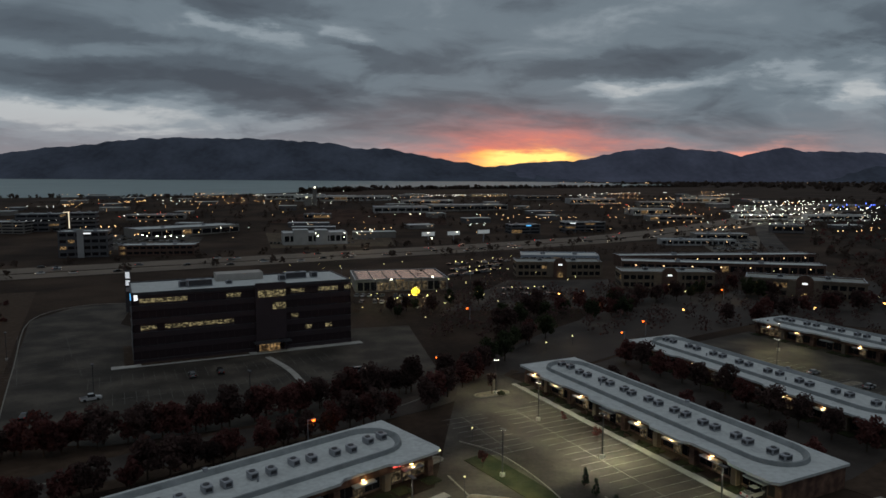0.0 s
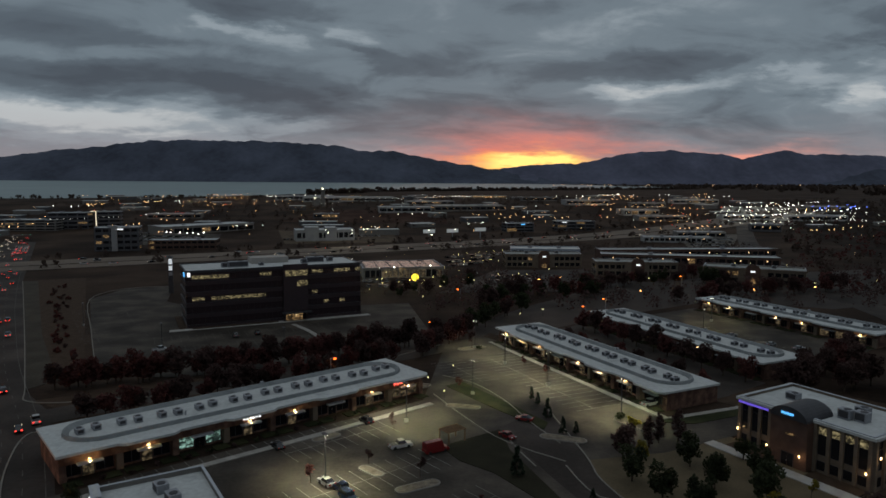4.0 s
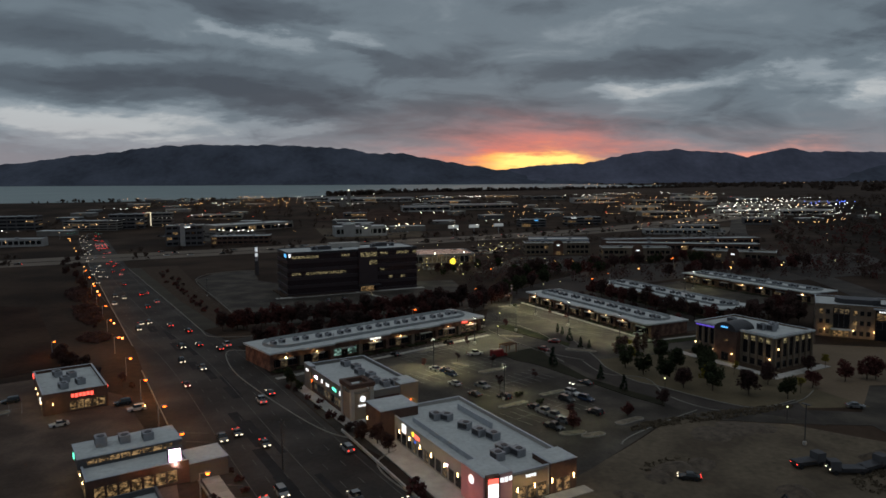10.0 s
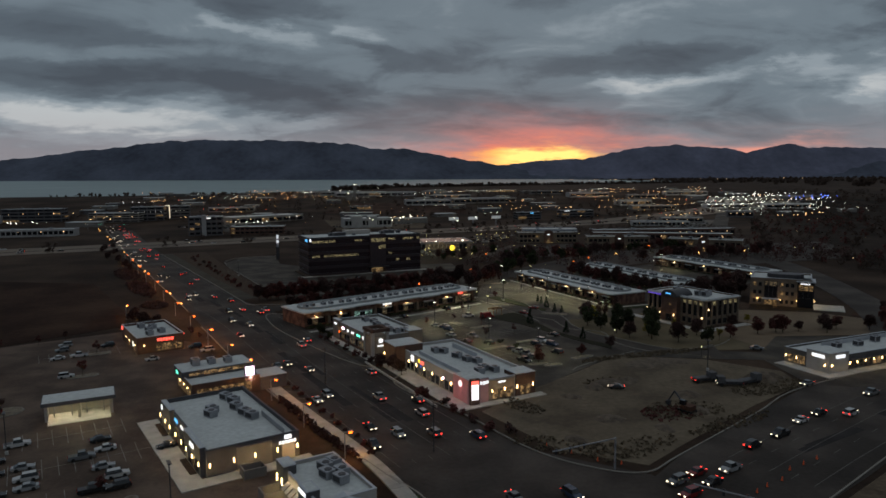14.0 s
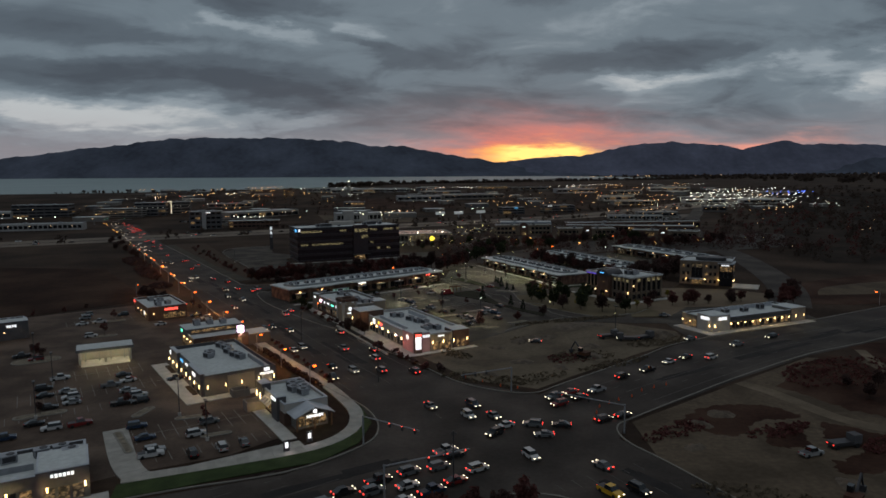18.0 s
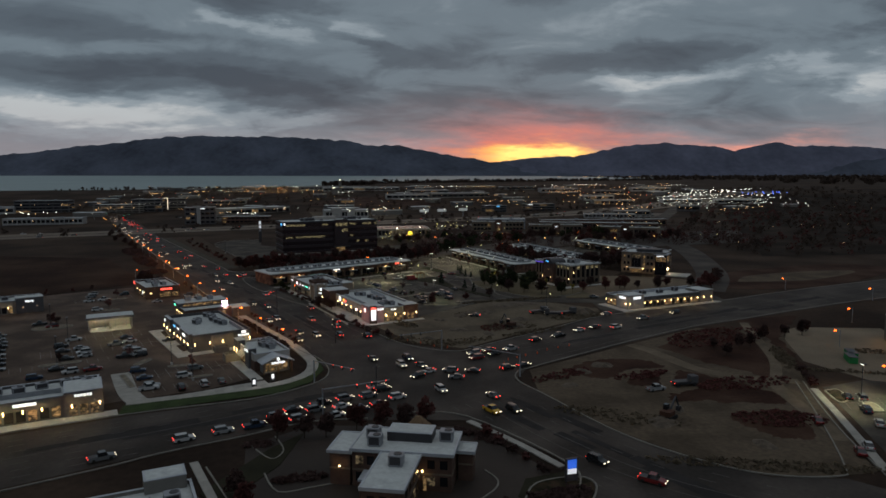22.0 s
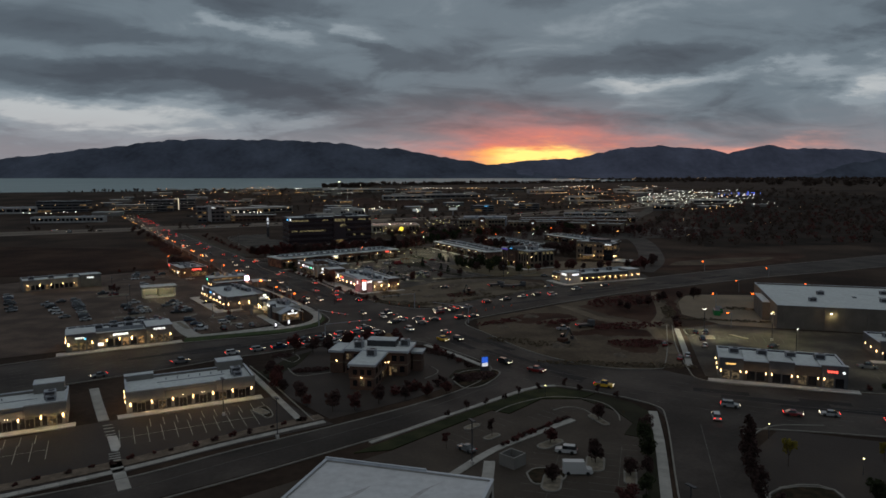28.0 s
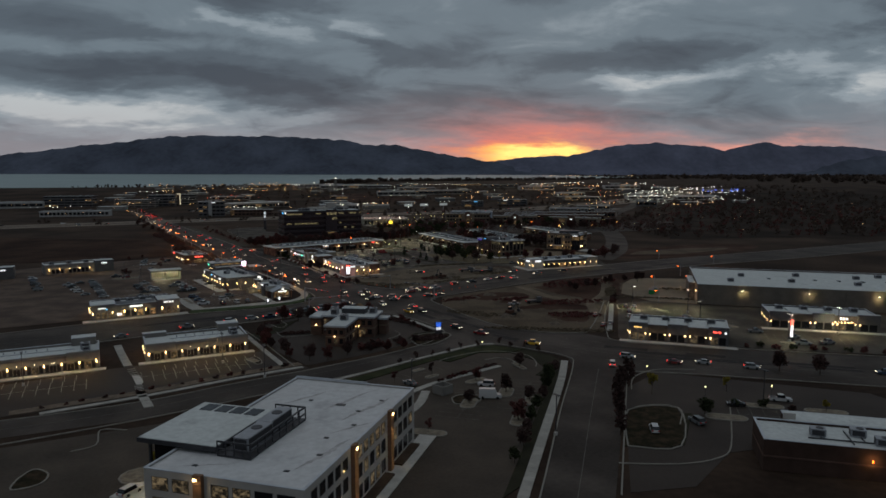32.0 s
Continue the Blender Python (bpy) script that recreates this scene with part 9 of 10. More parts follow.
en = thing("refuse_enclosure", pose(-46.3, -67.3, 0, 0, 0, 26), "low block-walled refuse enclosure beside the coffee shop", "enclosure")
for r in ((0, 0, 0, 4.2, 0.25, 1.8), (0, 3.0, 0, 4.2, 3.25, 1.8), (0, 0.25, 0, 0.25, 3.0, 1.8)):
    boxes("wall", [r], GREYSTUCCO, en)
boxes("gate", [(4.0, 0.3, 0.1, 4.12, 2.95, 1.7)], DARKMETAL, en)
pg = thing("pergola", pose(23, 71, 0, 0, 0, 30), "dark timber pergola on the lawn island", "pergola")
for x in (0, 4.2):
    for y in (0, 3.2):
        boxes("post", [(x, y, 0, x + 0.2, y + 0.2, 2.6)], WOOD, pg)
for k in range(6):
    boxes("rafter", [(-0.3, 0.1 + k * 0.6, 2.6, 4.7, 0.2 + k * 0.6, 2.8)], WOOD, pg)
# ---- the town beyond, towards the lake ----
FAR_WALL = glow("far_wall_lamp", (1.0, 0.60, 0.28), 3.2)
FAR_WHITE = glow("far_white_wall_lamp", (0.95, 0.95, 0.85), 1.3)


def far_block(x, y, ang, l, d, h, wall, label, floors=1, lit=0.15, lamps=0, roof=ROOF, name="far_building", units=2, lamp=None):
    lamp = FAR_WHITE if lamp is SIGN_WHITE else FAR_WALL
    H = House(name, x, y, ang, l, d, h, label, "building", "", rise(y))
    H.shell(wall, 0.4, roof)
    fh = h / floors
    n = max(3, int(l / 4.5))
    for f in range(floors):
        for face, m in (("S", n), ("W" if x > 0 else "E", max(2, int(d / 5)))):
            if floors == 1 and face != "S":
                continue
            H.windows(face, 0.6, H.span(face) - 0.6, f * fh + fh * 0.28, f * fh + fh * 0.75, m if y < 560 else max(2, m // 2), GLASS, 1.0, LIT_WARM, lit, bare=True)
    for k in range(lamps):
        u = l * (k + 0.5) / lamps
        s = H.add("wall_lamp", [H.fb("S", u - 0.3, u + 0.3, 0.05, 0.4, h * 0.62, h * 0.62 + 0.5)], lamp)
    for k in range(units):
        H.unit("plain", l * (k + 0.7) / (units + 0.4), d * 0.5)
    return H


WHITEWALL = mat("pale_far_wall", (0.2400, 0.2400, 0.2400), 0.9, var=0.15, scale=0.2)
far_block(-320, 669, 9, 38, 22, 17, DARKSTUCCO, "dark four-storey office with rows of small lights", 4, 0.12, 6, lamp=SIGN_WHITE)
H = far_block(-280, 690, 14, 24, 20, 16, DARKSTUCCO, "dark office with a glowing vertical frame", 4, 0.12, 5, lamp=SIGN_WHITE)
H.add("light_frame", [(-0.6, -0.8, 1, 0.2, -0.3, 17), (-5, -0.8, 16.4, 0.2, -0.3, 17)], glow("frame_light", (1.0, 0.85, 0.6), 1.1), "glowing white vertical frame")
H = far_block(-200, 474, 10, 31, 20, 18, DARKSTUCCO, "four-storey office with a white lit name", 4, 0.16, 0)
H.sign("S", 18, 16.6, 5, 0.9, SIGN_WHITE, 0.0, "bar", "white lit office name")
H.box("stair_tower", 12, -1.2, 16, 2, 0, 19.5, WHITEWALL)
far_block(-164, 483, 2, 51, 18, 7.5, DARKBRICK, "long low brick building before the highway", 2, 0.08, 0)
far_block(-187, 603, 40, 96, 34, 9, GREYSTUCCO, "broad warehouse with a white roof", 1, 0.25, 6)
H = far_block(-58, 548, 10, 52, 26, 10, WHITEWALL, "white industrial block with stepped roof", 1, 0.0, 0)
H.box("block", 8, -1.0, 20, 12, 0, 12.5, WHITEWALL)
H.box("block", 26, -0.8, 36, 14, 0, 12.0, WHITEWALL)
far_block(-92, 985, 8, 140, 40, 7, WHITEWALL, "long white building near the shore with a row of lamps", 1, 0.1, 14, lamp=SIGN_WHITE)
far_block(-140, 1040, 10, 90, 30, 7, WHITEWALL, "white building near the shore", 1, 0.0, 4, lamp=SIGN_WHITE)
far_block(19, 816, 3, 68, 30, 8, WHITEWALL, "white industrial hall among dark fields", 1, 0.0, 2)
far_block(92, 830, 10, 100, 36, 8, GREYSTUCCO, "wide grey hall with a white roof", 1, 0.0, 3)
H = far_block(192, 1157, -2, 62, 20, 5, GREYSTUCCO, "low building with a bright lit front", 1, 1.0, 16, lamp=LAMP_WARM)
# curved-front offices
def curved_office(x, y, ang, l, label, arch=True):
    H = House("office_building", x, y, ang, l, 16, 8.6, label, "office building", "curved offices", 0.0)
    H.shell(STONE, 0.5, roof=mat("grey_green_roof", (0.22, 0.23, 0.22), 0.8, var=0.2))
    for z0 in (0.9, 4.6):
        for face, n in (("S", max(4, int(l / 3.4))), ("W", 5)):
            H.windows(face, 0.8, H.span(face) - 0.8, z0, z0 + 2.1, n, GLASS, 0.8, LIT_WARM, 0.10, bare=True)
    H.add("cornice", [(-0.6, -0.6, 7.8, l + 0.6, -0.02, 8.4)], STONE)
    bm = bmesh.new()
    prism(bm, [(l / 2 - 7 + 14 * k / 12, -0.05 - 2.6 * math.sin(math.pi * k / 12)) for k in range(13)], 0, 8.2)
    part("curved_bay", bm, STONE, H.o)
    if arch:
        bm = bmesh.new()
        prism(bm, [(-3.6, 0), (3.6, 0)] + [(3.6 * math.cos(math.pi * k / 12), 8.0 + 3.0 * math.sin(math.pi * k / 12)) for k in range(13)], -0.5, 0.5)
        part("arch_gable", bm, DARKBRICK, H.o, "round-topped entrance gable", pose(l / 2, -2.8, 0, 90, 0, 0))
    H.sign("S", l / 2, 7.2, 2.2, 0.8, SIGN_WHITE, 3.35, "bar", "small lit office name")
    H.add("doorway", [(l / 2 - 1.4, -3.5, 0.2, l / 2 + 1.4, -3.34, 2.6)], LIT_WARM)
    H.light(l / 2, -4.6, 2.4, 60)
    H.unit("wide", l * 0.3, 9)
    H.unit("wide", l * 0.7, 9)
    return H


curved_office(92, 356, -6, 48, "beige two-storey office with curved front bay")
curved_office(136, 312, -10, 46, "beige office with an arched brick entrance")
curved_office(188, 288, -32, 50, "larger beige office with curved corner")
H = far_block(100, 380, -12, 46, 20, 9.5, mat("blue_grey_panel", (0.20, 0.23, 0.27), 0.8, var=0.1), "blue-grey office with a white roof", 2, 0.05, 0)
far_block(166, 392, -2, 128, 13, 7.0, DARKBRICK, "long brick row with orange wall lamps", 1, 0.0, 9)
far_block(158, 368, -18, 110, 14, 6.8, DARKBRICK, "long white-roofed row behind the offices", 1, 0.1, 7)
# showroom with solar roof
H = House("showroom", 3, 313, 5, 46, 34, 6.0, "car showroom with solar panels across its roof", "showroom")
H.shell(GREYSTUCCO, 0.5, roof=GREYSTUCCO)
H.windows("S", 1, 45, 0.5, 4.6, 14, GLASS, 0.5, LIT_DIM, 0.5)
for i in range(6):
    for j in range(4):
        H.add("solar_panel", [(2 + i * 7.2, 3 + j * 7.6, H.rz + 0.3, 8.4 + i * 7.2, 9 + j * 7.6, H.rz + 0.42)], PANELBLUE)
H.light(20, -6, 5, 110, (1.0, 0.9, 0.4), 0.4)
H.light(36, -8, 5, 110, (1.0, 0.9, 0.4), 0.4)
H.sign("S", 22, 5.2, 4, 0.5, LIT_WARM, 0.02, "bar", "orange lit showroom sign")
H = far_block(147, 625, 8, 30, 16, 9, DARKSTUCCO, "dark office by the highway with a yellow lit base", 3, 0.1, 0)
H.sign("S", 6, 2.5, 10, 3.0, LIT_WARM, 0.05, "bar", "yellow lit glass entrance")
H.sign("S", 18, 8.0, 5, 1.0, SIGN_CYAN, 0.05, "bar", "pale blue lit name")
H = far_block(203, 635, 3, 42, 16, 10, DARKSTUCCO, "dark office block by the highway", 3, 0.12, 0)
H.sign("S", 8, 9.2, 6, 0.8, SIGN_WHITE, 0.05, "bar", "white lit name")
for x, y, a, l, d, h, w, lab in ((295, 918, 0, 66, 26, 8, WHITEWALL, "pale hall with a warm lit front"), (331, 780, 6, 50, 22, 8, WHITEWALL, "white hall beside the highway"), (329, 726, -2, 62, 20, 6, GREYSTUCCO, "low grey building in the town"),
                                 (440, 735, -4, 60, 18, 6, WHITEWALL, "bright car dealership with many lamps"), (520, 720, -6, 70, 20, 7, WHITEWALL, "second bright car dealership"), (610, 815, -8, 56, 20, 8, DARKSTUCCO, "dark showroom with blue lights"),
                                 (410, 620, -20, 30, 14, 8, DARKSTUCCO, "dark building among trees"), (-468, 668, 6, 66, 24, 16, DARKSTUCCO, "black office block with lit corner"), (-390, 486, 8, 78, 16, 7, WHITEWALL, "long pale low building with lit windows"),
                                 (-366, 660, -4, 60, 24, 11, GREYSTUCCO, "pale block beside the arterial road"), (-530, 650, 10, 66, 26, 9, WHITEWALL, "pale long hall at the town edge"), (-250, 760, 5, 60, 20, 6, GREYSTUCCO, "low building beyond the offices"),
                                 (-60, 760, 0, 30, 14, 6, DARKSTUCCO, "dark shed on the plain"), (250, 1010, 2, 60, 20, 6, GREYSTUCCO, "low hall near the shore"), (60, 920, 4, 70, 24, 6, WHITEWALL, "pale hall beyond the fields"),
                                 (380, 880, -4, 50, 20, 7, GREYSTUCCO, "grey hall in the distance"), (470, 940, -6, 70, 24, 7, WHITEWALL, "pale hall in the distance"), (300, 560, -10, 46, 16, 6, GREYSTUCCO, "low shop row by the east road"),
                                 (250, 520, -12, 60, 14, 5, WHITEWALL, "low white-roofed shop row")):
    far_block(x, y, a, l, d, h, w, lab, 1 if h < 10 else 4, 0.10, 4)
# retail rows at the edge of the car park
def edge_row(x, y, ang, l, label):
    H = House("retail_building", x, y, ang, l, 13, 5.2, label, "shop", "edge rows")
    H.shell(GREYSTUCCO, 0.6)
    H.box("bay", l - 9, -0.8, l + 0.2, 5, 0, 6.0, DARKSTUCCO)
    H.windows("S", 1, l - 10, 0.5, 2.7, int(l / 3), GLASS, 0.5, LIT_WARM, 0.35)
    H.sconces("S", [2 + (l - 4) * k / 6 for k in range(7)], 2.6, 22, 0.1, size=0.8)
    H.sign("S", l - 4.5, 4.6, 3, 0.8, SIGN_WHITE, 0.82, "bars", "white lit shop name")
    for k in range(4):
        H.unit("wide", 4 + k * (l - 8) / 3, 7)


edge_row(-158, -10, 30, 33, "shop row at the far edge of the car park")
edge_row(-204, -34, 22, 38, "second shop row at the car park edge")

# ---- far woods, shore trees, distant lamps: beyond counting ----
def sheet(pts, material, label, category, name="pavement", dz=0.10):
    """Four corners of ground that follow the fitted rise."""
    bm = bmesh.new()
    n = 8
    g = []
    for i in range(n + 1):
        row = []
        for j in range(n + 1):
            u, v = i / n, j / n
            x = (pts[0][0] * (1 - u) + pts[1][0] * u) * (1 - v) + (pts[3][0] * (1 - u) + pts[2][0] * u) * v
            y = (pts[0][1] * (1 - u) + pts[1][1] * u) * (1 - v) + (pts[3][1] * (1 - u) + pts[2][1] * u) * v
            row.append(bm.verts.new((x, y, rise(y) + dz)))
        g.append(row)
    for i in range(n):
        for j in range(n):
            bm.faces.new((g[i][j], g[i + 1][j], g[i + 1][j + 1], g[i][j + 1]))
    bmesh.ops.recalc_face_normals(bm, faces=bm.faces[:])
    if bm.faces[:][0].normal.z < 0:
        bmesh.ops.reverse_faces(bm, faces=bm.faces[:])
    tagged(part(name, bm, material), label, category, "", "structure")


def far_woods(name, label, spots, leaf, q=12, size=1.1):
    rnd = random.Random(len(spots) * 3 + 1)
    verts, faces = [], []
    for x, y, s in spots:
        z = rise(y)
        for _ in range(q):
            c = Vector((x + rnd.gauss(0, 0.9) * s, y + rnd.gauss(0, 0.9) * s, z + s * rnd.uniform(0.5, 3.6)))
            m = Euler((rnd.uniform(-1.3, 1.3), rnd.uniform(-1.3, 1.3), rnd.uniform(0, 6.28))).to_matrix()
            k = size * s * rnd.uniform(0.6, 1.3)
            i = len(verts)
            verts += [tuple(c + m @ Vector(t) * k) for t in ((-1, -0.5, 0), (0.1, -0.8, 0.1), (1, 0, 0), (0, 0.8, 0.1), (-0.9, 0.5, 0))]
            faces.append((i, i + 1, i + 2, i + 3, i + 4))
    me = bpy.data.meshes.new(name)
    me.from_pydata(verts, [], faces)
    me.materials.append(LEAF[leaf])
    tagged(new(name, me), label, "trees", "", "stuff")


wr = random.Random(21)
far_woods("shore_trees", "dark line of trees along the lake shore", [(x, y + wr.uniform(-14, 14), wr.uniform(1.4, 3.2)) for x, y in
          [(-130 + k * 2.2, 1500 + k * 2.0) for k in range(0, 60)] + [(0 + k * 5.0, 1780 + k * 2.2) for k in range(0, 240)]], "far", 14, 1.4)
far_woods("shore_trees", "scattered trees on the near shore", [(wr.uniform(-620, -180), wr.uniform(1090, 1200), wr.uniform(0.8, 1.8)) for _ in range(60)], "far", 12, 1.2)
far_woods("town_trees", "dark trees between the distant buildings", [(wr.uniform(-420, 560), wr.uniform(640, 1120), wr.uniform(0.9, 1.7)) for _ in range(800)], "far", 20, 0.6)
sheet([(250, 140), (1000, 140), (1000, 1080), (690, 1080)], mat("suburb_ground", (0.0150, 0.0108, 0.0085), 0.95, var=0.6, scale=0.03, fine=0.2, tint=(0.021, 0.0150, 0.0118), spec=0.05), "dark leafy ground of the eastern suburb", "ground", "ground", 0.03)
far_woods("suburb_trees", "dark leafy suburb east of the road", [(x, y, wr.uniform(1.0, 1.9)) for x, y in ((wr.uniform(250, 900), wr.uniform(140, 1000)) for _ in range(1300)) if x > 235 + max(0, y - 250) * 0.55], "far", 24, 0.62)
far_woods("suburb_trees", "russet trees in the eastern suburb", [(x, y, wr.uniform(0.9, 1.6)) for x, y in ((wr.uniform(240, 700), wr.uniform(130, 700)) for _ in range(320)) if x > 235 + max(0, y - 250) * 0.55], "russet", 22, 0.62)
far_woods("street_trees", "dark russet trees round the offices", [(x, y, wr.uniform(1.0, 1.8)) for x, y in ((wr.uniform(30, 300), wr.uniform(205, 345)) for _ in range(330)) if abs((y - 232) - (x - 92) * 0.66) > 8 and not (84 < x < 150 and 300 < y < 345)], "dark", 36, 0.34)
far_woods("street_trees", "dark trees round the showroom and offices", [(wr.uniform(-70, 230), wr.uniform(255, 300), wr.uniform(0.6, 1.2)) for _ in range(110)] + [(wr.uniform(60, 330), wr.uniform(405, 500), wr.uniform(0.7, 1.3)) for _ in range(160)], "far", 30, 0.36)
far_woods("verge_trees", "trees along the far side of the highway", [(p[0] + wr.uniform(-6, 6), p[1] + wr.uniform(-6, 6), wr.uniform(0.8, 1.4)) for p in offset(hw, 26)[::1] + offset(hw, -30)[::2] for _ in range(3)], "far", 10, 1.0)
far_woods("plain_trees", "dark woods at the foot of the mountains", [(wr.uniform(1150, 3400), wr.uniform(1100, 3600), wr.uniform(2.0, 4.5)) for _ in range(900)], "far", 10, 1.6)


def far_lamps(label, spots, m, s):
    bm = bmesh.new()
    for x, y, h in spots:
        z = rise(y)
        add_box(bm, x - s, y - s, z + h - s, x + s, y + s, z + h + s)
    tagged(part("distant_lamps", bm, m), label, "street lamps", "", "stuff")


far_lamps("warm street lamps dotted through the far town", [(wr.uniform(-420, 420), wr.uniform(560, 1100), wr.uniform(4, 8)) for _ in range(110)], glow("far_warm", (1.0, 0.56, 0.22), 3.8), 0.22)
far_lamps("white lamps dotted through the far town", [(wr.uniform(-350, 560), wr.uniform(600, 1120), wr.uniform(4, 8)) for _ in range(60)], glow("far_white", (0.9, 1.0, 0.85), 3.6), 0.22)
far_lamps("dense white lamps over the car dealerships", [(wr.uniform(420, 640), wr.uniform(640, 770), wr.uniform(3, 9)) for _ in range(75)], glow("far_dealer", (1.0, 0.95, 0.75), 5.0), 0.23)
far_lamps("blue lights above the distant showroom", [(wr.uniform(605, 690), wr.uniform(795, 830), wr.uniform(6, 9)) for _ in range(18)], glow("far_blue", (0.10, 0.18, 1.0), 5.0), 0.42)
far_lamps("red lamps in the far town", [(wr.uniform(-330, -150), wr.uniform(720, 900), wr.uniform(3, 6)) for _ in range(10)] + [(wr.uniform(250, 620), wr.uniform(700, 1000), 4) for _ in range(12)], glow("far_red", (1.0, 0.12, 0.06), 3.0), 0.26)
far_lamps("scattered lamps in the eastern suburb", [(x, y, wr.uniform(3, 7)) for x, y in ((wr.uniform(260, 760), wr.uniform(160, 700)) for _ in range(70)) if x > 235 + max(0, y - 250) * 0.55], glow("far_suburb", (1.0, 0.62, 0.32), 2.0), 0.15)
far_lamps("lamps at the foot of the mountains", [(wr.uniform(900, 3000), wr.uniform(3300, 3700), 8) for _ in range(45)], glow("far_foot", (1.0, 0.60, 0.28), 3.5), 1.0)
far_lamps("lamps along the opposite lake shore", [(wr.uniform(-1900, -700), wr.uniform(4000, 4080), 14) for _ in range(5)], glow("far_foot", (1.0, 0.60, 0.28), 3.5), 1.0)
far_lamps("tall white floodlights near the highway", [(-30, 520, 12), (-8, 522, 12), (12, 530, 14), (14, 545, 12), (-20, 900, 20), (-60, 905, 16), (-100, 930, 14), (60, 545, 10), (85, 552, 10), (20, 300, 8), (40, 306, 8)], glow("flood", (1.0, 0.95, 0.75), 6.0), 0.32)
far_lamps("warm lamp glow along the far arterial road", [(-100 - k * 11.8, 88 + k * 25.5, 5) for k in (0, 1, 4, 5, 8, 12, 13, 16, 17)], glow("far_sodium", (1.0, 0.40, 0.10), 7.0), 0.22)
far_lamps("small yellow lamps round the offices and showroom", [(wr.uniform(-40, 280), wr.uniform(225, 400), wr.uniform(2.5, 5)) for _ in range(80)], glow("office_lamps", (1.0, 0.85, 0.35), 2.4), 0.15)
far_lamps("orange lamps among the street trees", [(wr.uniform(-20, 300), wr.uniform(225, 300), wr.uniform(3, 5)) for _ in range(10)], glow("far_sodium", (1.0, 0.40, 0.10), 7.0), 0.22)
# ---- car parks, yards and lamps of the far town ----
def parked(label, rows, seed):
    """Rows of small parked cars: start, heading of the row, how many, spacing."""
    rnd = random.Random(seed)
    bm = bmesh.new()
    for x, y, ang, n, gap in rows:
        for k in range(n):
            if rnd.random() < 0.22:
                continue
            px, py = x + math.cos(radians(ang)) * k * gap, y + math.sin(radians(ang)) * k * gap
            M = pose(px, py, rise(py) + 0.1, 0, 0, ang + 90 + rnd.uniform(-3, 3))
            c = rnd.randint(0, 3)
            for r, m in (((-2.2, -0.88, 0.25, 2.2, 0.88, 0.92), c), ((-1.4, -0.78, 0.92, 0.9, 0.78, 1.38), 4), ((-1.1, -0.74, 1.38, 0.5, 0.74, 1.44), c)):
                vs = add_box(bm, *r, M)
                for f in vs[0].link_faces[:] + vs[6].link_faces[:]:
                    f.material_index = m
    ms = [mat("car_paint_" + c, PAINTS[c], 0.25, 0.0, var=0.0, spec=0.5) for c in ("white", "black", "grey", "silver")] + [CARGLASS]
    tagged(part("parked_cars", bm, ms), label, "cars", "", "stuff")


DEALER = mat("dealer_concrete", (0.19, 0.18, 0.16), 0.85, var=0.3, scale=0.05, fine=0.6)
sheet([(394.3, 672.6), (521.3, 686.4), (681.9, 873.3), (525.5, 893.8)], DEALER, "pale lit paving of the car dealerships", "car park")
sheet([(266.2, 465.0), (317.9, 488.8), (381.5, 593.3), (311.4, 588.5)], mat("storage_yard", (0.085, 0.075, 0.062), 0.9, var=0.4, scale=0.06, fine=0.7), "gravel storage yard full of trailers", "yard")
sheet([(-199.8, 539.1), (-118.3, 484.2), (-137.6, 621.1), (-235.3, 648.8)], ASPHALT_LOT, "car park behind the four-storey office", "car park")
sheet([(-97.8, 730.8), (94.4, 707.4), (111.3, 848.6), (-52.4, 854.0)], REDSOIL, "dark reddish field among the halls", "field", "ground", 0.05)
sheet([(-64.9, 526.0), (32.4, 534.3), (30.9, 618.4), (-86.9, 652.7)], DIRT, "pale dusty yard beside the white hall", "yard", "ground")
parked("rows of cars for sale under bright lamps", [(426.2, 711.8, -3, 28, 3.2), (440.4, 743.0, -2, 32, 3.2), (462.5, 775.6, -2, 35, 3.2), (482.7, 804.5, -2, 33, 3.2), (508.5, 835.6, -2, 39, 3.2), (524.4, 863.0, -2, 43, 3.2)], 2)
parked("pale trailers and vehicles in the storage yard", [(277.8, 484.1, -6, 11, 3.0), (288.0, 509.6, -6, 13, 3.0), (298.8, 537.8, -5, 15, 3.0), (309.4, 563.1, -5, 15, 3.0), (316.9, 583.0, -5, 16, 3.0)], 3)
parked("cars parked round the showroom and offices", [(4.1, 301.2, -11, 12, 3.0), (6.3, 283.6, -9, 9, 3.0), (60.7, 409.4, 24, 16, 3.0), (59.2, 383.2, 33, 14, 3.0), (56.2, 360.1, 39, 13, 3.0), (72.2, 310.2, 3, 10, 3.0), (71.8, 294.1, 3, 10, 3.0), (250.6, 437.2, 10, 12, 3.0)], 4)
parked("cars parked behind the tall far offices", [(-204.0, 574.5, -20, 21, 3.2), (-212.5, 605.0, -15, 22, 3.2), (-216.6, 630.7, -11, 22, 3.2), (-239.7, 586.0, -16, 13, 3.2), (-69.7, 562.7, -2, 23, 3.2), (-64.1, 593.8, -1, 27, 3.2)], 5)


def lamp_rows(label, rows, m, s, seed):
    """Straggling rows of lamps, as they stand over car parks and along streets."""
    rnd = random.Random(seed)
    spots = []
    for x0, y0, x1, y1, n, h in rows:
        for k in range(n):
            f = (k + 0.5) / n
            spots.append((x0 + (x1 - x0) * f + rnd.uniform(-3, 3), y0 + (y1 - y0) * f + rnd.uniform(-6, 6), h + rnd.uniform(-0.5, 0.5)))
    far_lamps(label, spots, m, s)


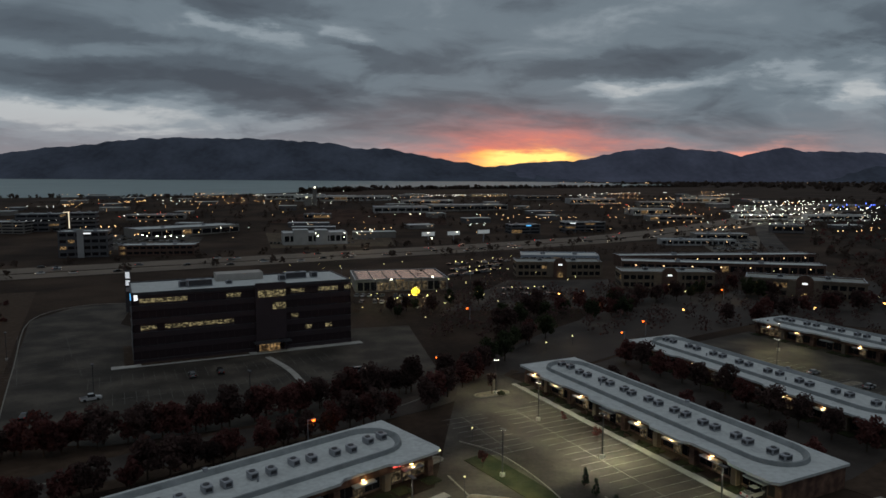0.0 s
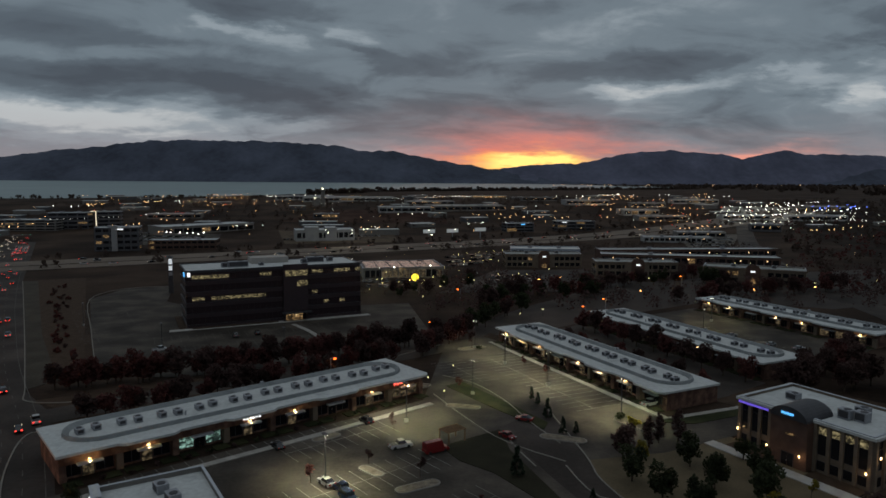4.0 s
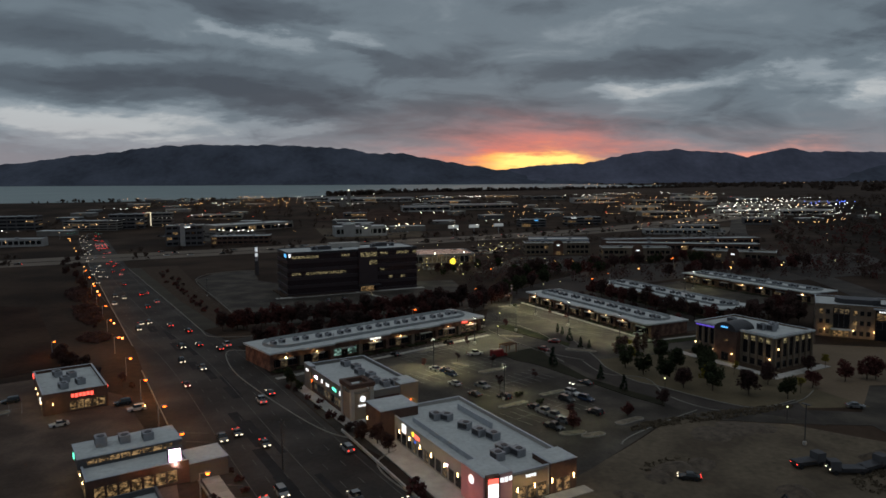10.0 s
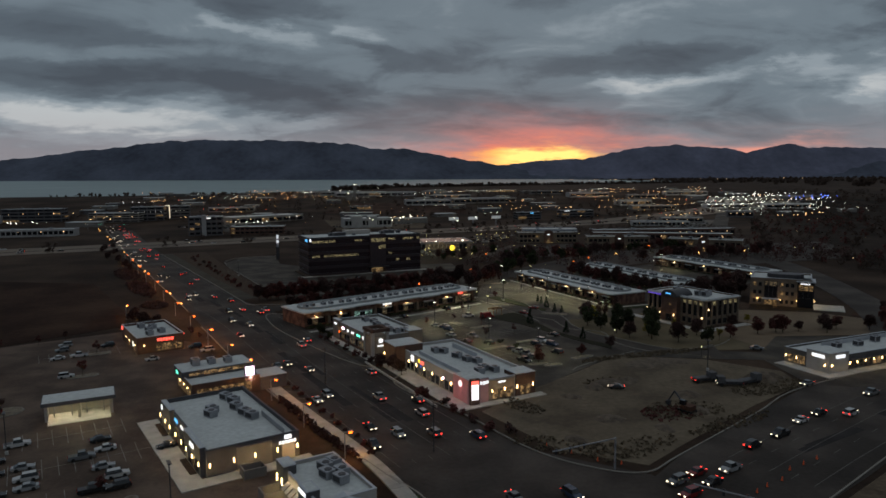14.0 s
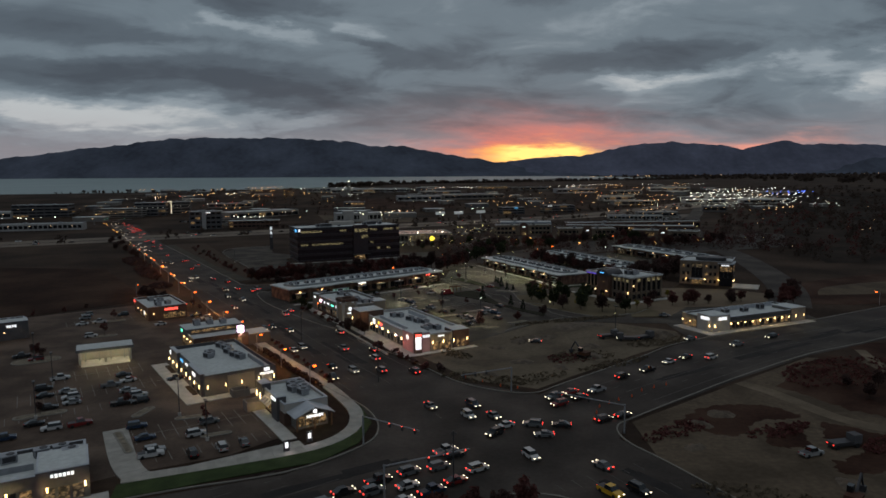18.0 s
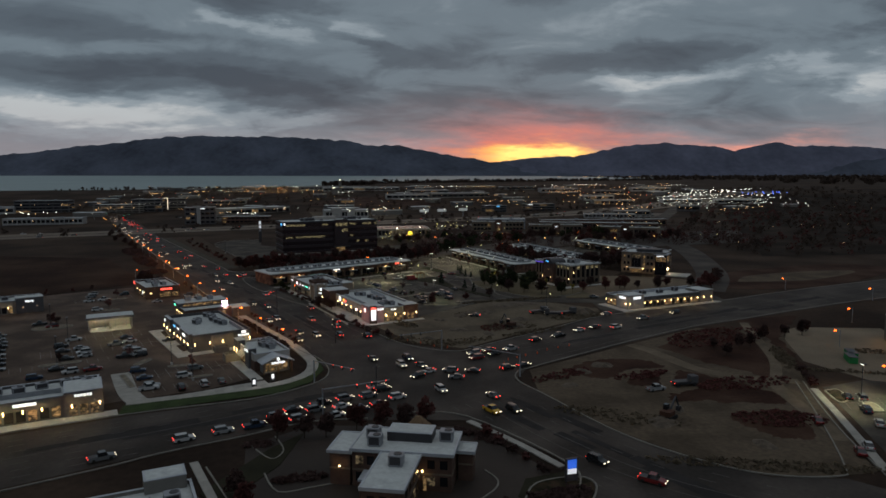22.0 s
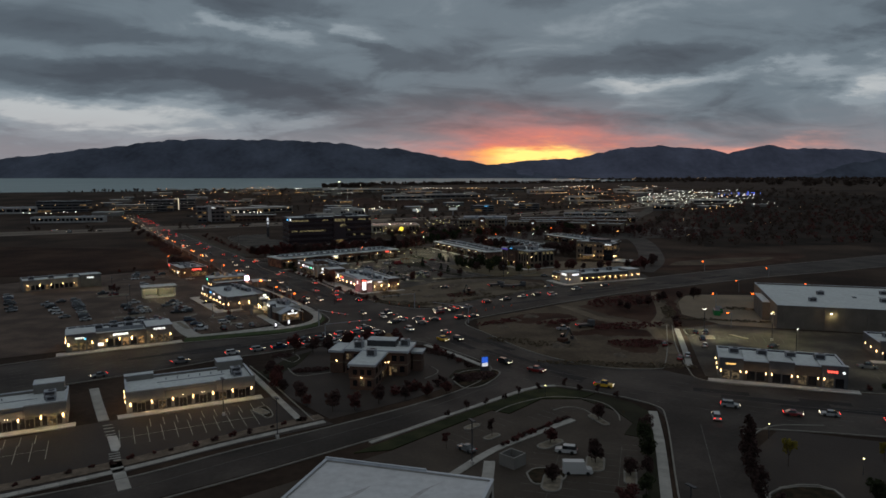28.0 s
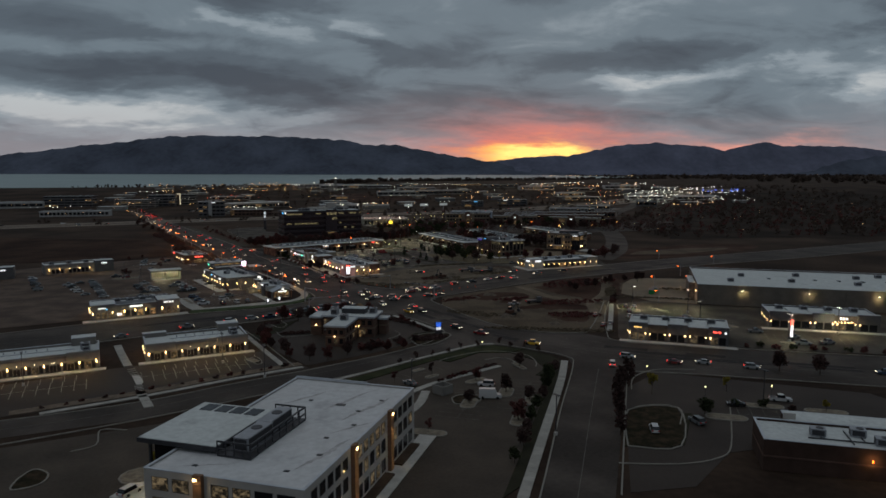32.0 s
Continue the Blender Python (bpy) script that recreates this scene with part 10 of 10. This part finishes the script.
TOWN_WHITE, TOWN_WARM, TOWN_FLOOD = glow("town_white", (1.0, 0.96, 0.82), 8.0), glow("town_warm", (1.0, 0.50, 0.20), 7.0), glow("town_flood", (1.0, 0.93, 0.62), 9.0)
lamp_rows("white lamps over far car parks and yards", [(-179.2, 581.0, -142.4, 573.6, 8, 6.0), (418.8, 1141.3, 489.2, 1137.6, 9, 7.0), (-149.6, 995.0, -133.6, 994.5, 5, 8.0), (452.6, 764.6, 568.4, 783.3, 16, 8.0), (482.4, 810.7, 610.4, 832.3, 18, 8.0), (429.5, 711.6, 512.9, 723.7, 12, 8.0), (557.4, 754.8, 667.5, 785.7, 10, 8.0), (532.4, 862.8, 687.6, 881.0, 14, 8.0), (306.1, 1026.8, 429.9, 1074.5, 8, 7.0)], TOWN_WHITE, 0.31, 1)
lamp_rows("orange lamps along far streets", [(-361.4, 864.2, -342.6, 883.3, 7, 6.0), (-304.2, 903.5, -274.4, 918.1, 9, 6.0), (423.4, 932.2, 483.1, 950.8, 9, 6.0), (149.2, 704.8, 206.0, 732.0, 6, 6.0), (-211.2, 859.2, -142.7, 898.5, 7, 6.0), (316.1, 598.1, 379.0, 623.6, 8, 6.0), (-356.9, 738.0, -325.4, 755.2, 4, 6.0)], TOWN_WARM, 0.26, 2)
lamp_rows("yellowish floodlights before the highway", [(-25.6, 497.5, -24.8, 497.5, 1, 12.0), (-8.7, 488.2, -7.4, 488.0, 1, 12.0), (3.5, 519.3, 7.9, 532.1, 2, 12.0), (54.0, 489.7, 57.4, 489.4, 1, 10.0), (35.4, 739.5, 80.0, 747.7, 3, 7.0)], TOWN_FLOOD, 0.34, 3)
lamp_rows("small yellow lamps over the showroom car parks", [(57.2, 383.4, 102.4, 416.7, 7, 5.0), (6.3, 273.0, 43.0, 275.7, 6, 5.0), (53.6, 339.5, 85.5, 361.5, 5, 5.0)], glow("showroom_lamp", (1.0, 0.86, 0.30), 4.0), 0.14, 6)
cr = random.Random(31)
clusters = []
for _ in range(60):
    x, y = cr.uniform(-480, 640), cr.uniform(560, 1150)
    a = cr.uniform(-0.3, 0.4)
    n = cr.randint(3, 8)
    clusters.append((x, y, x + math.cos(a) * n * 9, y + math.sin(a) * n * 9, n, cr.uniform(4, 8)))
lamp_rows("white lamp rows between the far halls", clusters[::3], TOWN_WHITE, 0.25, 4)
lamp_rows("warm lamp rows between the far halls", clusters[1::3] + clusters[2::3], TOWN_WARM, 0.25, 5)
point_light(454.9, 731.6, rise(731.6) + 10, 9000, (1.0, 0.95, 0.78), 0.6)
point_light(499.1, 746.0, rise(746.0) + 10, 9000, (1.0, 0.95, 0.78), 0.6)
point_light(541.7, 755.4, rise(755.4) + 10, 9000, (1.0, 0.95, 0.78), 0.6)
point_light(524.0, 809.3, rise(809.3) + 10, 9000, (1.0, 0.95, 0.78), 0.6)
point_light(574.5, 826.8, rise(826.8) + 10, 9000, (1.0, 0.95, 0.78), 0.6)
point_light(599.2, 794.3, rise(794.3) + 10, 9000, (1.0, 0.95, 0.78), 0.6)
point_light(-25.2, 497.5, rise(497.5) + 9, 1500, (1.0, 0.93, 0.62), 0.5)
point_light(-8.2, 488.1, rise(488.1) + 9, 1500, (1.0, 0.93, 0.62), 0.5)
point_light(5.2, 519.2, rise(519.2) + 9, 1500, (1.0, 0.93, 0.62), 0.5)
point_light(11.2, 279.0, rise(279.0) + 9, 1500, (1.0, 0.93, 0.62), 0.5)
point_light(31.0, 279.6, rise(279.6) + 9, 1500, (1.0, 0.93, 0.62), 0.5)
point_light(6.3, 273.0, 5.0, 420, (1.0, 0.86, 0.40), 0.3)
point_light(21.3, 284.8, 5.0, 420, (1.0, 0.86, 0.40), 0.3)
point_light(56.1, 371.4, 5.0, 420, (1.0, 0.86, 0.40), 0.3)
point_light(75.9, 381.5, 5.0, 420, (1.0, 0.86, 0.40), 0.3)
point_light(92.6, 263.9, 5.0, 420, (1.0, 0.86, 0.40), 0.3)
point_light(135.0, 287.5, 5.0, 420, (1.0, 0.86, 0.40), 0.3)
point_light(101.0, 245.0, 5.0, 420, (1.0, 0.86, 0.40), 0.3)
point_light(169.6, 269.3, 5.0, 420, (1.0, 0.86, 0.40), 0.3)
# tower near the shore
tw = thing("industrial_tower", pose(-58, 905, rise(905)), "pale industrial tower lit from below", "tower")
boxes("shaft", [(-2.5, -2.5, 0, 2.5, 2.5, 22)], GREYSTUCCO, tw)
boxes("head", [(-3.5, -3.5, 22, 3.5, 3.5, 24)], GREYSTUCCO, tw)
boxes("lamp", [(-1, -3.2, 24, 1, -2.4, 25.4)], glow("tower_lamp", (1.0, 0.9, 0.6), 6.0), tw)
boxes("lower_block", [(-14, -5, 0, -4, 5, 12)], GREYSTUCCO, tw)
boxes("lamp", [(-11, -5.5, 11, -9, -5, 12)], glow("tower_lamp", (1.0, 0.9, 0.6), 6.0), tw)
# small sheds and yards scattered between the larger halls
sr = random.Random(77)
taken = [(o.location.x, o.location.y) for o in bpy.data.objects if o.parent is None and o.name.split(".")[0] in ("far_building", "office_building", "showroom", "industrial_tower")]
count = 0
while count < 46:
    x, y = sr.uniform(-430, 600), sr.uniform(600, 1130)
    on_highway = abs(y - (480 + (x + 20) * 0.47)) < 75
    if on_highway or any(abs(x + 12 - a) < 95 and abs(y - b) < 42 for a, b in taken):
        continue
    taken.append((x, y))
    count += 1
    l, d, h = sr.uniform(16, 44), sr.uniform(10, 18), sr.uniform(3.5, 6)
    dark = sr.random() < 0.6
    s = thing("shed", pose(x, y, rise(y), 0, 0, sr.uniform(-12, 16)), "low dark shed with a pale roof in the far town" if dark else "low pale shed in the far town", "building", "far sheds")
    boxes("wall", [(0, 0, -0.5, l, d, h)], DARKSTUCCO if dark else GREYSTUCCO, s)
    boxes("roof", [(-0.3, -0.3, h, l + 0.3, d + 0.3, h + 0.3)], ROOF, s)
    for k in range(sr.randint(1, 4)):
        u = sr.uniform(1, l - 1)
        boxes("wall_lamp", [(u - 0.25, -0.3, h * 0.65, u + 0.25, -0.02, h * 0.65 + 0.35)], FAR_WALL if sr.random() < 0.7 else FAR_WHITE, s)
# billboards by the highway
for x, y in ((82, 552), (110, 566), (60, 546)):
    b = thing("billboard", pose(x, y, 0, 0, 0, 20), "white lit billboard beside the highway", "billboard", "billboards")
    boxes("post", [(-0.3, -0.3, 0, 0.3, 0.3, 7)], METAL, b)
    boxes("panel", [(-6, -0.3, 7, 6, 0.3, 10.5)], GREYSTUCCO, b)
    boxes("face", [(-5.8, -0.36, 7.2, 5.8, -0.3, 10.3)], glow("billboard_face", (0.85, 0.9, 0.9), 0.16), b)
